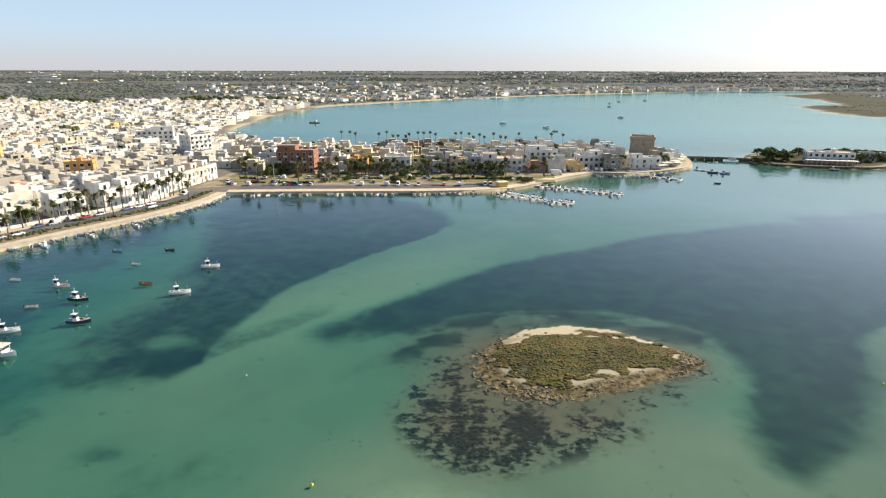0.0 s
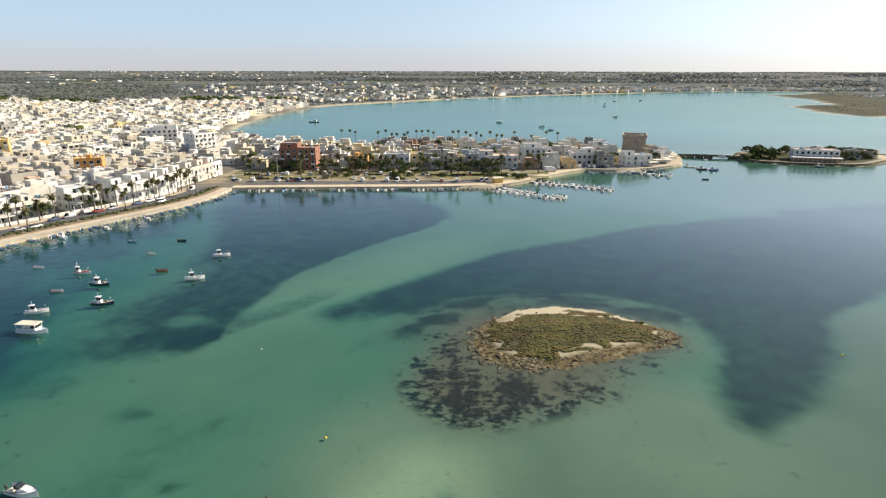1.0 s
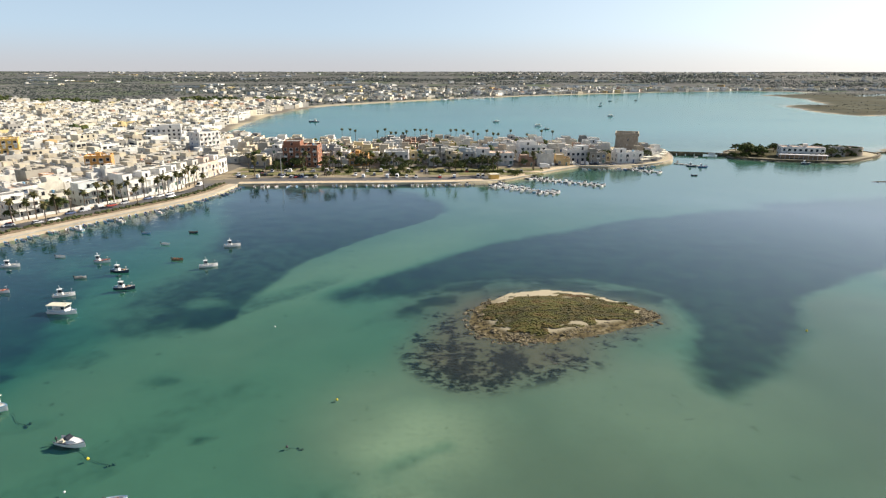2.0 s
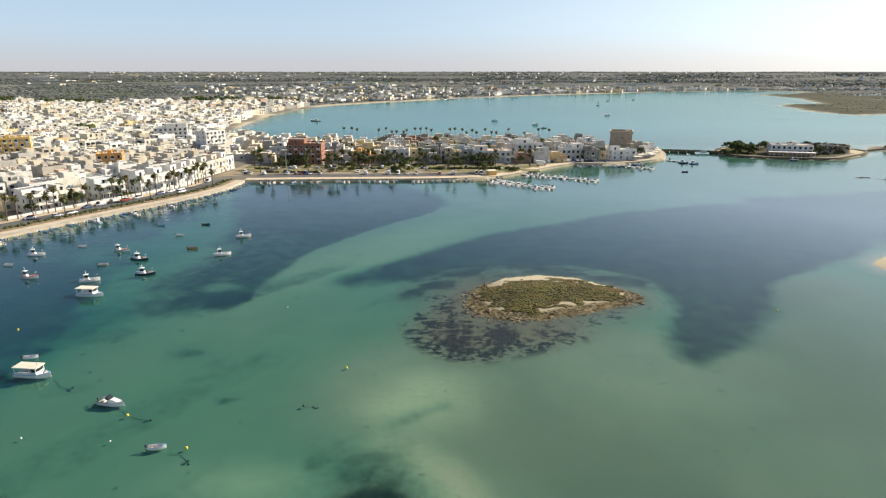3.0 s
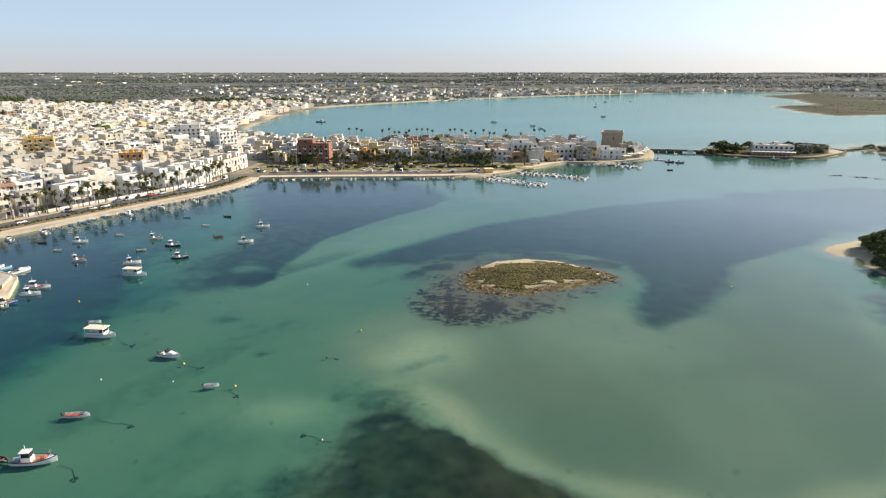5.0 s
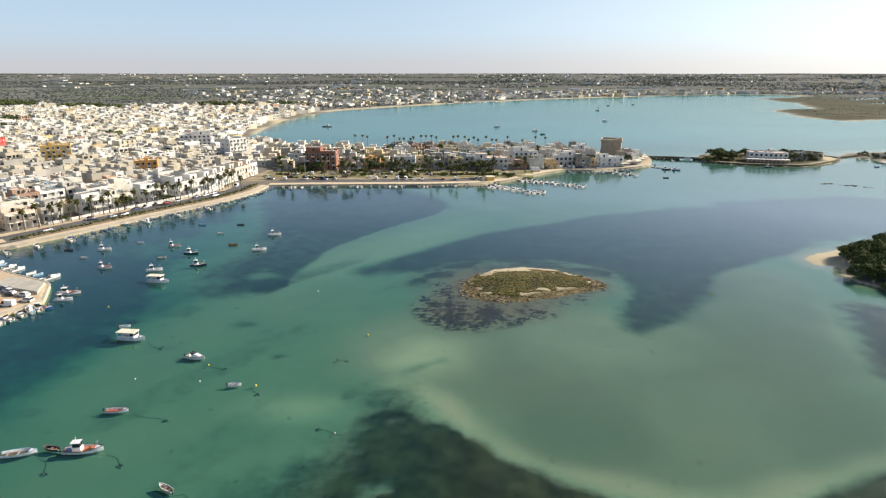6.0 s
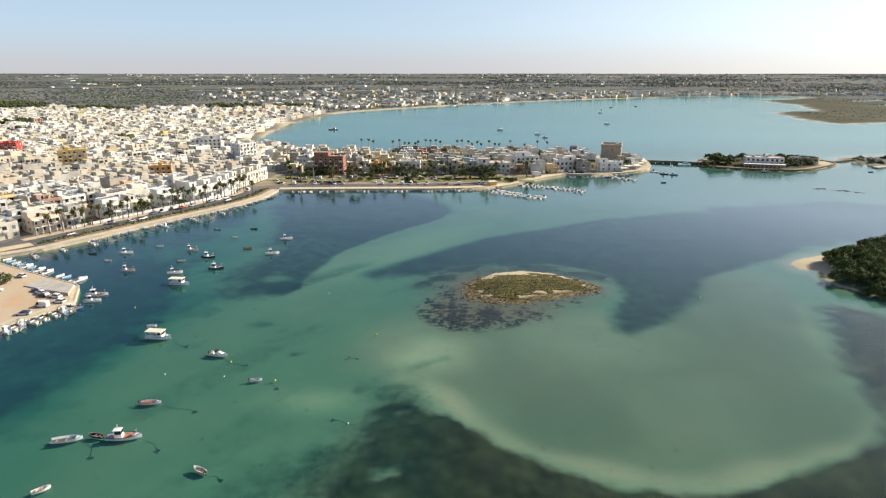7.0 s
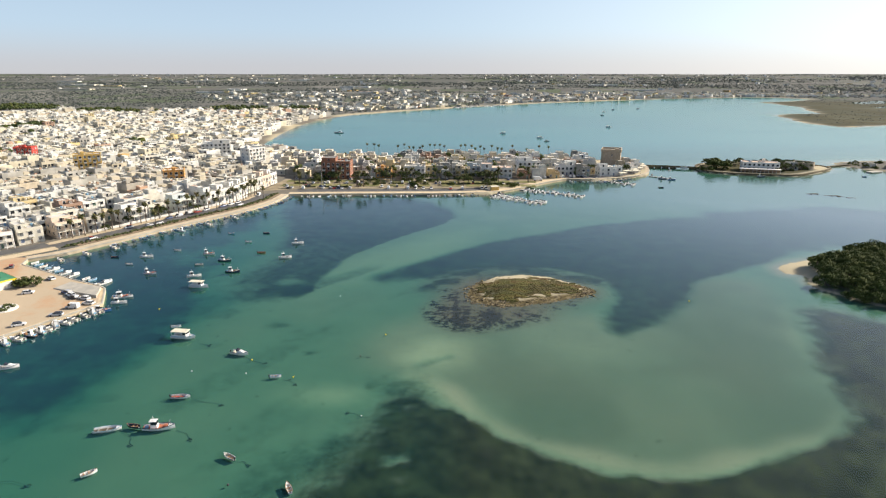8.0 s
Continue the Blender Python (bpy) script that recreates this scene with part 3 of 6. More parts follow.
TOWN_EDGE = chaikin([(-110, 292), (-112, 270), (-190, 146), (-400, 60), (-700, 250), (-1150, 700), (-1000, 1060), (-600, 1150), (-330, 1120), (-205, 1000), (-230, 880), (-234, 700), (-222, 600), (-150, 500), (173, 428), (168, 400), (90, 354)], 1)
s_town = inside(TOWN_EDGE, GX, GY)
urban = ease(s_town + 60 * wob * ease(GY, 600, 800), -6, 6) * (GX < 180)
field = field * (1 - urban)
field = np.maximum(field, np.where((s_main > 0) & (s_town < 0) & (GX < 0) & (GY < 560), 1, 0))
field = np.maximum(field, 0.9 * ease(s_far, 0.5, 4))
field = np.maximum(field, ease(s_pine + 3 * wob, 0.8, 3) * ease(GX - 0.75 * np.maximum(0, GY - 121), 143, 147))
field = np.maximum(field, 0.9 * ease(s_villa, 2, 5) * (1 - ease(GX, 303, 311)))


def sheet(name, X, Y, Zs, keep, mats, attrs):
    h, w = X.shape
    idx = np.arange(h * w).reshape(h, w)
    quads = np.stack([idx[:-1, :-1], idx[:-1, 1:], idx[1:, 1:], idx[1:, :-1]], -1)[keep[:-1, :-1] | keep[:-1, 1:] | keep[1:, 1:] | keep[1:, :-1]]
    used = np.unique(quads)
    back = np.full(h * w, -1)
    back[used] = np.arange(len(used))
    quads = back[quads]
    me = bpy.data.meshes.new(name)
    me.vertices.add(len(used))
    me.vertices.foreach_set("co", np.stack([X.ravel()[used], Y.ravel()[used], Zs.ravel()[used]], -1).astype(np.float32).ravel())
    me.loops.add(quads.size)
    me.loops.foreach_set("vertex_index", quads.ravel().astype(np.int32))
    me.polygons.add(len(quads))
    me.polygons.foreach_set("loop_start", np.arange(0, quads.size, 4, dtype=np.int32))
    me.polygons.foreach_set("use_smooth", np.ones(len(quads), bool))
    for key, val in attrs.items():
        a = me.attributes.new(key, "FLOAT", "POINT")
        a.data.foreach_set("value", val.ravel()[used].astype(np.float32))
    for m in mats:
        me.materials.append(m)
    me.update(calc_edges=True)
    me.validate()
    return new(name, me)


def told(nt, key):
    n = nt.nodes.new("ShaderNodeAttribute")
    n.attribute_name = key
    return n.outputs["Fac"]


def overgrown(x, y):
    """Where scrub covers the islet: open sand at its ragged edge and along a footpath on the south side."""
    q = inside(VEG, x, y)
    v = ease(1.5 * (lattice(x * 0.6, y * 1.2, 3.6, 4, 55) - 0.5) - 0.06 + 0.11 * q, -0.06, 0.06)
    lane = np.abs(q - 2.6 - 3.0 * (lattice(x, y, 9, 3, 57) - 0.5)) + 1.6 * np.abs(lattice(x, y, 3, 3, 58) - 0.4)
    return v * np.where(y < 117, ease(lane, 0.22, 0.5), 1.0)


# ground and sea bed
m, nt, bsdf, where, geo = begin("ground and sea bed")
n1, n2, n3 = noisy(nt, where, 0.06, 5, 0.6), noisy(nt, where, 0.9, 4), noisy(nt, where, 0.25, 5, 0.65)
sand = mixer(nt, n1, (0.275, 0.25, 0.182), (0.19, 0.175, 0.13))
sand = mixer(nt, told(nt, "clean"), sand, (0.56, 0.49, 0.34))
sand = mixer(nt, sums(nt, "MULTIPLY", steps(nt, n2, 0.45, 0.75), 0.3), sand, (0.2, 0.18, 0.13))
w = sums(nt, "ADD", told(nt, "weed"), sums(nt, "MULTIPLY", sums(nt, "SUBTRACT", n3, 0.5), 0.7))
tufts = steps(nt, noisy(nt, where, 0.33, 3, 0.6), 0.66, 0.72)
sand = mixer(nt, sums(nt, "MULTIPLY", tufts, 0.45), sand, (0.05, 0.055, 0.03))
meadow = mixer(nt, steps(nt, noisy(nt, where, 0.13, 7, 0.68), 0.36, 0.7), (0.010, 0.014, 0.006), (0.045, 0.052, 0.022))
sand = mixer(nt, told(nt, "film"), sand, mixer(nt, n3, (0.16, 0.145, 0.105), (0.13, 0.125, 0.088)))
c = mixer(nt, steps(nt, w, 0.06, 0.88), sand, meadow)
# reef: flat brown rock with clustered dark weed, thickest on its southern half
rk = sums(nt, "ADD", sums(nt, "MULTIPLY", noisy(nt, where, 0.16, 4, 0.6), 0.42), sums(nt, "MULTIPLY", noisy(nt, where, 0.55, 9, 0.75, (0.9, 1.1, 1.0)), 0.58))
rw = sums(nt, "MULTIPLY", steps(nt, told(nt, "reef"), 0.12, 0.5), steps(nt, sums(nt, "ADD", rk, sums(nt, "MULTIPLY", told(nt, "kelp"), 0.085)), 0.52, 0.585))
c = mixer(nt, sums(nt, "MULTIPLY", told(nt, "reef"), 0.8), c, mixer(nt, n3, (0.108, 0.095, 0.053), (0.066, 0.06, 0.035)))
c = mixer(nt, rw, c, mixer(nt, steps(nt, noisy(nt, where, 1.6, 6, 0.7), 0.42, 0.6), (0.010, 0.010, 0.008), (0.04, 0.034, 0.023)))
dry = mixer(nt, n2, (0.52, 0.455, 0.315), (0.42, 0.365, 0.245))
c = mixer(nt, told(nt, "dry"), c, dry)
stony = mixer(nt, steps(nt, noisy(nt, where, 0.9, 8, 0.75), 0.42, 0.6), (0.165, 0.132, 0.066), (0.04, 0.033, 0.02))
c = mixer(nt, sums(nt, "MULTIPLY", told(nt, "stony"), sums(nt, "ADD", 0.75, steps(nt, noisy(nt, where, 0.28, 5, 0.6), 0.35, 0.55), True)), c, stony)
heath = mixer(nt, n2, (0.045, 0.042, 0.016), (0.10, 0.085, 0.035))
heath = mixer(nt, steps(nt, noisy(nt, where, 0.03, 6, 0.7, (0.5, 1.2, 1)), 0.42, 0.58), heath, (0.08, 0.082, 0.05))
vor = nt.nodes.new("ShaderNodeTexVoronoi")
vor.inputs["Scale"].default_value = 0.011
mp = nt.nodes.new("ShaderNodeMapping")
mp.inputs["Scale"].default_value = (1.0, 0.45, 1.0)
mp.inputs["Rotation"].default_value = (0, 0, 0.3)
nt.links.new(where, mp.inputs[0])
nt.links.new(mp.outputs[0], vor.inputs["Vector"])
sep = nt.nodes.new("ShaderNodeSeparateColor")
nt.links.new(vor.outputs["Color"], sep.inputs[0])
# field tones with red cut back, so the far land's haze is painted in
plots = ramp(nt, sep.outputs[0], [(0.0, (0.145, 0.143, 0.13)), (0.22, (0.113, 0.12, 0.106)), (0.42, (0.175, 0.168, 0.15)), (0.6, (0.10, 0.113, 0.10)), (0.78, (0.27, 0.262, 0.225)), (0.9, (0.095, 0.13, 0.06))])
plots = mixer(nt, steps(nt, n3, 0.4, 0.65), plots, (0.135, 0.128, 0.112))
plots = mixer(nt, sums(nt, "MULTIPLY", steps(nt, noisy(nt, where, 0.02, 5, 0.7), 0.5, 0.62), 0.8), plots, (0.10, 0.105, 0.09))
c = mixer(nt, told(nt, "field"), c, plots)
c = mixer(nt, told(nt, "heath"), c, heath)
street = mixer(nt, n3, (0.24, 0.215, 0.17), (0.13, 0.12, 0.10))
c = mixer(nt, told(nt, "urban"), c, street)
nt.links.new(c, bsdf.inputs["Base Color"])
bsdf.inputs["Roughness"].default_value = 1.0
bsdf.inputs["Specular IOR Level"].default_value = 0.05
bumped(nt, bsdf, n2, 0.4, 0.12)
ground = tagged(sheet("ground", GX, GY, Z, np.ones(GX.shape, bool), [m], {
    "weed": weed * ~land, "film": film * ~land, "reef": np.maximum(reef * (1 - ease(s_islet, -1, 3)), 0.5 * ease(s_islet, -2, 0.5) * (1 - ease(s_islet, 0.5, 4)) * (GY < 116)) * (s_reef > -12),
    "dry": np.where(land & (s_main < 0), 1.0, np.where(s_main > 0, 1, 0)), "stony": ease(s_islet, -3, 0.5) * (1 - ease(GY + 8 * fine_wob + 0.12 * (GX - 30), 117, 126)) * (s_islet > -3) * (GY < 140) * (1 - 0.8 * ease(inside(VEG, GX, GY), -1.0, 1.0)), "heath": np.maximum(0.9 * ease(overgrown(GX, GY), 0.3, 0.6), 0.92 * ease(s_villa + 3 * wob, 3, 5) * (1 - ease(GX, 302, 310)), 0.95 * ease(s_pine, -2.5, -0.5) * ease(119 - GY, 0, 5)) + 0.78 * ease(GX, 480, 560) * ease(1600 - GY, 0, 200) * ease(s_main + 14 * wob, 2, 12), "kelp": np.maximum(ease(26 - np.hypot((GX - 9) * 0.85, (GY - 88) * 1.5) + 10 * wob, 0, 22), 0.55 * ease(20 - np.hypot((GX - 0) * 1.6, GY - 104) + 10 * wob, 0, 16)), "clean": np.clip(0.42 * rim + 0.4 * bar * (1 - meadow_c) + 0.18 * pale, 0, 1) * ~land, "field": field, "urban": urban * (s_main > 0)}),
    "sandy coastal ground, weed-dark sea bed and brown farmland", "ground", kind="structure")

# water: absorbs by its depth, clouded a little by silt, glossy by Fresnel
wm, nt, bsdf, where, geo = begin("sea water")
nt.nodes.remove(bsdf)
outp = [n for n in nt.nodes if n.type == "OUTPUT_MATERIAL"][0]
d = told(nt, "depth")
comb = nt.nodes.new("ShaderNodeCombineColor")
for k, a in enumerate((-0.66, -0.125, -0.215)):
    nt.links.new(sums(nt, "EXPONENT", sums(nt, "MULTIPLY", d, a)), comb.inputs[k])
clear = nt.nodes.new("ShaderNodeBsdfTransparent")
nt.links.new(comb.outputs[0], clear.inputs[0])
silt = nt.nodes.new("ShaderNodeBsdfDiffuse")
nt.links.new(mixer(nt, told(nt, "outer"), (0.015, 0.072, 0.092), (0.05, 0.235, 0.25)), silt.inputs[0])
body = nt.nodes.new("ShaderNodeMixShader")
nt.links.new(sums(nt, "SUBTRACT", 1.0, sums(nt, "EXPONENT", sums(nt, "MULTIPLY", d, -0.15))), body.inputs[0])
nt.links.new(clear.outputs[0], body.inputs[1])
nt.links.new(silt.outputs[0], body.inputs[2])
gloss = nt.nodes.new("ShaderNodeBsdfGlossy")
lanes = noisy(nt, where, 0.012, 4, 0.6, (0.35, 1.0, 1.0))
lane = nt.nodes.new("ShaderNodeMapRange")
lane.inputs[1].default_value, lane.inputs[2].default_value, lane.inputs[3].default_value, lane.inputs[4].default_value = 0.35, 0.65, 0.03, 0.17
nt.links.new(lanes, lane.inputs[0])
nt.links.new(lane.outputs[0], gloss.inputs["Roughness"])
fres = nt.nodes.new("ShaderNodeFresnel")
fres.inputs[0].default_value = 1.333
ripple = sums(nt, "ADD", noisy(nt, where, 0.45, 2, 0.5), sums(nt, "MULTIPLY", noisy(nt, where, 0.07, 3), 2.0))
bmp = nt.nodes.new("ShaderNodeBump")
bmp.inputs["Strength"].default_value, bmp.inputs["Distance"].default_value = 0.4, 0.18
nt.links.new(ripple, bmp.inputs["Height"])
nt.links.new(bmp.outputs[0], gloss.inputs["Normal"])
top = nt.nodes.new("ShaderNodeMixShader")
nt.links.new(sums(nt, "MINIMUM", sums(nt, "MULTIPLY", sums(nt, "POWER", fres.outputs[0], 1.35), 2.5), 0.5), top.inputs[0])
nt.links.new(body.outputs[0], top.inputs[1])
nt.links.new(gloss.outputs[0], top.inputs[2])
nt.links.new(top.outputs[0], outp.inputs[0])
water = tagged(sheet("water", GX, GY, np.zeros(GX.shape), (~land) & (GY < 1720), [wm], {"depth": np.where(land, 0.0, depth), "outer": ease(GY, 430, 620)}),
               "calm clear turquoise shallow sea water", "sea", kind="structure")
water.visible_shadow = False


# ---- quays, streets and pavements ----
def offset_line(pts, dist):
    """A polyline moved to its left by dist metres."""
    p = np.array(pts, float)
    d = np.gradient(p, axis=0)
    d /= np.linalg.norm(d, axis=1)[:, None]
    return p + np.stack([-d[:, 1], d[:, 0]], 1) * dist


def resample(pts, step):
    p = np.array(pts, float)
    s = np.r_[0, np.cumsum(np.linalg.norm(np.diff(p, axis=0), axis=1))]
    k = np.linspace(0, s[-1], max(2, int(round(s[-1] / step)) + 1))
    return np.stack([np.interp(k, s, p[:, 0]), np.interp(k, s, p[:, 1])], 1)


def ribbon(shape, pts, a, b, z0, z1, mi=0):
    """A strip from a to b metres left of a polyline, z0 to z1 high."""
    L, R = offset_line(pts, b), offset_line(pts, a)
    rings = [[(R[k][0], R[k][1], z0), (R[k][0], R[k][1], z1), (L[k][0], L[k][1], z1), (L[k][0], L[k][1], z0)] for k in range(len(pts))]
    return shape.loft(rings, mi)


INLAND = chaikin([(-275, 78), (-240, 110), (-214, 133), (-196, 149), (-184, 163)], 2, False)
SHORE = resample(chaikin([(-189, 148), (-178, 157), (-170, 171), (-160, 186), (-148, 207), (-133, 230), (-121, 249), (-112, 270), (-110, 292)], 2, False), 4)
PEN = resample(chaikin([(-110, 292), (-76, 294.5), (27, 297), (52, 318), (68, 336), (90, 354)], 2, False), 4)
TIP = resample(chaikin([(90, 354), (118, 351), (158, 374), (168, 400), (173, 428), (158, 446), (120, 455)], 2, False), 4)
PLAZA = resample([(-170, 20), (-126, 97), (-134, 113), (-151, 121), (-186, 140), (-189, 148)], 4)
for nm, line, width in (("quay_town", SHORE, 4.6), ("quay_harbour", PEN, 6.5), ("quay_point", TIP, 2.6), ("quay_plaza", PLAZA, 1.2)):
    q = tagged(new(nm), "pale limestone quay wall with worn paving", "quay", kind="structure")
    s = Shape()
    ribbon(s, line, -0.5, width, -3.2, 1.46)
    part("quay_wall", s, M["quay"], q)
    s = Shape()
    ribbon(s, line, -0.62, -0.1, 1.2, 1.62)
    part("kerb", s, M["concrete"], q)
s = Shape()
ribbon(s, SHORE[6:], 5.35, 10.2, 0.5, 1.62)
planter = solo("planting_strip", s, M["earth"], "long planting strip with low dark shrubs beside the promenade", "planting strip", "structure")
s = Shape()
ribbon(s, SHORE[4:], 10.8, 19.0, 0.5, 1.45)
solo("road_seafront", s, M["asphalt"], "grey asphalt seafront road", "road", "structure")
s = Shape()
ribbon(s, SHORE[4:], 19.0, 23.5, 0.5, 1.58)
solo("pavement_seafront", s, M["quay"], "pale paved footpath along the seafront houses", "pavement", "structure")
s = Shape()
s.prism([(-186, 139.5), (-151, 120.4), (-135, 112.5), (-127.3, 97), (-171, 20.6), (-215, 20), (-215, 150), (-190, 150)], 0.4, 1.475)
solo("plaza", s, M["square"], "wide dusty pale harbour square", "square", "structure")
inl = resample(INLAND, 4)
s = Shape()
ribbon(s, inl, 0.0, 6.0, 0.5, 1.53)
solo("promenade_inland", s, M["quay"], "pale paved promenade behind the harbour square", "promenade", "structure")
s = Shape()
ribbon(s, inl, 8.5, 17.0, 0.5, 1.50)
solo("road_inland", s, M["asphalt"], "grey asphalt road behind the harbour square", "road", "structure")
s = Shape()
ribbon(s, SHORE[10:-3], 24.0, 24.3, 0.5, 2.7)
solo("garden_wall", s, M["white"], "low white garden wall along the seafront", "garden wall", "structure")
# dry stone ramp slab on the quay head
s = Shape()
s.loft([[(-153, 111, 1.4), (-130.5, 101.6, 1.4), (-134.2, 111.4, 1.4), (-150.5, 118.6, 1.4)], [(-152.6, 111.2, 1.75), (-130.5, 101.9, 2.5), (-134.2, 111.2, 2.5), (-150.4, 118.3, 1.75)]])
solo("quay_ramp", s, M["concrete"], "raised pale concrete mooring ramp", "ramp", "structure")
# park and car park by the harbour quay
s = Shape()
ribbon(s, PEN[1:38], 6.6, 15.5, 0.5, 1.45)
solo("road_harbour", s, M["asphalt"], "grey asphalt harbour road", "road", "structure")
s = Shape()
s.prism([(-131, 303), (-100, 312), (45, 315), (70, 345), (62, 352.5), (-127, 348)], 0.5, 1.44)
solo("car_park", s, M["carpark"], "dusty car park between grass plots", "car park", "structure")
lawn_rng = random.Random(4)
for x in range(-122, 50, 19):
    for y in (320.5, 335.5):
        a, b = x + lawn_rng.uniform(-2, 2), x + 15 + lawn_rng.uniform(-3, 2)
        s = Shape()
        s.cbox((a, y, 1.2), (b, y + 8 + lawn_rng.uniform(-1, 1.5), 1.6), 0.12)
        solo("lawn", s, M["grass"], "patchy grass plot edged by a kerb in the car park", "lawn", "structure")

# ---- houses ----
WINDOW = {}


def window_mesh(w, h, kind):
    key = (w, h, kind)
    if key not in WINDOW:
        s, t = Shape(), 0.1                # one moulding: frame standing on the wall, pane set back inside it

        def ring(k, y):
            return [(-w / 2 + k, y, k * 0.8), (w / 2 - k, y, k * 0.8), (w / 2 - k, y, h - k), (-w / 2 + k, y, h - k)]
        s.loft([ring(-0.02, 0.05), ring(-0.02, -0.08), ring(t, -0.08), ring(t, -0.02)], 1, True, True)
        s.m[-1] = 2 if kind == "shutter" else 0
        WINDOW[key] = s.mesh("window", [M["glass"], M["trim"], M["shutter"]])
    return WINDOW[key]


def balcony_mesh(w):
    key = ("balcony", w)
    if key not in WINDOW:
        s = Shape()
        prof = [(0.05, -0.16), (-1.2, -0.16), (-1.2, 0.95), (-1.1, 0.95), (-1.1, 0.0), (0.05, 0.0)]
        s.loft([[(x, y, z) for y, z in prof] for x in (w / 2, -w / 2)])
        WINDOW[key] = s.mesh("balcony", [M["trim"], M["metal"]])
    return WINDOW[key]


def flat_block(s, x0, y0, x1, y1, z0, z1, lip=0.7, t=0.22):
    """Walls that rise past the roof as a parapet, with a coping; open inside down to the roof."""
    s.loft([[(x0, y0, z0), (x1, y0, z0), (x1, y1, z0), (x0, y1, z0)], [(x0, y0, z1 + lip), (x1, y0, z1 + lip), (x1, y1, z1 + lip), (x0, y1, z1 + lip)],
            [(x0 + t, y0 + t, z1 + lip), (x1 - t, y0 + t, z1 + lip), (x1 - t, y1 - t, z1 + lip), (x0 + t, y1 - t, z1 + lip)],
            [(x0 + t, y0 + t, z1 - 0.05), (x1 - t, y0 + t, z1 - 0.05), (x1 - t, y1 - t, z1 - 0.05), (x0 + t, y1 - t, z1 - 0.05)]], 0, True, False)


def house(w, d, floors, rng, label, wall=None, name="house", upper=True, sides="-+", bays=None, fl=3.3, balconies=True, detail=True, group="town houses", loggia=False):
    """A flat-roofed house; front faces -y, its middle stands on the origin."""
    r = root(name, label, "house", group)
    h = floors * fl + 0.3
    s = Shape()
    flat_block(s, -w / 2, -d / 2, w / 2, d / 2, -0.6, h, rng.choice((0.5, 0.8, 1.0)))
    ux = rng.uniform(0.35, 0.7) * w
    side = rng.choice((-1, 1))
    uy0, uy1 = -d / 2 + rng.uniform(2.0, 3.5), d / 2 - rng.uniform(0.0, 2.0) - 0.12
    ua, ub = (w / 2 - ux, w / 2 - 0.12) if side > 0 else (-w / 2 + 0.12, -w / 2 + ux)
    uh = h + rng.uniform(2.5, 3.1)
    if upper:
        flat_block(s, ua, uy0, ub, uy1, h - 0.2, uh, 0.35)
    n = bays or max(2, int(w / 3.1))
    for f in range(1, floors + 1):        # string courses, window hoods
        z = f * fl + 0.02
        s.box((-w / 2 - 0.07, -d / 2 - 0.07, z), (w / 2 + 0.07, d / 2 + 0.07, z + 0.2))
        for k in range(n):
            if rng.random() < 0.55:
                x = -w / 2 + (k + 0.5) * w / n
                s.box((x - 1.25, -d / 2 - rng.choice((0.45, 0.7, 1.0)), z - 0.32), (x + 1.25, -d / 2 + 0.05, z - 0.2))
    for k in range(2):                    # low walls and a pergola slab on the roof terrace
        x = rng.uniform(-0.35, 0.35) * w
        s.box((x, -d / 2 + 0.3, h - 0.1), (x + 0.2, d / 2 - 0.3, h + rng.uniform(0.5, 1.1)))
    if rng.random() < 0.6:
        x, y = rng.uniform(-0.3, 0.1) * w, -d / 2 + rng.uniform(0.4, 2.0)
        s.box((x, y, h + 2.2), (x + 3.4, y + 2.6, h + 2.34))
        for px_, py_ in ((0, 0), (3.2, 0), (0, 2.4), (3.2, 2.4)):
            s.box((x + px_, y + py_, h - 0.1), (x + px_ + 0.2, y + py_ + 0.2, h + 2.2))
    if not upper:
        x, y = rng.uniform(-0.4, 0.15) * w, rng.uniform(-0.1, 0.15) * d
        s.box((x, y, h - 0.1), (x + 2.4, y + 2.6, h + 2.3))
    part("wall", s, wall or M["wall"], r)
    s = Shape()
    s.box((-w / 2 + 0.2, -d / 2 + 0.2, h - 0.3), (w / 2 - 0.2, d / 2 - 0.2, h))
    if upper:
        s.box((ua + 0.2, uy0 + 0.2, uh - 0.2), (ub - 0.2, uy1 - 0.2, uh))
    top = part("roof", s, M["roof"], r)
    if detail:                           # rooftop clutter: tank, stair hut, aerial
        s = Shape()
        kx, ky = -side * w * 0.28, d * 0.22
        s.tube([(kx, ky, h), (kx, ky, h + 1.3)], 0.55, 8)
        part("water_tank", s, rng.choice([M["gel"], M["metal"], M["skyhull"]]), top, "round rooftop water tank")
        s = Shape()
        s.cbox((kx + 0.9, ky - 1, h), (kx + 1.7, ky - 0.3, h + 1.1), 0.05)
        part("chimney", s, M["wall"], top)
    if loggia:                           # deep terrace carried on columns before the front
        s = Shape()
        s.cbox((-w / 2 + 0.3, -d / 2 - 2.6, fl * floors - 0.15), (w / 2 - 0.3, -d / 2 + 0.05, fl * floors + 0.2), 0.05)
        part("loggia_roof", s, wall or M["white"], r)
        s = Shape()
        s.cbox((-w / 2 + 0.3, -d / 2 - 2.6, fl - 0.1), (w / 2 - 0.3, -d / 2 + 0.05, fl + 0.2), 0.05)
        part("terrace", s, wall or M["white"], r)
        for k in range(n + 1):
            x = -w / 2 + 0.55 + k * (w - 1.1) / n
            s = Shape()
            s.tube([(x, -d / 2 - 2.3, -0.4), (x, -d / 2 - 2.3, fl * floors - 0.1)], [0.2, 0.17], 8)
            part("column", s, M["trim"], r)
    kind = rng.choice(("plain", "shutter"))
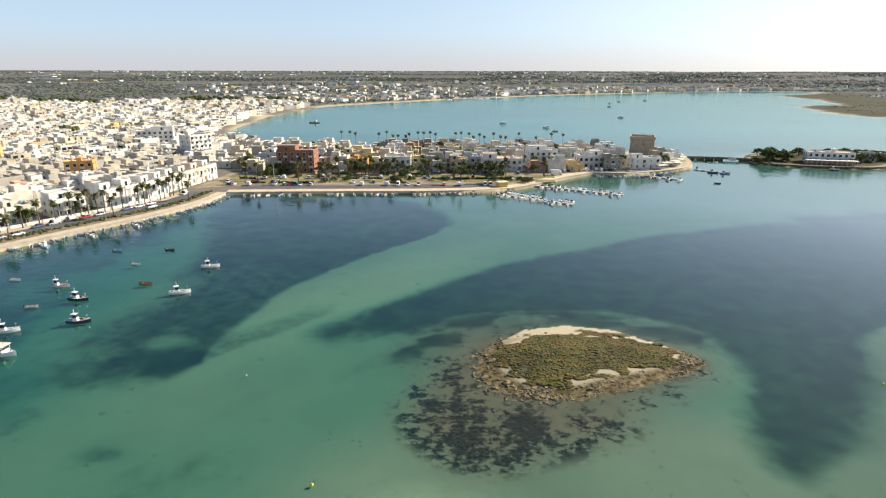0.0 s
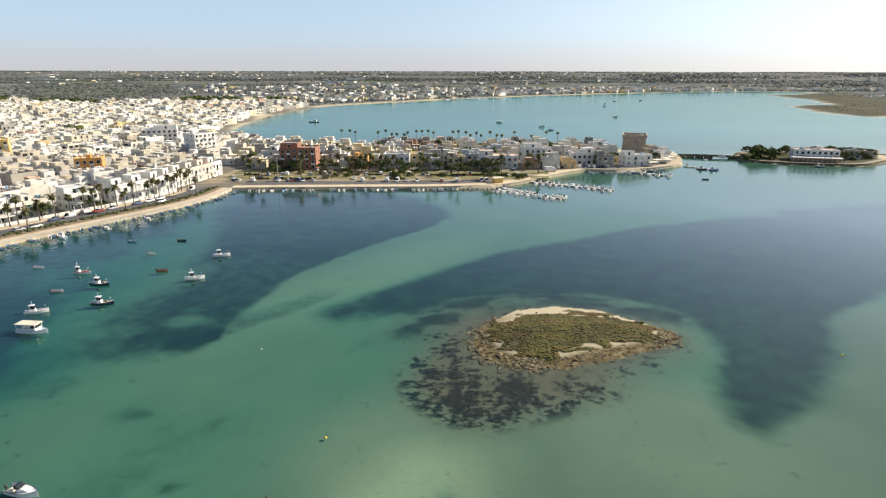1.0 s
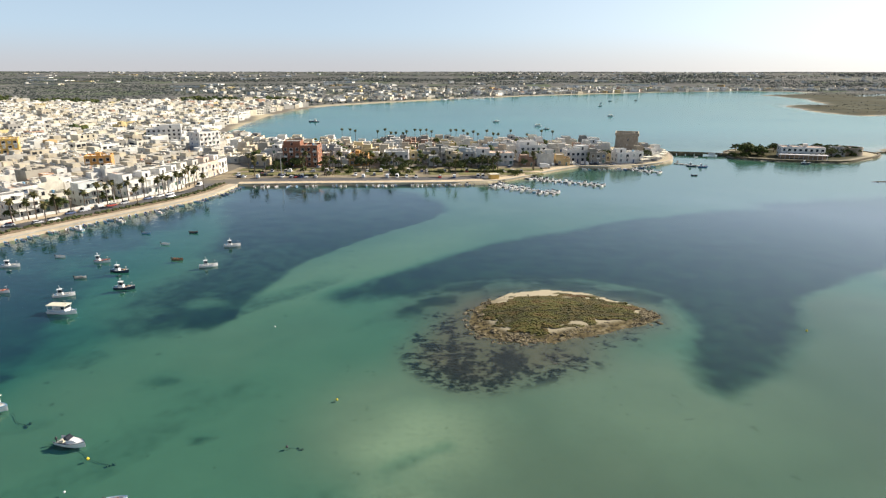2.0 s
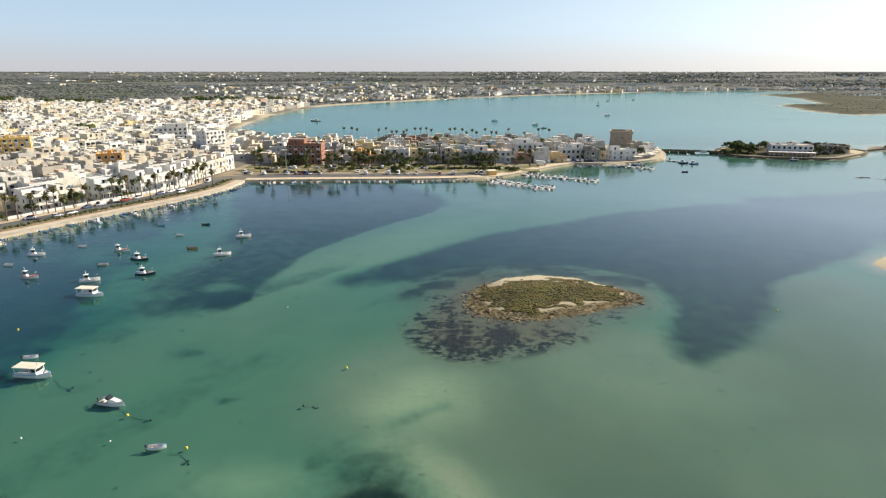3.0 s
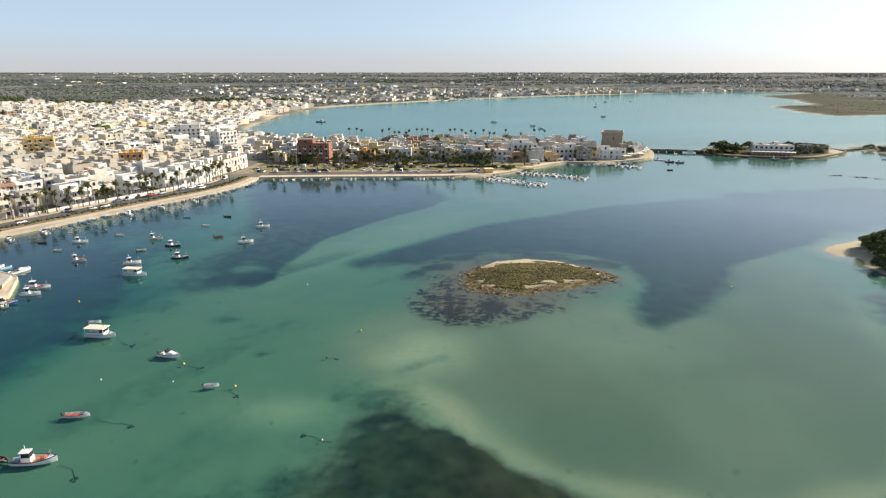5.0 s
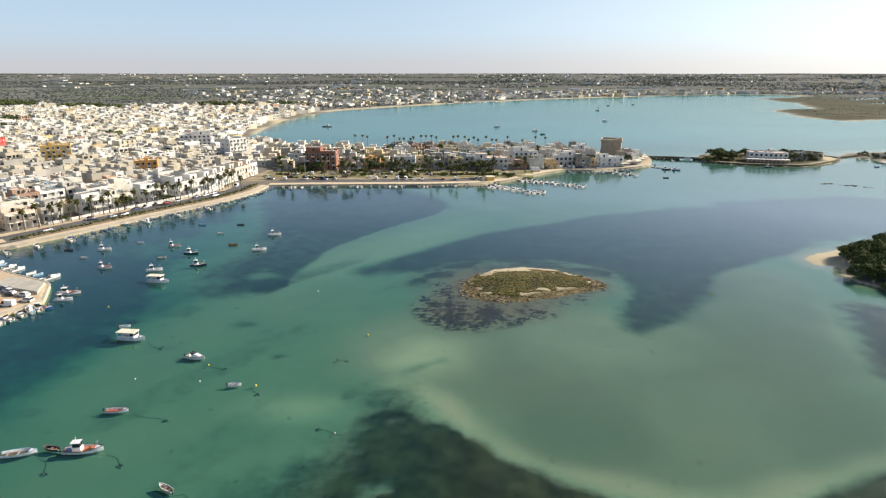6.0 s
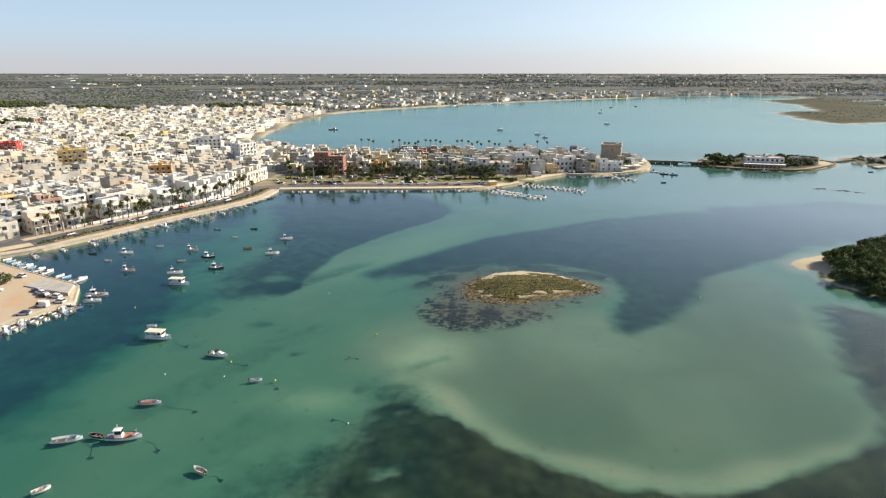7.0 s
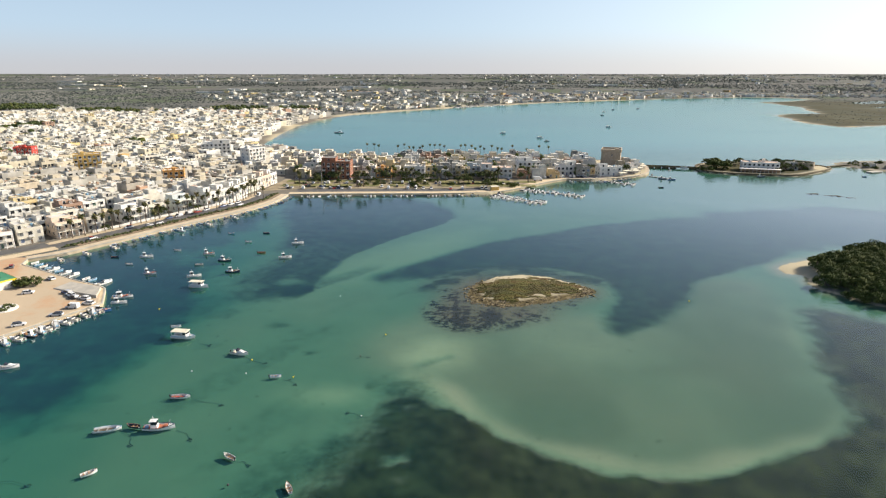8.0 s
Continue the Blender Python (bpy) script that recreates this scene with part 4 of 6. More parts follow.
    for k in range(n):
        x = -w / 2 + (k + 0.5) * w / n
        for f in range(floors):
            z = 0.3 + f * fl
            if f == 0 and k == n // 2:
                s = Shape()
                s.box((-0.62, -0.09, 0), (-0.5, 0.05, 2.35), 1).box((0.5, -0.09, 0), (0.62, 0.05, 2.35), 1).box((-0.62, -0.09, 2.2), (0.62, 0.05, 2.35), 1).box((-0.5, -0.05, 0), (0.5, 0.02, 2.2), 0)
                part("door", s, [M["shutter"], M["trim"]], r, at=pose(x, -d / 2, 0.05))
                continue
            if f and balconies and (k + f) % 2 == 0:
                part("window", window_mesh(2.0, 2.4, "plain"), None, r, at=pose(x, -d / 2, z + 0.1))
                part("balcony", balcony_mesh(2.2), None, r, at=pose(x, -d / 2, z + 0.05))
            else:
                part("window", window_mesh(1.7, 2.0, kind), None, r, at=pose(x, -d / 2, z + 0.7))
    for mark in sides:
        sx = -1 if mark == "-" else 1
        for f in range(floors):
            for y in ((-d * 0.25, d * 0.22) if wall else (-d * 0.1,)):
                part("window", window_mesh(1.4, 1.7, kind), None, r, at=pose(sx * w / 2, y, 1.3 + f * fl, 0, 0, 90 * sx))
    if upper and detail:
        part("window", window_mesh(1.5, 2.3, "plain"), None, r, at=pose((ua + ub) / 2, uy0, h + 0.1))
    return r


hr = random.Random(11)
NEAR = [house(9.5, 10, 2, hr, "white two-storey flat-roofed house with balconies", sides="-", bays=3),
        house(11, 10.5, 2, hr, "pale limewashed house with a roof terrace", sides="-", bays=3, upper=True),
        house(8.5, 10, 1, hr, "low whitewashed house with a roof room", sides="-", bays=3),
        house(12, 11, 3, hr, "three-storey pale apartment house with balconies", sides="-", bays=3, upper=False),
        house(10, 11, 2, hr, "pale plastered house with closed shutters", sides="-", bays=3, upper=False),
        house(12.5, 10, 1, hr, "low pale house with a parapet roof", sides="-", bays=3, upper=False),
        house(10.5, 11, 3, hr, "tall whitewashed house with a set-back top room", sides="-", bays=3)]
PLAINER = [house(10, 10, 2, hr, "pale flat-roofed town house", bays=2, detail=False, balconies=False, sides=""),
           house(11.5, 10.5, 1, hr, "low whitewashed town house", bays=2, detail=False, balconies=False, sides=""),
           house(11, 11, 2, hr, "whitewashed town house with a roof room", bays=2, detail=False, balconies=False, sides=""),
           house(12, 10.5, 3, hr, "three-storey whitewashed town house", bays=2, detail=False, balconies=False, sides="", upper=False)]
OLD_HOUSES = [house(10.5, 10.5, 2, hr, "weathered plaster house on the old harbour point", M["oldwall"], bays=3, detail=False, sides="+"),
              house(11, 10, 2, hr, "old harbour house with a roof room and balconies", M["oldwall"], bays=3, sides="-"),
              house(9, 10, 1, hr, "low old fisherman's house", M["oldwall"], bays=2, detail=False, sides="+", balconies=False),
              house(11.2, 11, 3, hr, "three-storey weathered harbour house", M["oldwall"], bays=3, detail=False, upper=False, sides="+")]
placed = []


def free(x, y, rad):
    return all((x - a) ** 2 + (y - b) ** 2 > (rad + c) ** 2 for a, b, c in placed)


def heading(dx, dy):
    return math.degrees(math.atan2(dy, dx))


first_used = set()


def put_house(proto, x, y, rz, z=1.45):
    """The prototype itself is the first house; the rest are copies."""
    m = pose(x, y, z, 0, 0, rz)
    if proto not in first_used:
        first_used.add(proto)
        proto.matrix_basis = m
        return proto
    return copy_thing(proto, m)


WHITE_ROW = house(9.8, 10, 2, hr, "white two-storey seafront house in a continuous row", M["row"], bays=3, sides="-", fl=3.7)
VILLA = house(13, 11, 2, hr, "large white seafront villa with a columned loggia", M["row"], bays=4, balconies=False, loggia=True)
# seafront row facing the water, with gaps for gardens
line = resample(np.vstack([offset_line(inl, 26.0)[:-1], offset_line(SHORE, 33.0)[9:], [(-140, 306), (-136, 322), (-133, 340)]]), 1.0)
k, step_i, GAP = 40, 0, {2: 5, 4: 8, 6: 7, 8: 12, 10: 8, 11: 6}
while k < len(line) - 3:
    d = line[min(k + 3, len(line) - 1)] - line[max(k - 3, 0)]
    x, y = line[k]
    if step_i < 6:
        proto = [NEAR[2], NEAR[5], NEAR[0], NEAR[2], NEAR[4], VILLA][step_i]
    elif step_i < 12:
        proto = [NEAR[1], VILLA, NEAR[0], VILLA, NEAR[1], VILLA][step_i - 6]
    else:
        proto = WHITE_ROW
    put_house(proto, x, y, heading(*d))
    placed.append((x, y, 6.2))
    k += int((13.5 if proto is VILLA else 10.2 if proto is not NEAR[6] else 11) + GAP.get(step_i, 0))
    step_i += 1
# landmarks
LAND = []


def landmark(w, d, floors, wall, label, x, y, rz, fl=3.3, upper=False, bays=None):
    h = house(w, d, floors, hr, label, wall, "apartment_building", upper, "-+", bays, fl, group="landmark buildings")
    h["category"] = "building"
    h.matrix_basis = pose(x, y, 1.45, 0, 0, rz)
    placed.append((x, y, max(w, d) * 0.52))
    return h


landmark(22, 14, 4, M["redbrown"], "red-brown four-storey harbour building with a flat roof", -88, 356, 0, 3.1, True, 6)
landmark(17, 12, 5, M["white"], "tall white apartment block with blank side wall", -172, 412, 58, 3.1, False, 5)
landmark(26, 12, 4, M["white"], "long white apartment block over the rooftops", -226, 468, 20, 3.2, True, 7)
landmark(20, 12, 4, M["yellow"], "ochre yellow four-storey apartment block", -303, 388, 30, 3.2, False, 6)
landmark(16, 11, 3, M["redpaint"], "low red-painted building among white roofs", -404, 457, 10, 3.2, False, 5)
landmark(14, 11, 3, M["orange"], "orange plastered house above the seafront", -203, 328, 20, 3.3, False, 4)
landmark(14, 11, 3, M["yellow"], "pale yellow house with a terrace", -262, 196, 55, 3.2, True, 4)
landmark(16, 11, 2, M["white"], "white harbour house with a blue-tinted front", -28, 362, 0, 3.8, False, 5)
landmark(12, 10, 2, M["orange"], "orange fronted house facing the park", -52, 360, 0, 3.4, False, 4)
landmark(24, 12, 2, M["white"], "long white arcaded restaurant building", 36, 362, -2, 3.6, True, 7)
landmark(18, 12, 3, M["white"], "large white house by the small boat basin", 62, 376, 6, 3.4, True, 5)
landmark(16, 12, 2, M["white"], "white house with grey windows near the tower", 92, 374, 3, 3.6, True, 5)
landmark(19, 9, 2, M["white"], "white modern villa with terrace below the tower", 126, 371, 14, 3.0, True, 4)
placed += [(138, 421, 13)]

# peninsula rows
pr = random.Random(5)
n_house = 0
for row, y in enumerate((358, 371, 388, 401, 418, 431, 446)):
    x = -158.0 + pr.uniform(0, 6) + (22 if row < 1 else 0)
    while x < 120:
        shift = max(0, (x - 60)) * 0.22
        proto = pr.choice(NEAR[:3] + NEAR[4:6] + OLD_HOUSES[:3] * 2 if row < 2 else PLAINER[:3] + OLD_HOUSES[:3])
        w = 11.5
        yy = y + shift + pr.uniform(-1, 1)
        back = 452 + max(0, -x - 40) * 0.25
        if free(x + w / 2, yy, 4.6) and yy < back and pr.random() < 0.93:
            put_house(proto, x + w / 2, yy, pr.choice((0, 0, 0, 180)) + pr.uniform(-2, 2))
            placed.append((x + w / 2, yy, 4.6))
            n_house += 1
        x += w + pr.choice((0.2, 0.3, 0.4, 3.5))

# town blocks in a grid along the seafront
U = np.array([0.52, 0.854])
V = np.array([-0.854, 0.52])
tr = random.Random(8)
far_house = []
for brow in range(0, 66):
    b = 44 + (brow // 2) * 29 + (brow % 2) * 11.8
    a = -330.0 + tr.uniform(0, 8)
    while a < 1250:
        w = tr.uniform(8.5, 15) if brow > 6 else tr.uniform(8.6, 12)
        p = np.array([-172, 170]) + U * (a + w / 2) + V * b
        a += w + (6.5 if tr.random() < 0.13 else 0.25)
        x, y = p
        if y < 70 or x < -0.80 * (y + 115) - 22:
            continue
        far_house.append((x, y, w))
px, py = np.array([f[0] for f in far_house]), np.array([f[1] for f in far_house])
s_ok = (inside(TOWN_EDGE, px, py) > 8) & (inside(MAIN, px, py) > 17)
thin = lattice(px, py, 160, 3, 77)
dist_line = np.min(np.hypot(px[:, None] - line[None, :, 0], py[:, None] - line[None, :, 1]), 1)
pen_ok = ~((px > -160) & (py > 300))
FAR, n_town, n_single = (Shape(), Shape(), Shape()), 0, 0
PITCH = math.degrees(math.atan2(U[1], U[0]))


def far_box(x, y, w, d, h, ang, up, rng, into):
    walls, roofs, panes = into
    ca, sa = math.cos(ang), math.sin(ang)

    def rect(x0, y0, x1, y1, z):
        return [(x + ca * u - sa * v, y + sa * u + ca * v, z) for u, v in ((x0, y0), (x1, y0), (x1, y1), (x0, y1))]
    t = 0.25
    walls.loft([rect(-w / 2, -d / 2, w / 2, d / 2, 0.8), rect(-w / 2, -d / 2, w / 2, d / 2, h), rect(-w / 2 + t, -d / 2 + t, w / 2 - t, d / 2 - t, h),
                    rect(-w / 2 + t, -d / 2 + t, w / 2 - t, d / 2 - t, h - 0.7)], 0, False, False)
    roofs.add(rect(-w / 2 + t, -d / 2 + t, w / 2 - t, d / 2 - t, h - 0.68), [(0, 1, 2, 3)])
    if up:
        a0 = rng.uniform(-0.45, 0.0) * w
        a1 = a0 + rng.uniform(0.25, 0.5) * w
        walls.loft([rect(a0, -d * 0.2, a1, d * 0.4, h - 0.7), rect(a0, -d * 0.2, a1, d * 0.4, h + 2.2)], 0, False, True)
    if y < 640:                             # terrace walls and a front balcony
        a0 = rng.uniform(-0.3, 0.3) * w
        walls.loft([rect(a0, -d * 0.47, a0 + 0.25, d * 0.47, h - 0.7), rect(a0, -d * 0.47, a0 + 0.25, d * 0.47, h + rng.uniform(0.0, 0.6))], 0, False, True)
        if h > 7 and rng.random() < 0.6:
            a0 = rng.uniform(-0.45, -0.1) * w
            walls.loft([rect(a0, -d / 2 - 1.2, a0 + 0.5 * w, -d / 2, 4.4), rect(a0, -d / 2 - 1.2, a0 + 0.5 * w, -d / 2, 5.5)], 0, True, True)
    for _ in range(4):
        a0, b0, e = rng.uniform(-0.4, 0.3) * w, rng.uniform(-0.4, 0.3) * d, rng.uniform(0.6, 1.6)
        walls.loft([rect(a0, b0, a0 + e, b0 + e, h - 0.7), rect(a0, b0, a0 + e, b0 + e, h + rng.uniform(0.3, 1.2))], 0, False, True)
    for k in range(2):
        for f in range(int(h // 3.2)):
            for u in (-0.3, 0.02, 0.32):
                v0 = -d / 2 - 0.05 if k == 0 else None
                z = 2.0 + f * 3.2
                if z + 1.4 > h - 0.9:
                    continue
                # the widest are flat dark panes painted where a porch would be in shade
                e = rng.choice((0.6, 0.65, 0.8, 1.5))
                if k == 0:
                    q = [(u * w - e, v0, z), (u * w + e, v0, z), (u * w + e, v0, z + 2.0), (u * w - e, v0, z + 2.0)]
                else:
                    sx = 1 if rng.random() < 0.5 else -1
                    q = [(sx * (w / 2 + 0.05), u * d - e, z), (sx * (w / 2 + 0.05), u * d + e, z), (sx * (w / 2 + 0.05), u * d + e, z + 1.9), (sx * (w / 2 + 0.05), u * d - e, z + 1.9)]
                if y < 900 and rng.random() < 0.9:
                    panes.add([(x + ca * c[0] - sa * c[1], y + sa * c[0] + ca * c[1], c[2]) for c in q], [(0, 1, 2, 3)])


GROVES = [(-690, 1080, 70, 34), (-600, 1040, 45, 26), (-446, 1150, 80, 40), (-330, 1150, 60, 30), (-605, 752, 36, 40), (-440, 470, 22, 18), (-980, 1180, 150, 70), (-520, 640, 16, 14), (-350, 560, 14, 14)]
order = np.argsort(py + 0.15 * np.abs(px))
for i in order:
    x, y, w = far_house[i]
    if not (s_ok[i] and pen_ok[i]) or dist_line[i] < 9.5 or not free(x, y, 4.0):
        continue
    if any(((x - a) / c) ** 2 + ((y - b) / d) ** 2 < 1 for a, b, c, d in GROVES):
        continue
    if thin[i] < 0.33 or tr.random() < 0.05 + 0.25 * min(1, max(0, (y - 700) / 400)):
        continue
    rz = PITCH + (0 if (i % 2) else 180) + tr.uniform(-1.5, 1.5)
    if n_town < 70:
        put_house(tr.choice(NEAR if n_town < 40 else PLAINER + PLAINER + NEAR[:3]), x, y, rz if n_town > 20 else PITCH)
        placed.append((x, y, 4.0))
        n_town += 1
    else:
        own = (Shape(), Shape(), Shape()) if n_single < 100 else FAR
        far_box(x, y, w, tr.uniform(9.5, 11.5), 1.4 + tr.choice((3.9, 4.2, 4.5, 5.0, 5.6, 7.0, 7.4)) + (tr.random() < 0.04) * 4, radians(rz), tr.random() < 0.42, tr, own)
        if own is not FAR:
            n_single += 1
            one = solo("town_house", own[0], M["wall_far"], "flat-roofed limewashed house in the dense town", "house", "", "town houses")
            part("roof", own[1], M["roof_far"], one)
            part("window_row", own[2], M["glass"], one)
# garden trees and bushes squeezed between the houses
green = Shape()
for i in order:
    x, y, w = far_house[i]
    if s_ok[i] and pen_ok[i] and dist_line[i] > 14 and tr.random() < 0.34:
        for _ in range(tr.choice((2, 3, 5))):
            e = tr.uniform(1.1, 2.6)
            green.blob((x + tr.uniform(-3, 3) - 6.0 * U[0], y + tr.uniform(-3, 3) - 6.0 * U[1], 2.4 + tr.uniform(0, 2.2)), (e, e, e * 0.8), tr, 0.4)
for _ in range(60):
    x, y = tr.uniform(-135, 100), tr.choice((364.6, 379.6, 394.6, 410, 424.6, 439)) + tr.uniform(-0.8, 0.8)
    for _ in range(5):
        e = tr.uniform(0.9, 2.0)
        green.blob((x + tr.uniform(-1.8, 1.8), y + tr.uniform(-1, 1), 3.5 + tr.uniform(0, 6.0)), (e, e, e * 0.85), tr, 0.4)
for a, b, c, d in GROVES:
    for _ in range(int(c * d * 0.055)):
        u, v = tr.uniform(-1, 1), tr.uniform(-1, 1)
        if u * u + v * v < 1:
            e = tr.uniform(1.6, 3.4)
            green.blob((a + u * c, b + v * d, 2.8 + tr.uniform(0, 6.0) * (1 - u * u)), (e * 1.3, e, e), tr, 0.4)
solo("garden_trees", green, M["leaf"], "dark garden trees between the town houses", "trees", "stuff")
# villas scattered along the far shore and farmland
for k in range(1050):
    base = resample([(-240, 1090), (-60, 1220), (60, 1330), (220, 1450), (420, 1560), (700, 1700), (1100, 1760), (2200, 1500)], 20)
    p = base[int(tr.random() ** 1.2 * (len(base) - 1))]
    off = tr.random() ** 2 * 900 + 12
    x, y = p[0] - 0.6 * off + tr.uniform(-60, 60), p[1] + 0.8 * off * (0.25 if p[0] > 300 else 1)
    far_box(x, y, tr.uniform(9, 22), tr.uniform(8, 13), 1.4 + tr.choice((4, 4, 5, 7)) + max(0, (y - 1800)) * 0.008, tr.uniform(0, 3.1), False, tr, FAR)
for k in range(900):
    x, y = tr.uniform(-2600, 2600), tr.uniform(1250, 4300)
    if abs(x) < 0.8 * y and (x < 0 or y > 1900) and float(lattice(np.array(x * 0.6), np.array(y), 330, 3, 97)) > 0.52:
        zz = 35 * float(ease(np.array(y), 1500, 4900))
        far_box(x, y, tr.uniform(9, 24), tr.uniform(8, 14), 1.4 + zz + tr.choice((4, 5, 7)), tr.uniform(0, 3.1), False, tr, FAR)
gh = random.Random(83)
for k in range(34):                         # long pale greenhouses among the fields
    y = gh.uniform(1700, 3600)
    x = gh.uniform(-0.7, 0.35) * y
    zz = 35 * float(ease(np.array(y), 1500, 4900))
    far_box(x, y, gh.uniform(50, 130), gh.uniform(16, 40), 1.4 + zz + gh.uniform(3, 4.5), gh.uniform(-0.15, 0.15), False, gh, FAR)
solo("distant_houses", FAR[0], M["wall_far"], "crowded whitewashed flat-roofed houses of the distant town", "houses", "stuff")
solo("distant_roofs", FAR[1], M["roof_far"], "weathered pale flat roofs of the distant town", "roofs", "stuff")
solo("distant_windows", FAR[2], M["glass"], "dark windows and dark panes for shaded porches of the distant town houses", "windows", "stuff")


# ---- trees, palms, scrub and rocks ----
def palm(rng, h, label="tall palm with a shaggy crown", size=1.0):
    r = root("palm_tree", label, "palm tree", "palms")
    lean = rng.uniform(-0.5, 0.5)
    s = Shape()
    s.tube([(0, 0, -0.4), (lean * 0.2, 0, h * 0.3), (lean * 0.6, 0, h * 0.65), (lean, 0, h)], [0.34 * size, 0.24 * size, 0.2 * size, 0.24 * size], 7)
    part("trunk", s, M["trunk"], r, smooth=True)
    s = Shape()
    for k in range(30):
        a = 6.283 * k / 30 * 3.1 + rng.uniform(-0.2, 0.2)
        tilt = rng.uniform(-0.9, 1.25)
        L = rng.uniform(2.0, 2.9) * size
        pts, z, q = [], h, 0.0
        ang = tilt
        for j in range(6):
            pts.append((q, z, 0.12 + 0.42 * math.sin(0.4 + 2.4 * j / 5)))
            q += L / 5 * math.cos(ang)
            z += L / 5 * math.sin(ang)
            ang -= 0.30
        ca, sa = math.cos(a), math.sin(a)
        for j in range(5):
            (q0, z0, w0), (q1, z1, w1) = pts[j], pts[j + 1]
            if j == 4:
                w1 = 0.05
            for sgn in (-1, 1):
                v = [(lean + ca * q0, sa * q0, z0), (lean + ca * q1, sa * q1, z1)]
                v.append((lean + ca * (q1 + 0.1) - sa * sgn * w1, sa * (q1 + 0.1) + ca * sgn * w1, z1 - 0.35 * w1))
                v.append((lean + ca * (q0 + 0.2) - sa * sgn * w0 * 0.9, sa * (q0 + 0.2) + ca * sgn * w0 * 0.9, z0 - 0.35 * w0))
                s.add(v, [(0, 1, 2, 3)])
    part("crown", s, M["palm"], r)
    return r


def tree(rng, h, spread, mat, label, kind="tree", clumps=26, leaves=26, flat=0.55, name="tree", low=0.52, fine=1.0):
    """A trunk that forks into limbs, with a crown of many small leaf sprays in uneven clumps."""
    r = root(name, label, "tree", "trees")
    s = Shape()
    s.tube([(0, 0, -0.5), (0.08 * h * rng.uniform(-1, 1), 0, h * 0.28), (0.05 * h * rng.uniform(-1, 1), 0.05 * h, h * 0.55)], [0.05 * h * 0.7, 0.032 * h, 0.02 * h], 6)
    tips = []
    for k in range(clumps):
        a, q = rng.uniform(0, 6.283), spread * math.sqrt(rng.uniform(0.02, 1))
        zz = h * (low + (0.94 - low) * (1 - (q / spread) ** 2) * rng.uniform(0.6, 1) + rng.uniform(-0.08, 0.06))
        tips.append((q * math.cos(a), q * math.sin(a), zz))
    for p in tips[:8]:
        s.tube([(0, 0.02 * h, h * 0.4), (p[0] * 0.5, p[1] * 0.5, (h * 0.3 + p[2]) * 0.5), (p[0], p[1], p[2] - 0.1)], [0.016 * h, 0.011 * h, 0.004 * h], 4)
    part("trunk", s, M["trunk"], r)
    s = Shape()
    cr = spread * 0.42
    for p in tips:
        k0 = rng.uniform(0.7, 1.25) * cr
        for j in range(leaves):
            d = Vector((rng.gauss(0, 1), rng.gauss(0, 1), rng.gauss(0.25, 0.9))).normalized()
            rad = k0 * rng.uniform(0.55, 1.0)
            c = Vector(p) + Vector((d.x * rad, d.y * rad, d.z * rad * flat))
            n = (d + Vector((rng.uniform(-0.7, 0.7), rng.uniform(-0.7, 0.7), rng.uniform(-0.3, 0.9)))).normalized()
            t = n.orthogonal().normalized()
            b = n.cross(t)
            e = rng.uniform(0.16, 0.34) * cr * fine
            s.add([tuple(c + t * e), tuple(c + b * e * 0.8 + n * e * 0.2), tuple(c - t * e), tuple(c - b * e * 0.8 + n * e * 0.2)], [(0, 1, 2, 3)])
    part("crown", s, mat, r)
    return r


tg = random.Random(21)
PALMS = [palm(tg, h, size=0.86) for h in (8.0, 9.2, 10.4)]
TALL_PALMS = [palm(tg, h, "tall slim palm on the far promenade", 0.62) for h in (10.0, 11.5, 12.8)]
TREES = [tree(tg, h, sp, M["leaf"], "dark green broad-crowned tree in the harbour park") for h, sp in ((5.5, 2.4), (7.0, 3.0), (6.0, 3.4))]
PINES = [tree(tg, h, sp, M["pine"], "dense dark green umbrella pine", clumps=34, leaves=34, flat=0.6, name="pine_tree") for h, sp in ((7.5, 4.2), (9.0, 5.0), (8.0, 4.6), (6.5, 3.8))]
WOOD = [tree(tg, h, sp, M["pine"], "rounded dark pine of the dense island wood", clumps=24, leaves=100, flat=0.75, name="pine_tree", low=0.3, fine=0.6) for h, sp in ((4.2, 3.4), (5.4, 4.0), (4.8, 3.7))]
BUSH = [tree(tg, h, sp, M["pine"], "dark rounded shore bush", clumps=20, leaves=26, flat=0.8, name="bush", low=0.18) for h, sp in ((2.2, 1.9), (2.8, 2.3))]
used_plants = set()


def put_plant(proto, x, y, z, rz):
    m = pose(x, y, z, 0, 0, rz)
    if proto not in used_plants:
        used_plants.add(proto)
        proto.matrix_basis = m
        return proto
    return copy_thing(proto, m)


sl = resample(offset_line(SHORE, 21.3), 1.0)
k = 22
while k < len(sl) - 2:
    put_plant(tg.choice(PALMS), *sl[k], 1.5, tg.uniform(0, 360))
    k += tg.choice((3, 4, 6, 8))
gl = resample(offset_line(SHORE, 26.3), 1.0)
for k in range(30, len(gl) - 46, 3):
    if tg.random() < 0.3:
        put_plant(tg.choice(TREES + BUSH), gl[k][0] + tg.uniform(-1, 1), gl[k][1] + tg.uniform(-1, 1), 1.45, tg.uniform(0, 360))
sl2 = resample(offset_line(SHORE, 8.9), 1.0)
for k in range(24, len(sl2) - 2, 13):
    if tg.random() < 0.4:
        put_plant(PALMS[0], *sl2[k], 1.5, tg.uniform(0, 360))
for k in range(36):
    x = -80 + k * 4.9 + tg.uniform(-1.6, 1.6)
    if tg.random() < 0.8:
        put_plant(tg.choice(TALL_PALMS), x, 461 - 0.09 * x + tg.uniform(-3, 3), 1.4, tg.uniform(0, 360))
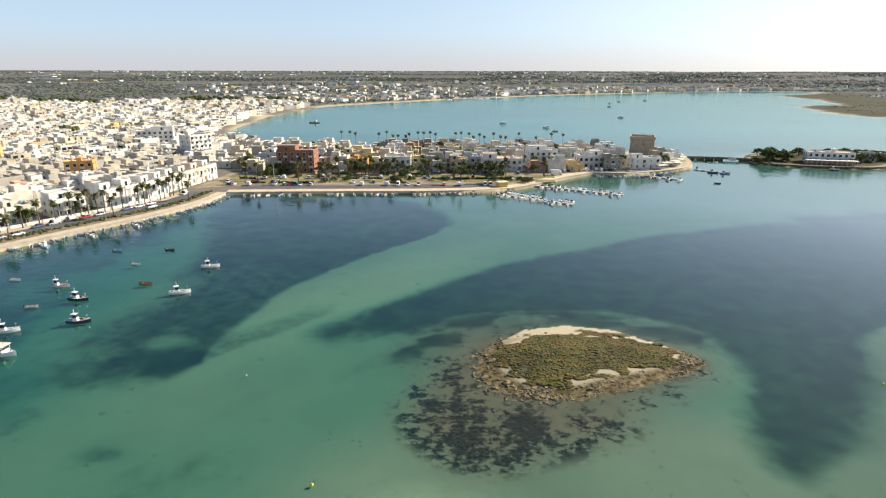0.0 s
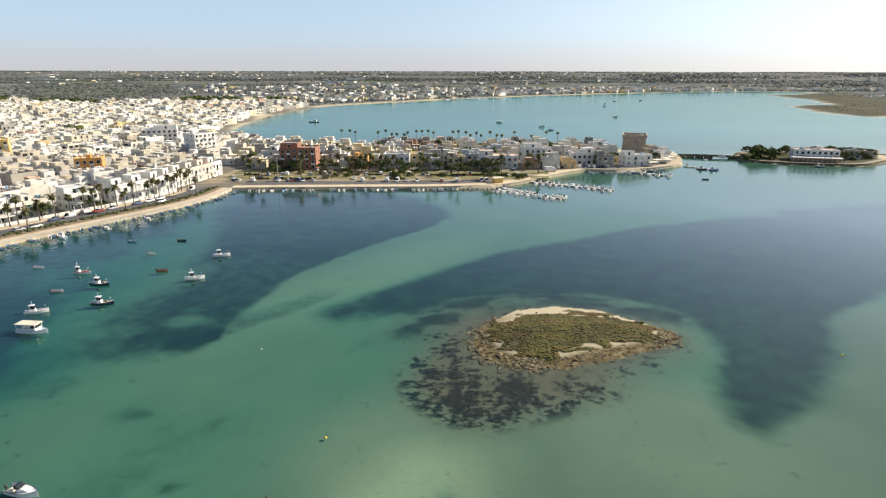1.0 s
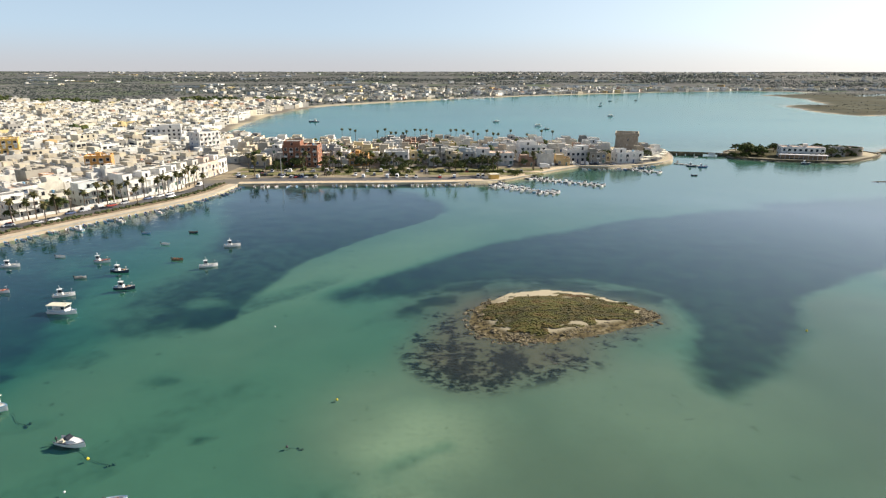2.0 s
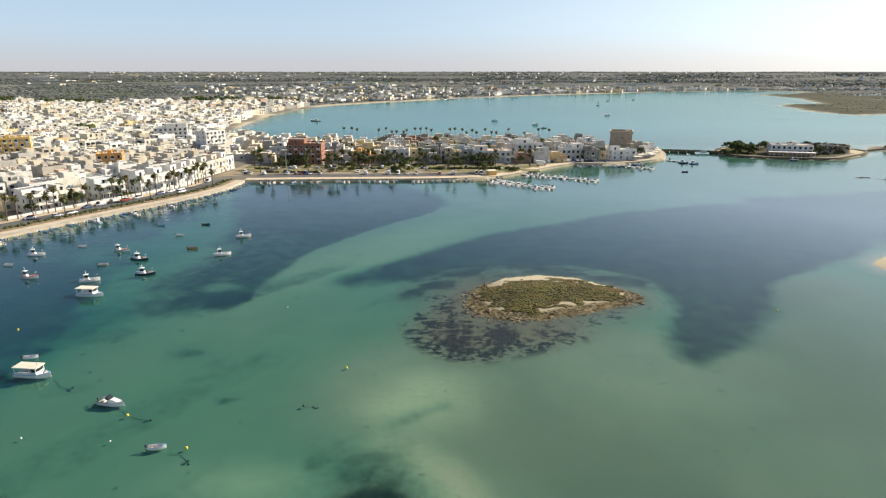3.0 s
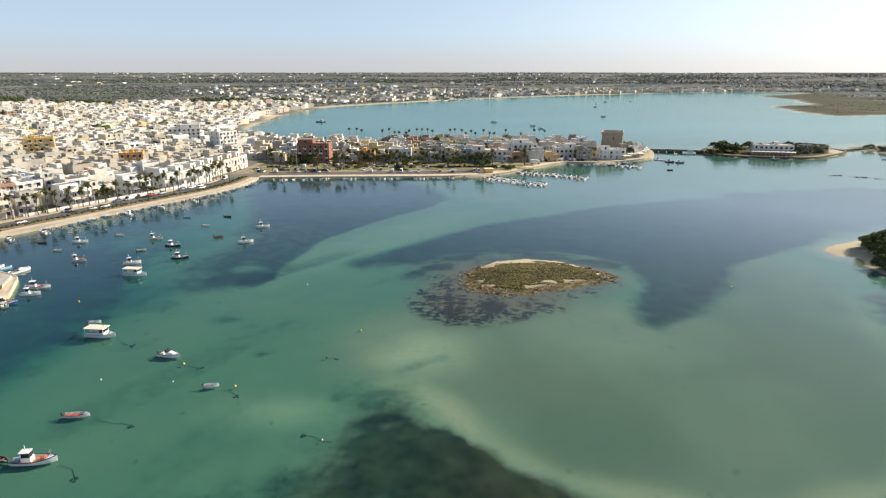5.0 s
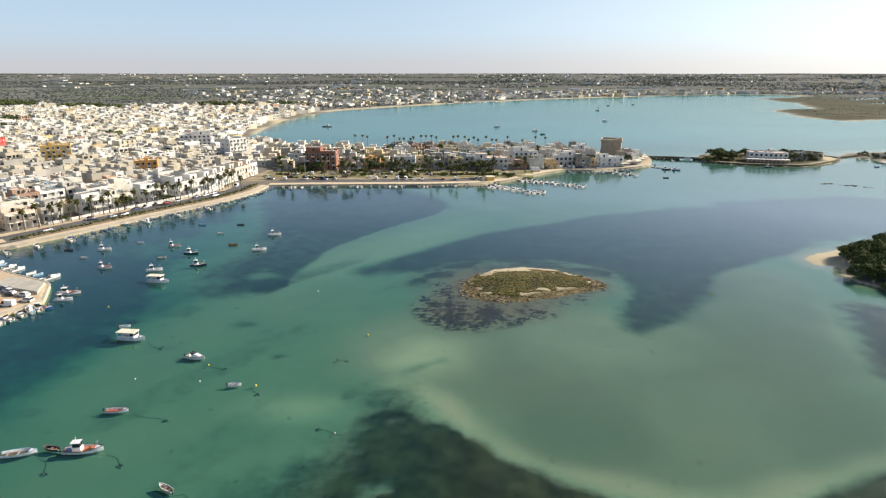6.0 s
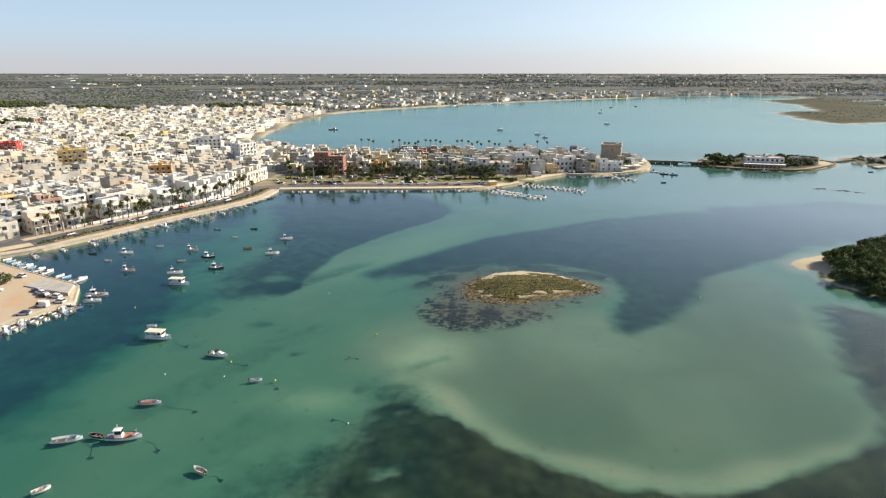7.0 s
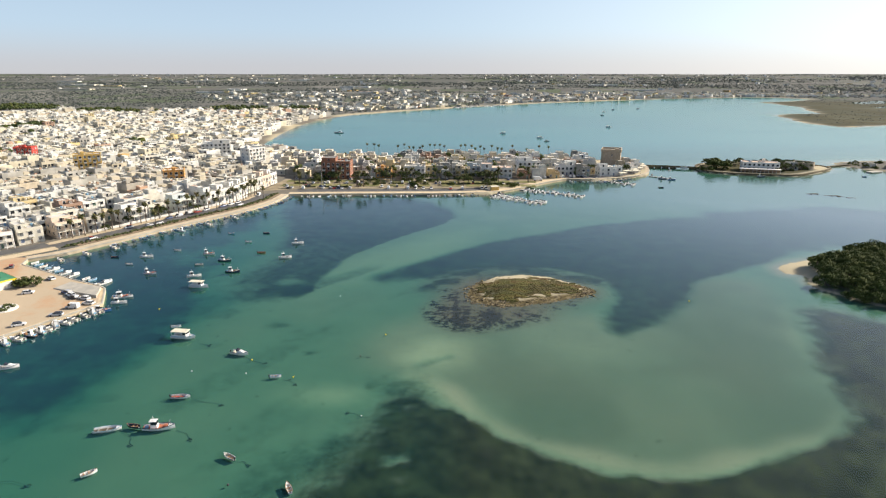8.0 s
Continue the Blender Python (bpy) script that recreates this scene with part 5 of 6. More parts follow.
for k in range(34):
    x, y = tg.uniform(-118, 62), tg.choice((349.5, 350.5, 350, 346, 332)) + tg.uniform(-1.5, 1.0)
    put_plant(tg.choice(TREES), x, y, 1.45, tg.uniform(0, 360))
for k in range(22):
    put_plant(tg.choice(PALMS), tg.uniform(-110, 60), tg.uniform(318, 348), 1.45, tg.uniform(0, 360))
for k in range(34):
    put_plant(tg.choice(BUSH), tg.uniform(-118, 55), tg.choice((321, 327, 337, 342)) + tg.uniform(-2, 2), 1.5, tg.uniform(0, 360))
for x, y in ((-203, 238), (-199, 245), (-196, 233), (-207, 246), (-193, 240), (-183, 262), (-187, 256), (-222, 200), (-226, 207), (-212, 192)):
    put_plant(tg.choice(PINES[3:] + TREES), x, y, 1.45, tg.uniform(0, 360))
for k in range(14):
    x, y = -116 + k * 12.2 + tg.uniform(-2, 2), tg.choice((316.8, 330.0, 344.8))
    s = Shape()
    for i in range(16):
        e = tg.uniform(0.5, 0.95)
        s.blob((x + i * 0.55 + tg.uniform(-0.2, 0.2), y + tg.uniform(-0.4, 0.4), 1.75 + 0.3 * e), (e, e, e * 0.9), tg, 0.35)
    solo("hedge", s, M["hedge"], "clipped dark hedge between the parking rows", "hedge", "", "car park hedges")
for k in range(16):
    put_plant(tg.choice(TREES + PALMS), tg.uniform(-118, 50), tg.choice((317, 330, 344)) + tg.uniform(-1, 1), 1.45, tg.uniform(0, 360))
# pine wood on the low island
pts = []
for k in range(900):
    x, y = tg.uniform(146, 222), tg.uniform(92, 182)
    pts.append((x, y))
ps = inside(PINE_ISLE, np.array([p[0] for p in pts]), np.array([p[1] for p in pts]))
keep_p = []
for (x, y), sd in zip(pts, ps):
    if sd > 0.3 and y < 136 + 0.66 * (x - 146) and x > 146.5 + max(0, y - 116) * 0.36 and all((x - a) ** 2 + (y - b) ** 2 > (4.3 if sd > 3 else 2.4) ** 2 for a, b in keep_p) and len(keep_p) < 160:
        keep_p.append((x, y))
        put_plant(tg.choice(WOOD) if sd > (1.6 if y < 118 else 3) else tg.choice(BUSH), x, y, min(2.8, 0.14 * sd) - 0.1, tg.uniform(0, 360))
# trees of the villa island and the tower point
for k in range(30):
    put_plant(tg.choice(TREES + BUSH), 270 + (k % 10) * 3.6 + tg.uniform(-1.5, 1.5), 391 + (k // 10) * 9 + (k % 10) * 1.4 + tg.uniform(-3, 3), 1.2, tg.uniform(0, 360))
for k in range(9):
    put_plant(tg.choice(BUSH), tg.uniform(212, 232), tg.uniform(396, 404), 1.2, tg.uniform(0, 360))
for k in range(12):
    put_plant(tg.choice(TREES + BUSH), 226 + k * 4.5, tg.uniform(414, 434), 1.2, tg.uniform(0, 360))
for x, y in ((222, 404), (226, 409), (230, 403), (234, 408), (228, 414), (233, 401), (262, 414), (272, 416), (284, 412), (291, 407), (298, 410), (294, 418), (286, 422), (276, 426), (302, 404)):
    put_plant(tg.choice(PINES[2:] if x < 250 else PINES[3:] + TREES[1:]), x, y, 1.2, tg.uniform(0, 360))
for k in range(22):
    put_plant(tg.choice(BUSH), tg.uniform(354, 430), tg.uniform(404, 436), 1.3, tg.uniform(0, 360))
for x, y in ((108, 398), (112, 404), (106, 408), (117, 412), (118, 388), (122, 384), (115, 393), (149, 399), (154, 402), (158, 414), (144, 384), (113, 384)):
    put_plant(tg.choice(TREES), x, y, 1.4, tg.uniform(0, 360))


def scatter(name, mat, label, category, outline, n, size, seed, lift, where, flat=0.6):
    """Low clumps over an outline, joined: too many to count."""
    rng, s = random.Random(seed), Shape()
    P = np.random.RandomState(seed).uniform(outline.min(0), outline.max(0), (n * 3, 2))
    sd = inside(outline, P[:, 0], P[:, 1])
    good = (sd > 0) & where(P[:, 0], P[:, 1], sd)
    swell = 0.35 + 1.3 * lattice(P[good][:, 0], P[good][:, 1], 3.5, 2, seed)
    for (x, y), q, k in list(zip(P[good], sd[good], swell))[:n]:
        e = rng.uniform(*size) * k
        s.blob((x, y, lift(x, y, q) + e * 0.15), (e * rng.uniform(0.8, 1.5), e * rng.uniform(0.6, 1.2), e * flat * rng.uniform(0.6, 1.5)), rng, 0.45)
    return solo(name, s, mat, label, category, "stuff")


def islet_top(x, y, q):
    return 0.10 * min(q, 15) + 0.55 * min(1, max(0, (q - 4) / 8)) - 0.05


scatter("islet_scrub", M["scrub"], "low olive-brown salt scrub covering the islet", "scrub", (VEG - VEG.mean(0)) * 1.04 + VEG.mean(0), 15000, (0.09, 0.46), 31, lambda x, y, q: islet_top(x, y, q + 3) + 0.14,
        lambda x, y, q: overgrown(x, y) > 0.5, 0.4)
scatter("shore_rubble", M["rock"], "broken tan rubble along the islet's shore", "rubble", ISLET, 6500, (0.07, 0.26), 37, lambda x, y, q: 0.10 * q,
        lambda x, y, q: (q < 6.5) & ((y < 113 + 0.0 * x) | (x < 14) | (x > 52)) & (inside(VEG, x, y) < 0.3) & (lattice(x, y, 5, 4, 63) > 0.53), 0.6)
scatter("drift_weed", M["weedrock"], "dark dried weed lying on the islet's beach edge", "weed", ISLET, 500, (0.06, 0.22), 39, lambda x, y, q: 0.10 * q - 0.03,
        lambda x, y, q: (q < 3) & (y > 112) & (lattice(x, y, 6, 3, 65) > 0.55), 0.3)
# shore rocks of the islet: the larger ones are separate
rr = random.Random(41)
ROCK = []
for k in range(6):
    s = Shape()
    s.blob((0, 0, 0), (1, rr.uniform(0.6, 1.1), rr.uniform(0.4, 0.7)), rr, 0.5)
    s.blob((rr.uniform(-0.5, 0.5), rr.uniform(-0.5, 0.5), 0.15), (0.6, 0.5, 0.5), rr, 0.5)
    ROCK.append(s.mesh("rock", [M["rock"]]))
RP = np.random.RandomState(43).uniform((2, 92), (62, 128), (2600, 2))
RQ = inside(ISLET, RP[:, 0], RP[:, 1])
near_edge = (RQ > -1.5) & (RQ < 4.0) & ((RP[:, 1] < 112) | (RP[:, 0] < 12)) & (lattice(RP[:, 0] * 0.8 + 40, RP[:, 1] * 0.8, 4.5, 3, 55) > 0.47)
for k, ((x, y), q) in enumerate(list(zip(RP[near_edge], RQ[near_edge]))[:290]):
    ob = tagged(new("rock", ROCK[k % 6]), "rough tan shore rock at the islet's waterline", "rock", "islet rocks")
    e = rr.uniform(0.14, 0.34) if rr.random() < 0.8 else rr.uniform(0.34, 0.75)
    ob.matrix_basis = pose(x, y, max(-0.05, 0.1 * q) + 0.06 * e, 0, 0, rr.uniform(0, 360)) @ Matrix.Diagonal((e * rr.uniform(0.8, 1.7), e, e * rr.uniform(0.45, 0.9), 1))
scatter("reef_stones", M["weedrock"], "weed-covered stones of the reef round the islet", "stones", REEF, 2600, (0.12, 0.36), 47, lambda x, y, q: -0.3,
        lambda x, y, q: (lattice(x, y, 6, 3, 57) > 0.5) & (q > 3) & (y < 112) & (inside(ISLET, x, y) < 0), 0.5)
hedge_line = resample(offset_line(SHORE, 8.9), 0.8)
s = Shape()
for k in range(20, len(hedge_line) - 1):
    for _ in range(rr.choice((1, 2, 3))):
        e = rr.uniform(0.35, 1.0)
        s.blob((hedge_line[k][0] + rr.uniform(-1.7, 1.7), hedge_line[k][1] + rr.uniform(-1.7, 1.7), 1.75), (e, e, e * 0.7), rr, 0.3)
solo("shrubs", s, M["hedge"], "low dark shrubs in the promenade planting strip", "shrubs", "stuff")
# distant woods and hedges, their blue-grey haze put into the colour
s, dr = Shape(), random.Random(71)
woods = []
OCT = [(0, 2, 4), (2, 1, 4), (1, 3, 4), (3, 0, 4), (2, 0, 5), (1, 2, 5), (3, 1, 5), (0, 3, 5)]
for k in range(70000):
    y = 560 + 4200 * dr.random() ** 1.5
    x = dr.uniform(-0.85, 0.85) * (y + 100)
    woods.append((x, y))
wx, wy = np.array([p[0] for p in woods]), np.array([p[1] for p in woods])
wm_, wt_ = inside(MAIN, wx, wy), inside(TOWN_EDGE, wx, wy)
wn_ = lattice(wx * 0.45, wy, 190, 4, 91) + 0.03 * (wx > 0)
wz_ = 35 * ease(wy, 1500, 4900) * ease(wm_, 50, 600)
wc_ = lattice(wx * 0.5, wy * 1.4, 60, 4, 93)
for (x, y), a, t, n, z, c in zip(woods, wm_, wt_, wn_, wz_, wc_):
    if a < 24 or (t > 0 and n < 0.62) or n < 0.40 + 0.16 * dr.random() ** 2 + 0.10 * min(1, max(0, (y - 2400) / 1600)) or (x > 480 and y < 1650 and c < 0.4):
        continue
    e = dr.uniform(0.8, 2.3) * (1 + y / 2600) * (0.6 if x > 480 and y < 1650 else 1)
    q = [e * dr.uniform(0.7, 1.6), e, e * dr.uniform(0.4, 0.8)]
    s.add([(x + q[0], y, z + 1), (x - q[0], y + dr.uniform(-1, 1), z + 1.2), (x + dr.uniform(-1, 1), y + q[1], z + 1), (x, y - q[1], z + 1), (x + dr.uniform(-1, 1), y, z + 1.2 + q[2] * 1.5), (x, y, z)], OCT)
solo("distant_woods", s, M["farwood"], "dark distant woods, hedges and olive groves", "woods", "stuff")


# ---- tower ----
tower = root("watchtower", "square weathered brown limestone coastal watchtower", "tower", m=pose(140.5, 421, 1.2, 0, 0, -17.5) @ Matrix.Diagonal((0.97, 0.97, 0.815, 1)))


def square(k, z):
    return [(-k, -k, z), (k, -k, z), (k, k, z), (-k, k, z)]


s = Shape()
s.loft([square(8.9, -0.8), square(8.35, 9.0), square(8.2, 15.4), square(8.75, 16.4), square(8.75, 18.4), square(7.9, 18.4), square(7.9, 16.7)], 0, True, True)
part("wall", s, M["stone"], tower)
s = Shape()
s.loft([square(8.95, 16.15), square(8.95, 16.55), square(8.78, 16.55), square(8.78, 16.15)], 0, False, False)
part("cornice", s, M["stone"], tower, "worn stone cornice band")
for x, z, w, h in ((1.0, 11.2, 1.0, 2.4), (0.8, 6.4, 1.1, 1.9), (-4.5, 7.2, 0.5, 0.9)):
    part("window", window_mesh(w, h, "plain"), None, tower, at=pose(x, -8.38, z))
s = Shape()
s.box((3, 0, 16.7), (6, 3.4, 18.2))
part("stair_hut", s, M["stone"], tower)

# ---- villa island: quay, villa, terrace ----
ring_line = resample(np.vstack([VILLA_ISLE, VILLA_ISLE[:1]]), 5)
q = tagged(new("quay_island"), "grey stone quay round the villa island", "quay", kind="structure")
s = Shape()
ribbon(s, ring_line, 0.6, -1.0, -2.5, 1.45)
part("quay_wall", s, M["rock"], q)
v = landmark(28, 11, 2, M["white"], "long white island villa with a row of tall windows", 258.5, 397.2, -14.5, 3.3, False, 8)
v.matrix_basis.translation = (258.5, 397.2, 1.2)
terrace = root("terrace", "long white columned terrace before the island villa", "terrace", m=pose(254.5, 387.1, 1.2, 0, 0, -15))
s = Shape()
s.cbox((-15.4, -2.6, 2.6), (15.4, 2.3, 2.95), 0.06)
part("roof", s, M["white"], terrace)
s = Shape()
s.box((-15, 1.7, -0.2), (15, 2.0, 2.6))
part("wall", s, M["wall"], terrace)
for k in range(11):
    s = Shape()
    s.tube([(-14.6 + k * 2.92, -2.2, -0.2), (-14.6 + k * 2.92, -2.2, 2.6)], [0.2, 0.17], 8)
    part("column", s, M["white"], terrace)
w2 = landmark(15, 9, 1, M["concrete"], "pale annex house among the island trees", 284, 402, -14, 3.0, True, 4)
w2.matrix_basis.translation = (284, 402, 1.2)
for x, y, rz in ((366, 420, 10), (378, 412, -4), (396, 425, 12)):
    copy_thing(NEAR[5], pose(x, y, 1.2, 0, 0, rz) @ Matrix.Scale(0.55, 4))

s = Shape()
s.cbox((-7, -2.5, -2.5), (7, 2.5, 0.9), 0.15)
solo("pier", s, M["concrete"], "short pale concrete pier before the outer islet", "pier").matrix_basis = pose(353, 395, 0, 0, 0, 24)
# low round stone bastion at the island's end, and the wall that runs on to the outer islet
bastion = root("bastion", "low round weathered stone bastion", "bastion", m=pose(302, 409, 1.2))
s = Shape()
s.loft([[(r * math.cos(6.2832 * i / 24), r * math.sin(6.2832 * i / 24), z) for i in range(24)] for r, z in ((8.4, -0.5), (7.9, 4.6), (8.15, 4.8), (8.15, 5.4), (7.5, 5.4), (7.5, 4.4))])
part("wall", s, M["stone"], bastion)
s = Shape()
ribbon(s, resample([(326, 419), (345, 428), (366, 434)], 4), -0.9, 0.9, -2.0, 1.1)
solo("causeway", s, M["rock"], "low rough stone causeway between the islets", "causeway", "structure")

# ---- causeway bridge ----
A, B = Vector((171, 420, 0)), Vector((213, 408, 0))
bridge = root("bridge", "low dark stone causeway bridge with a pale middle span", "bridge", m=pose(A.x, A.y, 0, 0, 0, heading(B.x - A.x, B.y - A.y)))
LB = (B - A).length
s = Shape()
s.loft([[(x, -1.8, z - 0.55), (x, 1.8, z - 0.55), (x, 1.8, z), (x, -1.8, z)] for x, z in ((0, 1.3), (LB * 0.35, 1.5), (LB * 0.7, 1.6), (LB, 1.3))])
part("deck", s, M["rock"], bridge)
for x in (0.1, 0.24, 0.38, 0.52, 0.88):
    s = Shape()
    s.cbox((LB * x - 2.7, -1.6, -3), (LB * x + 2.7, 1.6, 0.9), 0.2)
    part("pier", s, M["rock"], bridge)
for y in (-1.85, 1.65):
    s = Shape()
    s.loft([[(x, y, z - 0.1), (x, y + 0.2, z - 0.1), (x, y + 0.2, z + 0.5), (x, y, z + 0.5)] for x, z in ((0, 1.3), (LB * 0.35, 1.5), (LB * 0.7, 1.6), (LB, 1.3))])
    part("parapet", s, M["rock"], bridge)
s = Shape()
s.box((LB * 0.66, -2.0, 0.3), (LB * 0.77, -1.87, 2.3))
part("span_panel", s, M["white"], bridge, "pale painted middle span")

# ---- boats ----
def hull_shape(L, beam, depth, stern=0.7, sheer=0.35):
    """An open hull with thickness: outer skin, gunwale and inner skin in one."""
    s, rings, n = Shape(), [], 11
    for k in range(n):
        t = k / (n - 1)
        x = -L / 2 + L * t
        b = beam / 2 * (stern + (1 - stern) * math.sin(min(1, t / 0.45) * 1.5708)) * (1 - max(0, (t - 0.45) / 0.55) ** 2.2 * 0.97)
        top = depth * 0.62 + sheer * max(0, t - 0.35) ** 2 * 2.2 + 0.06 * (1 - t)
        keel = -depth * 0.38 * (1 - max(0, (t - 0.7) / 0.3) ** 2)
        w, fl = min(0.07, b * 0.5), 0.06
        rings.append([(x, b, top), (x, b * 0.86, 0.02), (x, b * 0.45, keel * 0.85), (x, 0, keel), (x, -b * 0.45, keel * 0.85), (x, -b * 0.86, 0.02), (x, -b, top),
                      (x, -b + w, top), (x, -b * 0.72 + w * 0.5, fl), (x, 0, fl - 0.02), (x, b * 0.72 - w * 0.5, fl), (x, b - w, top)])
    s.loft(rings[::-1])
    return s, rings


def rail_shape(rings, r=0.05):
    s = Shape()
    pts = [g[0] for g in rings]
    s.tube([(p[0], p[1] + 0.01, p[2]) for p in pts] + [(pts[-1][0] + 0.03, 0, pts[-1][2])] + [(p[0], -p[1] - 0.01, p[2]) for p in pts[::-1]], r, 5)
    return s


def plate(rings, k0, k1, z, inset=0.04, thick=0.05):
    """A deck between two stations of the hull."""
    s, rows = Shape(), []
    for g in rings[k0:k1 + 1]:
        b = max(0.02, g[0][1] - inset)
        zz = g[0][2] - 0.04 if z is None else z
        rows.append([(g[0][0], b, zz - thick), (g[0][0], -b, zz - thick), (g[0][0], -b, zz), (g[0][0], b, zz)])
    s.loft(rows)
    return s


def cabin_part(r, x0, x1, hw, z0, z1, slope=0.35, mat="gel", roof="gel", over=0.18, glass=True):
    s = Shape()
    s.loft([[(x0, -hw, z0), (x1, -hw, z0), (x1, hw, z0), (x0, hw, z0)], [(x0 + 0.05, -hw * 0.92, z1), (x1 - slope, -hw * 0.92, z1), (x1 - slope, hw * 0.92, z1), (x0 + 0.05, hw * 0.92, z1)]])
    c = part("wheelhouse", s, M[mat], r)
    s = Shape()
    s.cbox((x0 - over, -hw - over * 0.5, z1), (x1 - slope + over, hw + over * 0.5, z1 + 0.09), 0.04)
    part("wheelhouse_roof", s, M[roof], c)
    if glass:
        zm, f = z0 + (z1 - z0) * 0.5, 0.5
        s = Shape()
        s.loft([[(x0 + 0.2, -hw * 0.96 - 0.015, zm), (x1 - slope * 0.55 + 0.02, -hw * 0.96 - 0.015, zm), (x1 - slope * 0.55 + 0.02, hw * 0.96 + 0.015, zm), (x0 + 0.2, hw * 0.96 + 0.015, zm)],
                [(x0 + 0.2, -hw * 0.92 - 0.025, z1 - 0.1), (x1 - slope * 0.9 + 0.02, -hw * 0.92 - 0.025, z1 - 0.1), (x1 - slope * 0.9 + 0.02, hw * 0.92 + 0.025, z1 - 0.1), (x0 + 0.2, hw * 0.92 + 0.025, z1 - 0.1)]], 0, False, False)
        part("windscreen", s, M["glass"], c)
    return c


def outboard(r, L, z=0.3):
    s = Shape()
    s.cbox((-L / 2 - 0.38, -0.16, z + 0.15), (-L / 2 - 0.02, 0.16, z + 0.62), 0.06)
    s.box((-L / 2 - 0.26, -0.07, z - 0.6), (-L / 2 - 0.12, 0.07, z + 0.16))
    part("outboard_motor", s, M["dark"], r)


def dinghy(L, hull, rail, label, motor=True, floor="deck", name="dinghy", bench="wood"):
    r = root(name, label, "boat", "moored boats")
    s, g = hull_shape(L, L * 0.36, 0.75)
    part("hull", s, M[hull], r, smooth=False)
    part("gunwale", rail_shape(g, 0.045), M[rail], r)
    part("floor", plate(g, 0, 8, 0.1, 0.3), M[floor], r)
    for k in (2, 5):
        x, b = g[k][0][0], g[k][0][1]
        s = Shape()
        s.box((x - 0.14, -b + 0.03, 0.3), (x + 0.14, b - 0.03, 0.36))
        part("thwart", s, M[bench], r)
    part("foredeck", plate(g, 8, 10, None), M[hull], r)
    if motor:
        outboard(r, L)
    return r


def fishing_boat(L, hull, rail, deck, label, house_x=-0.12, mast=True, cab="gel"):
    r = root("fishing_boat", label, "boat", "moored boats")
    s, g = hull_shape(L, L * 0.34, 1.0, 0.62, 0.5)
    part("hull", s, M[hull], r)
    part("gunwale", rail_shape(g, 0.07), M[rail], r)
    part("deck", plate(g, 0, 9, 0.38, 0.18), M[deck], r)
    part("foredeck", plate(g, 8, 10, None), M["gel"], r)
    cabin_part(r, L * (house_x - 0.12), L * (house_x + 0.1), L * 0.085, 0.38, 2.15, 0.25, cab)
    s = Shape()
    s.cbox((L * 0.16, -0.45, 0.38), (L * 0.26, 0.45, 0.95), 0.06)
    part("hatch", s, M[deck], r)
    if mast:
        s = Shape()
        s.tube([(L * (house_x - 0.02), 0, 2.2), (L * (house_x - 0.02), 0, 3.4)], 0.05, 5)
        part("mast", s, M["gel"], r)
        s = Shape()
        s.tube([(L * 0.36, 0.1, 0.6), (L * 0.36, 0.1, 1.9)], 0.06, 5)
        s.box((L * 0.36 - 0.06, -0.45, 1.85), (L * 0.36 + 0.06, 0.5, 1.95))
        part("bow_gallows", s, M["metal"], r)
    s = Shape()
    s.cbox((-L * 0.42, -0.5, 0.38), (-L * 0.32, 0.35, 0.8), 0.05)
    part("net_box", s, M["skyhull"], r)
    return r


def cruiser(L, label, hull="gel"):
    r = root("motor_boat", label, "boat", "moored boats")
    s, g = hull_shape(L, L * 0.38, 1.1, 0.88, 0.35)
    part("hull", s, M[hull], r)
    part("gunwale", rail_shape(g, 0.05), M["navy"], r)
    part("foredeck", plate(g, 5, 10, None), M["gel"], r)
    part("cockpit_floor", plate(g, 0, 6, 0.2, 0.2), M["deck"], r)
    s = Shape()
    hw = L * 0.13
    s.loft([[(-L * 0.06, -hw, 0.6), (L * 0.3, -hw * 0.5, 0.75), (L * 0.3, hw * 0.5, 0.75), (-L * 0.06, hw, 0.6)], [(-L * 0.06, -hw * 0.9, 1.25), (L * 0.14, -hw * 0.6, 1.2), (L * 0.14, hw * 0.6, 1.2), (-L * 0.06, hw * 0.9, 1.25)]])
    roof = part("coachroof", s, M["gel"], r)
    s = Shape()
    s.loft([[(-L * 0.1, -hw, 1.2), (L * 0.04, -hw * 0.8, 1.2), (L * 0.04, hw * 0.8, 1.2), (-L * 0.1, hw, 1.2)], [(-L * 0.13, -hw * 0.9, 1.65), (-L * 0.06, -hw * 0.7, 1.65), (-L * 0.06, hw * 0.7, 1.65), (-L * 0.13, hw * 0.9, 1.65)]])
    part("windscreen", s, M["glass"], roof)
    s = Shape()
    s.cbox((-L * 0.38, -hw, 0.2), (-L * 0.28, hw, 0.62), 0.06)
    part("seat", s, M["canvas"], r)
    outboard(r, L, 0.4)
    return r


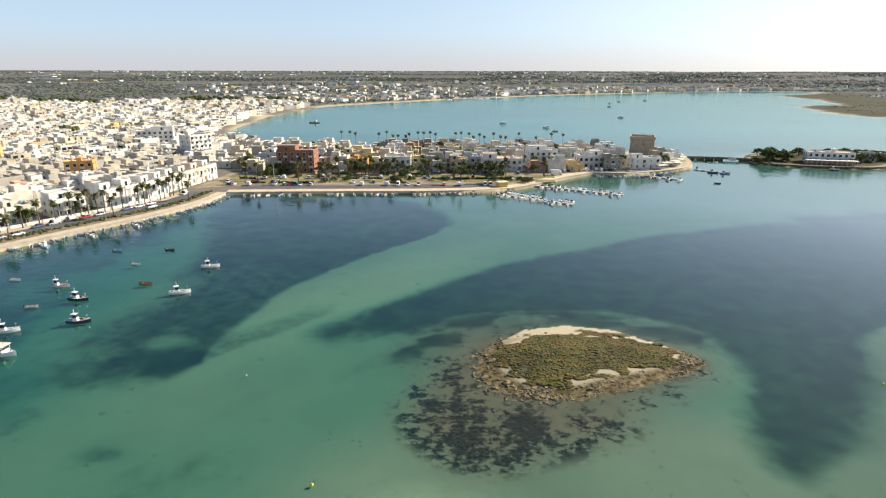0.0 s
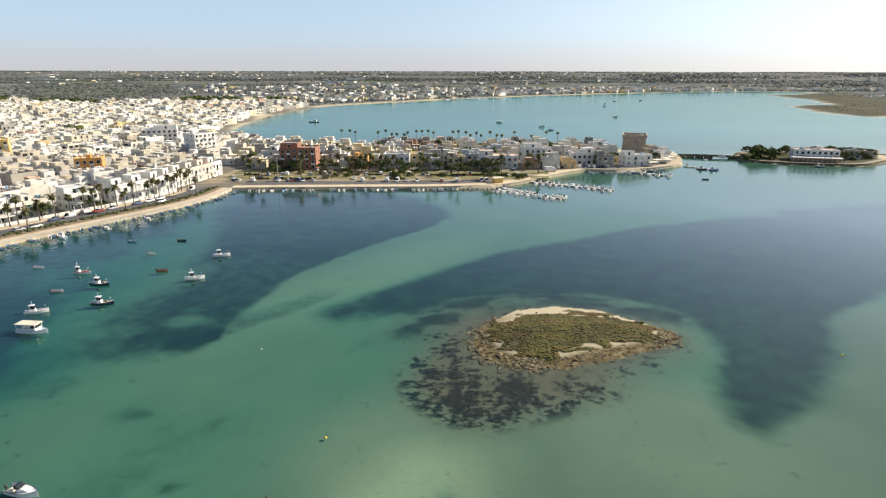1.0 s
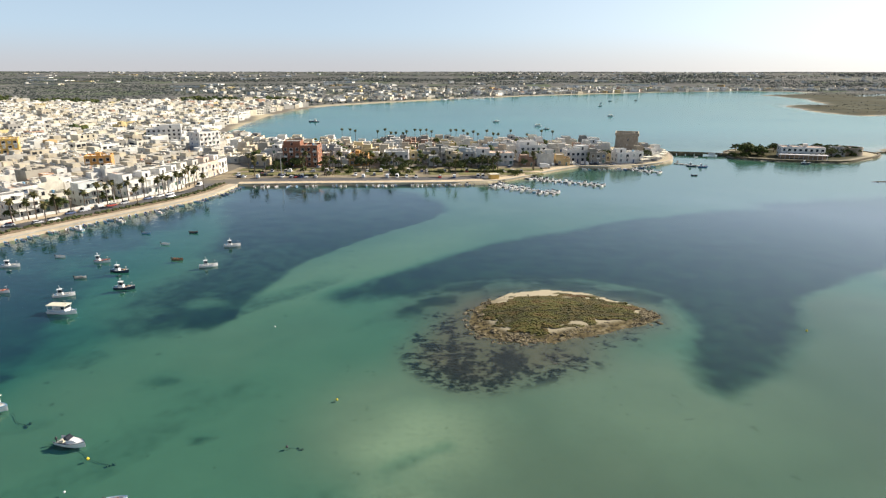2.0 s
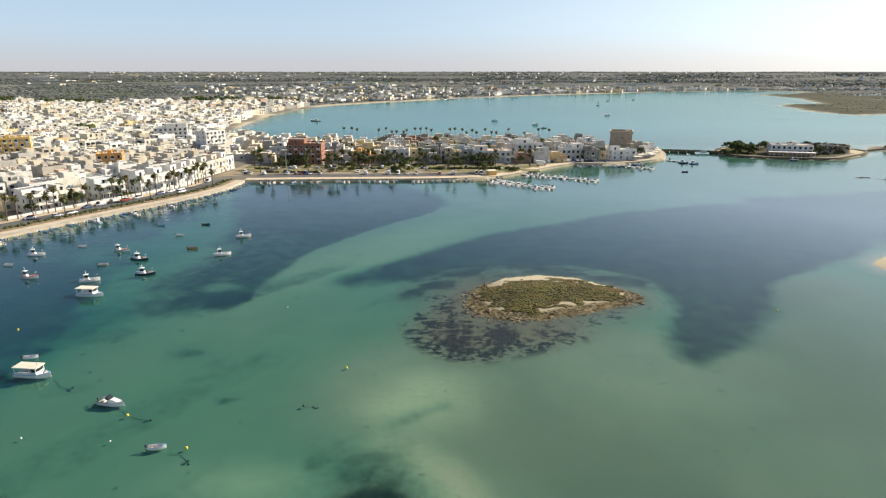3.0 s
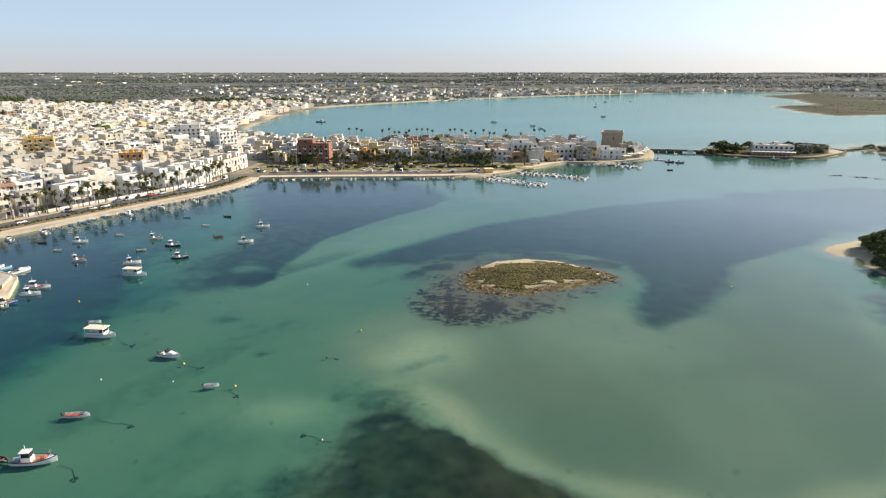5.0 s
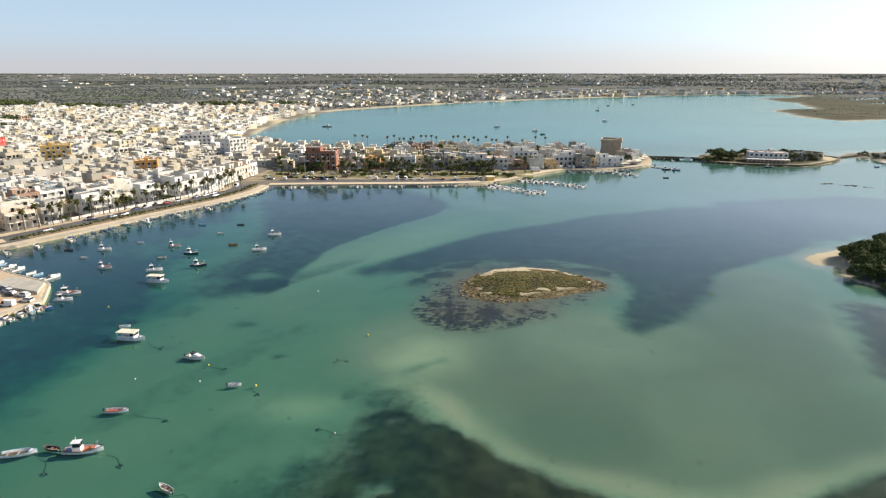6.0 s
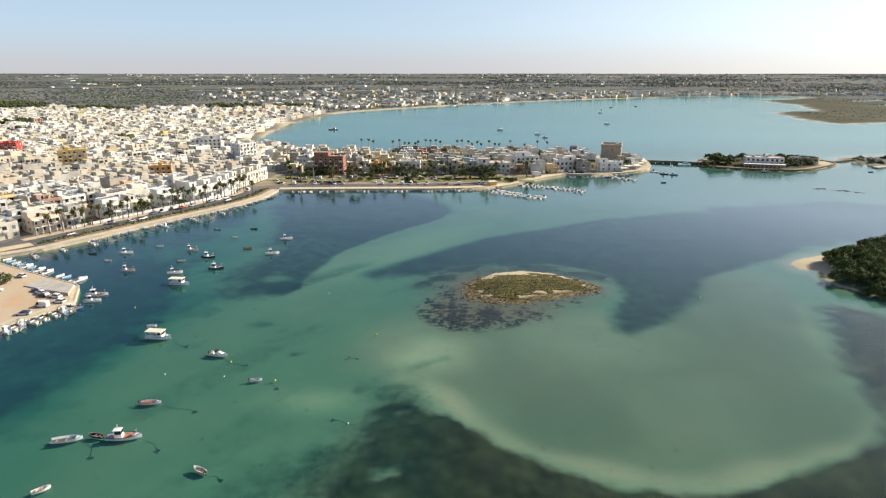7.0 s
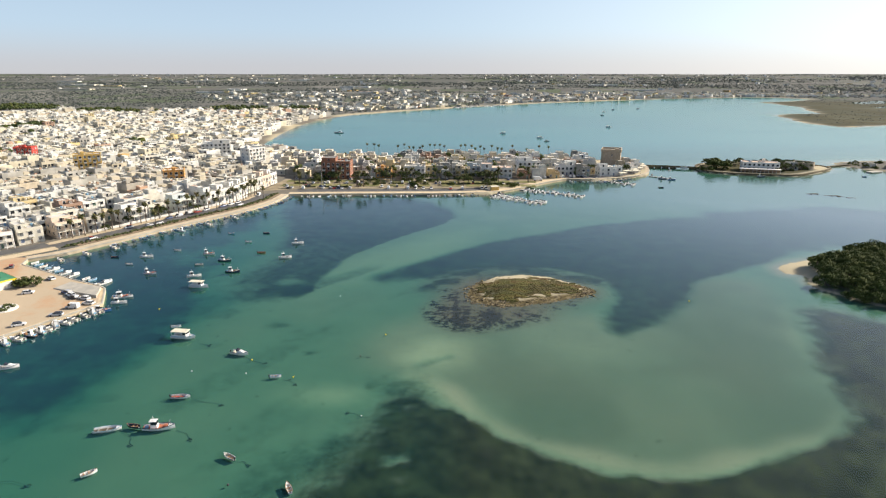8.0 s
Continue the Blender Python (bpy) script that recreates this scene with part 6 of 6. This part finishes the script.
def canopy_boat(L, label):
    r = root("excursion_boat", label, "boat", "moored boats")
    s, g = hull_shape(L, L * 0.36, 1.2, 0.85, 0.45)
    part("hull", s, M["gel"], r)
    part("gunwale", rail_shape(g, 0.07), M["skyhull"], r)
    part("deck", plate(g, 0, 9, 0.45, 0.15), M["deck"], r)
    part("foredeck", plate(g, 8, 10, None), M["gel"], r)
    hw = L * 0.15
    for y in (-hw, hw):
        s = Shape()
        s.box((-L * 0.44, y - 0.04, 0.45), (L * 0.2, y + 0.04, 1.25))
        part("side_panel", s, M["gel"], r)
        for x in (-0.43, -0.22, -0.01, 0.19):
            s = Shape()
            s.box((L * x - 0.04, y - 0.04, 1.25), (L * x + 0.04, y + 0.04, 2.3))
            part("post", s, M["gel"], r)
    cabin_part(r, L * 0.02, L * 0.2, hw * 0.92, 0.45, 2.28, 0.2, over=0.0)
    s = Shape()
    s.cbox((-L * 0.47, -hw - 0.25, 2.3), (L * 0.24, hw + 0.25, 2.45), 0.06)
    part("canopy", s, M["canvas"], r, "flat cream canopy roof")
    s = Shape()
    s.tube([(L * 0.14, 0, 2.45), (L * 0.14, 0, 3.6)], 0.04, 5)
    part("mast", s, M["metal"], r)
    return r


br = random.Random(61)
B_OPEN_WHITE = dinghy(6.3, "gel", "skyhull", "long white open wooden boat lying at its mooring", False, "weedrock", bench="deck")
B_TENDER = dinghy(3.1, "gel", "skyhull", "tiny white tender with an outboard motor")
B_GREY = dinghy(3.3, "deck", "gel", "small grey tender with an outboard motor")
B_RED = dinghy(5.0, "gel", "navy", "white open fishing boat with a red-painted inside", True, "redhull")
B_OPEN = dinghy(3.2, "gel", "wood", "white open rowing boat at anchor", False)
B_DINGHY = [dinghy(3.4, "gel", "gel", "small white dinghy with an outboard motor"), dinghy(3.5, "skyhull", "gel", "small pale blue dinghy with an outboard motor"),
            dinghy(3.7, "bluehull", "gel", "small blue open boat"), dinghy(3.3, "navy", "wood", "small dark open boat"), dinghy(3.9, "wood", "redhull", "small orange-brown wooden boat")]
B_FISH = [fishing_boat(7.5, "gel", "navy", "orangedeck", "white fishing boat with a dark rail, wheelhouse and mast"),
          fishing_boat(5.4, "gel", "redhull", "orangedeck", "white fishing boat with a red rail and orange deck", -0.24),
          fishing_boat(5.7, "gel", "gel", "deck", "white fishing boat with a small wheelhouse"),
          fishing_boat(6.2, "navy", "gel", "wood", "dark-hulled fishing boat with a white wheelhouse"),
          fishing_boat(6.0, "bluehull", "gel", "orangedeck", "bright blue wooden fishing boat with a wheelhouse", -0.2)]
B_CRUISE = [cruiser(5.7, "white motor boat with a low cabin"), cruiser(6.8, "large white cabin cruiser"), cruiser(5.2, "small white sport boat with a windscreen")]
B_CANOPY = canopy_boat(7.7, "white excursion boat with a flat cream canopy")
used_boats = set()


def put_boat(proto, x, y, rz, z=0.0):
    m = pose(x, y, z, br.uniform(-1.5, 1.5), br.uniform(-1, 1), rz)
    if proto not in used_boats:
        used_boats.add(proto)
        proto.matrix_basis = m
        return proto
    return copy_thing(proto, m)


F, D, C = B_FISH, B_DINGHY, B_CRUISE
for b, x, y, rz in ((B_CANOPY, -85, 72, -6), (C[0], -63, 61, -14), (B_TENDER, -48, 47, 8), (B_RED, -70, 36, 4), (F[0], -69, 22, 6), (D[3], -75.5, 22.4, 170), (B_OPEN_WHITE, -81, 21, 14),
                    (B_GREY, -48, 11, 150), (B_OPEN, -32, 1, 118), (B_OPEN, -76, 5, 38), (F[2], -75, 179, 12), (F[2], -75, 156, 18), (F[3], -101, 151, -10), (F[1], -112, 161, -4),
                    (F[3], -92, 136, 0), (F[2], -106, 130, 16), (B_CANOPY, -99, 118, -6), (F[1], -126, 133, -4), (F[2], -139, 156, 8), (D[0], -141, 145, -10), (D[3], -153, 155, 0),
                    (D[0], -100, 181, -12), (D[4], -88, 163, -8), (D[1], -114, 196, -10), (D[3], -96, 197, -6), (D[0], -129, 166, -6), (B_GREY, -110, 145, 10), (B_TENDER, -91, 80, 12),
                    (D[2], -102, 6, 10), (C[0], -127, 51, 20), (C[2], -130, 46, 15), (F[4], -123.5, 93, 10), (F[2], -121.5, 100.5, 8), (F[0], -123.5, 106.5, 12), (D[3], 153, 325, -10),
                    (F[3], 166, 361, -8), (F[4], 172, 357.5, 0), (D[3], 164, 380, 60), (D[0], 186, 402, 30), (B_CANOPY, 68, 696, 180), (B_CANOPY, 110, 643, 5), (F[3], 113, 608, 0),
                    (B_CANOPY, 230, 784, 0), (F[3], 275, 1011, 0), (F[3], 335, 1166, 0), (F[3], 397, 1202, 0), (F[2], 300, 1100, 20), (D[2], 330, 372, 0), (F[3], 248, 372, 0)):
    put_boat(b, x, y, rz)
# the dark barge in the outer bay is larger
put_boat(F[3], -151, 700, 175).scale = (2.0, 1.9, 1.4)
small = [D[0], D[1], D[2], D[0], D[1], B_OPEN]
# boats moored bow-on along the seafront quay, harbour quay and square
for a, off in ((resample(offset_line(SHORE, -3.2), 2.6), 14),):
    for k in range(off, len(a) - 1):
        if br.random() < 0.9:
            d = a[min(k + 1, len(a) - 1)] - a[k - 1]
            put_boat(br.choice(small), a[k][0] + br.uniform(-0.8, 0.8), a[k][1] + br.uniform(-0.8, 0.8), heading(*d) + 90 + br.uniform(-25, 25))
a = resample(offset_line(PEN, -2.9), 2.7)
for k in range(4, 55):
    d = a[k + 1] - a[k - 1]
    if br.random() < 0.86:
        put_boat(br.choice([D[0], D[0], D[0], D[1], B_OPEN, C[2]]), a[k][0] + br.uniform(-0.9, 0.9), a[k][1] + br.uniform(-0.7, 0.5), heading(*d) + 90 + br.uniform(-24, 24))
for k in range(20):
    t = 0.03 + k * 0.046
    x, y = -126 + (-148 + 126) * t * 1.5, 97 + (58.5 - 97) * t * 1.5
    put_boat(br.choice((F[2], C[0], C[0], C[2], F[4], F[3], C[0], F[2])), x + 2.9 + br.uniform(-0.9, 0.6), y - 2.0 + br.uniform(-0.6, 0.6), 150 + br.uniform(-18, 18))
for x, y, b in ((-184, 146, D[0]), (-180.5, 143.5, D[1]), (-177, 141.5, B_OPEN), (-173.5, 139.5, D[1]), (-170, 137.5, C[2]), (-166.5, 135.5, D[1]), (-162, 133, C[2]), (-157, 130.5, C[2]), (-149, 126, D[0]), (-145.5, 124.5, D[1]), (-139, 121.5, C[1])):
    put_boat(b, x, y, -118 + 180 + br.uniform(-6, 6))

# ---- floating jetties ----
for k, (p, q2, boats) in enumerate((((27.5, 296), (61, 271), 22), ((50, 316.5), (91, 293), 24), ((118, 350), (137.5, 335.5), 8), ((159, 373), (172, 361), 0))):
    p, q2 = np.array(p), np.array(q2)
    d = (q2 - p) / np.linalg.norm(q2 - p)
    n = np.array([-d[1], d[0]])
    L = float(np.linalg.norm(q2 - p))
    j = root("jetty", "pale floating jetty lined with small white boats", "jetty", "floating jetties", pose(p[0], p[1], 0, 0, 0, heading(*d)))
    s = Shape()
    s.box((0, -1.0, 0.32), (L, 1.0, 0.5))
    part("walkway", s, M["deck"], j)
    for x in np.arange(1.5, L - 1, 4.0):
        s = Shape()
        s.cbox((x - 1.2, -0.85, -0.35), (x + 1.2, 0.85, 0.32), 0.08)
        part("float", s, M["concrete"], j)
    for i in range(boats):
        side = 1 if i % 2 else -1
        c = p + d * (L - 1.6 - (i // 2) * (L - 3) / max(1, boats / 2) + br.uniform(-0.5, 0.5)) + n * side * br.uniform(2.7, 3.6)
        put_boat(br.choice((C[2], C[2], C[0], D[0], D[0], D[1])), c[0], c[1], heading(*(n * side)) + br.choice((0, 180)) + br.uniform(-9, 9))
for k in range(16):
    put_boat(br.choice(D + [C[2]]), 92 + k * 3.2, 349.0 + max(0, (k * 3.2 - 26)) * 0.58 - 2.6, -70 + br.uniform(-12, 12) + 180)

# ---- mooring floats ----
for x, y, mat in ((-104, 95, "yellowfloat"), (-41, 109, "gel"), (90, 106, "yellowfloat"), (-20, 75, "yellowfloat"), (-58, 57, "yellowfloat"), (-26, 60, "dark"), (-21, 28, "gel"), (-73, 50, "gel"), (-45, 2, "dark"), (-43, 47, "yellowfloat"), (-57, 49, "gel")):
    s = Shape()
    k = 0.6 if mat == "gel" else 0.85
    s.tube([(0, 0, -0.2 * k), (0, 0, 0.0), (0, 0, 0.28 * k), (0, 0, 0.42 * k)], [0.12 * k, 0.3 * k, 0.26 * k, 0.08 * k], 8)
    ob = solo("mooring_buoy", s, M[mat], "small round mooring float on the water", "buoy", "", "mooring floats")
    ob.matrix_basis = pose(x, y, 0)

# ---- cars ----
def car(label, L=4.2, W=1.75, H=1.48, van=False):
    r = root("car", label, "car", "parked cars")
    hw = W / 2
    s = Shape()
    prof = [(-L / 2, 0.35, 0.62), (-L / 2 + 0.1, 0.25, 0.85), (-L * 0.3, 0.22, 0.92), (L * 0.18, 0.22, 0.9), (L / 2 - 0.25, 0.24, 0.75), (L / 2, 0.35, 0.58)]
    s.loft([[(x, -hw * k, z0), (x, hw * k, z0), (x, hw * k, z1 - 0.12), (x, hw * k * 0.93, z1), (x, -hw * k * 0.93, z1), (x, -hw * k, z1 - 0.12)] for (x, z0, z1), k in zip(prof, (0.9, 0.98, 1, 1, 0.97, 0.86))][::-1])
    part("body", s, M["carpaint"], r)
    x0, x1 = (-L * 0.49, L * 0.36) if van else (-L * 0.44, L * 0.24)
    hh = H + 0.4 if van else H
    if van:
        s = Shape()
        s.loft([[(x0, -hw * 0.94, 0.86), (L * 0.08, -hw * 0.94, 0.86), (L * 0.08, hw * 0.94, 0.86), (x0, hw * 0.94, 0.86)], [(x0 + 0.12, -hw * 0.84, hh - 0.02), (L * 0.08, -hw * 0.84, hh - 0.02), (L * 0.08, hw * 0.84, hh - 0.02), (x0 + 0.12, hw * 0.84, hh - 0.02)]])
        part("load_space", s, M["gel"], r)
        x0 = L * 0.08
    s = Shape()
    s.loft([[(x0, -hw * 0.93, 0.88), (x1, -hw * 0.9, 0.86), (x1, hw * 0.9, 0.86), (x0, hw * 0.93, 0.88)], [(x0 + 0.3, -hw * 0.78, hh - 0.06), (x1 - 0.75, -hw * 0.76, hh - 0.06), (x1 - 0.75, hw * 0.76, hh - 0.06), (x0 + 0.3, hw * 0.78, hh - 0.06)]])
    part("window", s, M["glass"], r)
    s = Shape()
    s.loft([[(x0 + 0.26, -hw * 0.8, hh - 0.08), (x1 - 0.72, -hw * 0.78, hh - 0.08), (x1 - 0.72, hw * 0.78, hh - 0.08), (x0 + 0.26, hw * 0.8, hh - 0.08)], [(x0 + 0.4, -hw * 0.68, hh), (x1 - 0.85, -hw * 0.66, hh), (x1 - 0.85, hw * 0.66, hh), (x0 + 0.4, hw * 0.68, hh)]])
    part("roof", s, M["gel"] if van else M["carpaint"], r)
    for x in (-L * 0.31, L * 0.31):
        for y in (-1, 1):
            s = Shape()
            s.tube([(x, y * (hw - 0.22), 0.31), (x, y * (hw + 0.01), 0.31)], 0.31, 8)
            part("wheel", s, M["tyre"], r)
    return r


WHITE_VAN = car("parked white van on the harbour square", 4.7, 1.85, 1.6, True)
WHITE_VAN.children[0].data.materials[0] = M["gel"]
WHITE_CAR = car("parked white estate car on the harbour square", 4.4, 1.8, 1.5)
for ob in WHITE_CAR.children:
    if ob.name.startswith(("body", "roof")):
        ob.data.materials[0] = M["gel"]
CARS = [car("parked compact car by the quay"), car("parked long estate car", 4.6, 1.8, 1.45), car("parked white-roofed delivery van", 4.7, 1.85, 1.6, True)]
used_cars = set()


def put_car(proto, x, y, rz, z=1.46):
    m = pose(x, y, z, 0, 0, rz)
    if proto not in used_cars:
        used_cars.add(proto)
        proto.matrix_basis = m
        return proto
    return copy_thing(proto, m)


for x, y, rz, k in ((-159, 106, 20, 0), (-144.5, 106.5, 158, 1), (-141.5, 104, 155, 4), (-138.8, 101.5, 160, 0), (-134.2, 100.6, 165, 4), (-130, 96, 170, 4), (-133.5, 92.4, 175, 3), (-135, 85.5, 190, 1), (-142, 77, 30, 0), (-187, 136, 120, 0), (-160.5, 121.5, 150, 0)):
    put_car((CARS + [WHITE_VAN, WHITE_CAR])[k], x, y, rz)
cl = resample(offset_line(SHORE, 12.2), 1.0)
for k in range(30, len(cl) - 4, 6):
    if br.random() < 0.4:
        put_car(br.choice(CARS[:2]), *cl[k], heading(*(cl[k + 2] - cl[k - 2])) + br.uniform(-3, 3))
cl = resample(offset_line(SHORE, 17.9), 1.0)
for k in range(26, len(cl) - 4, 6):
    if br.random() < 0.5:
        put_car(br.choice(CARS[:2] + CARS), *cl[k], heading(*(cl[k + 2] - cl[k - 2])) + 180 + br.uniform(-3, 3))
for y, n, p in ((311.5, 62, 0.62), (318.3, 40, 0.35), (331.5, 62, 0.5), (347.5, 60, 0.4)):
    for k in range(n):
        x = -118 + k * 2.75
        if br.random() < p * 0.55 and x < 52 and (x < 30 or y > 325):
            put_car(br.choice(CARS), x, y + br.uniform(-0.5, 0.5), 90 + br.choice((0, 180)) + br.uniform(-5, 5))
for k in range(17):
    if br.random() < 0.8:
        put_car(br.choice(CARS), 70 + k * 2.9, 359 - max(0, 3 - k) * 2, 92 + br.uniform(-5, 5))

# ---- square: kiosk, planters ----
kiosk = root("kiosk", "harbour kiosk with a green roof and yellow awning walls", "kiosk", m=pose(-178.5, 116.5, 1.47, 0, 0, -32))
s = Shape()
s.cbox((-6, -3.5, 0), (6, 3.5, 2.4), 0.1)
part("wall", s, M["orange"], kiosk)
s = Shape()
s.loft([[(-6.6, -4.2, 2.3), (6.6, -4.2, 2.3), (6.6, 4.2, 2.3), (-6.6, 4.2, 2.3)], [(-6.6, -4.2, 2.5), (6.6, -4.2, 2.5), (6.6, 4.2, 2.5), (-6.6, 4.2, 2.5)], [(-5.5, -0.3, 3.5), (5.5, -0.3, 3.5), (5.5, 0.3, 3.5), (-5.5, 0.3, 3.5)]])
part("roof", s, M["greenroof"], kiosk, "green sheet roof")
s = Shape()
s.loft([[(-6.7, -4.3, 1.5), (6.7, -4.3, 1.5), (6.7, 4.3, 1.5), (-6.7, 4.3, 1.5)], [(-6.7, -4.3, 2.55), (6.7, -4.3, 2.55), (6.7, 4.3, 2.55), (-6.7, 4.3, 2.55)]], 0, False, False)
part("fascia", s, M["yellowwall"], kiosk, "bright yellow fascia band")
s = Shape()
s.cbox((6.2, -3.5, 0), (10, 2.5, 2.0), 0.1)
part("annex", s, M["white"], kiosk, "low white annex wall")
for x, y, rad in ((-157, 91, 4.2),):
    ring1 = [(x + rad * math.cos(6.2832 * i / 20), y + rad * math.sin(6.2832 * i / 20)) for i in range(20)]
    pl = root("planter", "round kerbed planter with brown shrubs", "planter", m=pose(0, 0, 0))
    s = Shape()
    s.prism(ring1, 1.3, 1.85, 0, 0.04)
    part("kerb", s, M["white"], pl)
    s = Shape()
    for i in range(26):
        a, q3 = br.uniform(0, 6.28), rad * 0.8 * math.sqrt(br.random())
        s.blob((x + q3 * math.cos(a), y + q3 * math.sin(a), 2.0), (0.6, 0.6, 0.5), br, 0.3)
    part("shrub", s, M["hedge"], pl)
put_plant(PALMS[0], -161, 92, 1.5, 30)
for i in range(5):
    put_plant(TREES[0], -164 + br.uniform(-3, 3), 113.5 + br.uniform(-2, 2), 1.45 - 1.6, br.uniform(0, 360))

# ---- the point by the tower: small houses, cafe canopies ----
for x, y, rz, b in ((146, 404, 8, OLD_HOUSES[2]), (156, 409, 20, PLAINER[1]), (155, 421, 5, OLD_HOUSES[2]), (147, 391, 30, PLAINER[1]), (120, 401, 0, OLD_HOUSES[2]), (117, 418, 4, OLD_HOUSES[1]), (106, 414, 0, PLAINER[0])):
    put_house(b, x, y, rz)
for x, y, rz in ((143, 377, 24), (151, 384, 32), (157, 392, 55), (136, 366, 20), (163, 402, 70), (165, 413, 78), (150, 377.5, 30)):
    c = root("canopy", "flat cream cafe canopy on thin posts by the water", "canopy", "cafe canopies", pose(x, y, 1.45, 0, 0, rz))
    s = Shape()
    s.cbox((-3.4, -2.2, 2.5), (3.4, 2.2, 2.7), 0.06)
    part("roof", s, M["canvas"], c)
    for px_ in (-3.2, 3.2):
        for py_ in (-2.0, 2.0):
            s = Shape()
            s.box((px_ - 0.06, py_ - 0.06, 0), (px_ + 0.06, py_ + 0.06, 2.5))
            part("post", s, M["trim"], c)
s = Shape()
ribbon(s, resample(chaikin([(92, 357), (118, 355), (152, 377), (161, 401), (166, 426), (152, 440)], 2, False), 4), 0, 9, 0.5, 1.49)
solo("pavement_point", s, M["asphalt"], "dark worn pavement round the tower point", "pavement", "structure")
# ---- light mast in the car park ----
lm = root("light_mast", "tall grey light mast in the car park", "light mast", m=pose(-92, 316.5, 1.45))
s = Shape()
s.tube([(0, 0, -0.2), (0, 0, 8), (0, 0, 15)], [0.28, 0.2, 0.13], 8)
part("pole", s, M["metal"], lm)
s = Shape()
s.cbox((-1.1, -0.25, 14.8), (1.1, 0.25, 15.2), 0.08)
part("lamp_head", s, M["metal"], lm)
# ---- slack mooring ropes grown with weed ----
rg = random.Random(91)
for x, y, a, L in ((-62, 60, -28, 9), (-66.5, 36, -20, 9), (-64.5, 22, -35, 6), (-77, 21.5, -50, 7), (-45.5, 46.5, -30, 5), (-46, 10.5, -20, 3), (-80.5, 71, -35, 7), (-96, 3, -5, 9), (-26, 60, 10, 2), (-19, 28, 160, 6)):
    rp = root("mooring_rope", "slack weed-grown mooring rope under the surface", "rope", "mooring ropes", pose(x, y, 0, 0, 0, a))
    s, pts_ = Shape(), []
    for k in range(9):
        pts_.append((L * k / 8, 0.4 * math.sin(k * 0.8 + x) + rg.uniform(-0.1, 0.1), -0.35 - 0.02 * k))
    s.tube(pts_, 0.035, 5)
    part("rope", s, M["weedrock"], rp)
    s = Shape()
    for k in range(5):
        e = rg.uniform(0.12, 0.28)
        s.blob((L + rg.uniform(-0.6, 0.6), pts_[-1][1] + rg.uniform(-0.5, 0.5), -0.42), (e * 1.3, e, 0.18), rg, 0.3)
    part("weed_clump", s, M["weedrock"], rp, "dark tuft of weed")

# ---- low rocks awash off the villa island, boats drawn up on the far shore ----
ROCK_DARK = [me.copy() for me in ROCK]
for me in ROCK_DARK:
    me.materials[0] = M["weedrock"]
for k in range(14):
    ob = tagged(new("rock", ROCK_DARK[k % 6]), "dark rock awash in the shallows", "rock", "awash rocks")
    e = rg.uniform(0.6, 1.4)
    ob.matrix_basis = pose(249 + k * 1.7 + rg.uniform(-1, 1), 306 - k * 1.0 + rg.uniform(-2, 2), -0.15, 0, 0, rg.uniform(0, 360)) @ Matrix.Diagonal((e * 1.5, e, e * 0.6, 1))
s = Shape()
for k in range(90):
    x = rg.uniform(5, 118)
    y = 1232 + x * 0.72 + rg.uniform(-22, 6)
    L, a = rg.uniform(5, 9), rg.uniform(0, 6.28)
    hs, _ = hull_shape(L, L * 0.36, 1.6)
    ca, sa = math.cos(a), math.sin(a)
    s.add([(x + ca * p[0] - sa * p[1], y + sa * p[0] + ca * p[1], p[2] + (0.9 if y > 1222 + x * 0.9 else 0.0)) for p in hs.v], hs.f)
solo("distant_boats", s, M["gel"], "many small white boats lying by the far shore", "boats", "stuff")

# ---- box truck, kiosk and larger boats at the quays ----
bt = root("box_truck", "white box truck parked on the harbour quay", "truck", m=pose(66, 343.5, 1.46, 0, 0, 8))
s = Shape()
s.cbox((-3.4, -1.15, 0.8), (1.6, 1.15, 3.3), 0.06)
part("cargo_box", s, M["gel"], bt)
s = Shape()
s.loft([[(1.7, -1.05, 0.5), (3.5, -1.05, 0.5), (3.5, 1.05, 0.5), (1.7, 1.05, 0.5)], [(1.7, -1.05, 1.5), (3.45, -1.05, 1.4), (3.45, 1.05, 1.4), (1.7, 1.05, 1.5)], [(1.7, -0.95, 2.5), (2.9, -0.95, 2.5), (2.9, 0.95, 2.5), (1.7, 0.95, 2.5)]])
part("cab", s, M["gel"], bt)
for x in (-2.2, 2.6):
    for y in (-1, 1):
        s = Shape()
        s.tube([(x, y * 0.85, 0.45), (x, y * 1.12, 0.45)], 0.45, 10)
        part("wheel", s, M["tyre"], bt)
k2 = root("kiosk", "small cream kiosk with a flat roof on the harbour quay", "kiosk", m=pose(31, 308.5, 1.46, 0, 0, 20))
s = Shape()
s.cbox((-2.6, -1.8, 0), (2.6, 1.8, 2.5), 0.06)
part("wall", s, M["yellow"], k2)
s = Shape()
s.cbox((-3.0, -2.3, 2.5), (3.0, 2.3, 2.72), 0.05)
part("roof", s, M["canvas"], k2)
for x, y, rz, b in ((-172.5, 162, 150, C[0]), (-165, 172, 148, C[1]), (-178.5, 152.5, 140, C[0]), (-137, 217, 148, C[0]), (-146, 203, 150, F[2]), (-127.5, 232, 150, C[2])):
    put_boat(b, x + 3, y - 2, rz)

# models that found no place are taken out again
placed_models = first_used | used_plants | used_boats | used_cars
for proto in NEAR + PLAINER + OLD_HOUSES + [WHITE_ROW, VILLA] + PALMS + TALL_PALMS + TREES + PINES + WOOD + BUSH + CARS + D + F + C:
    if proto not in placed_models:
        for ob in (*proto.children_recursive, proto):
            bpy.data.objects.remove(ob)
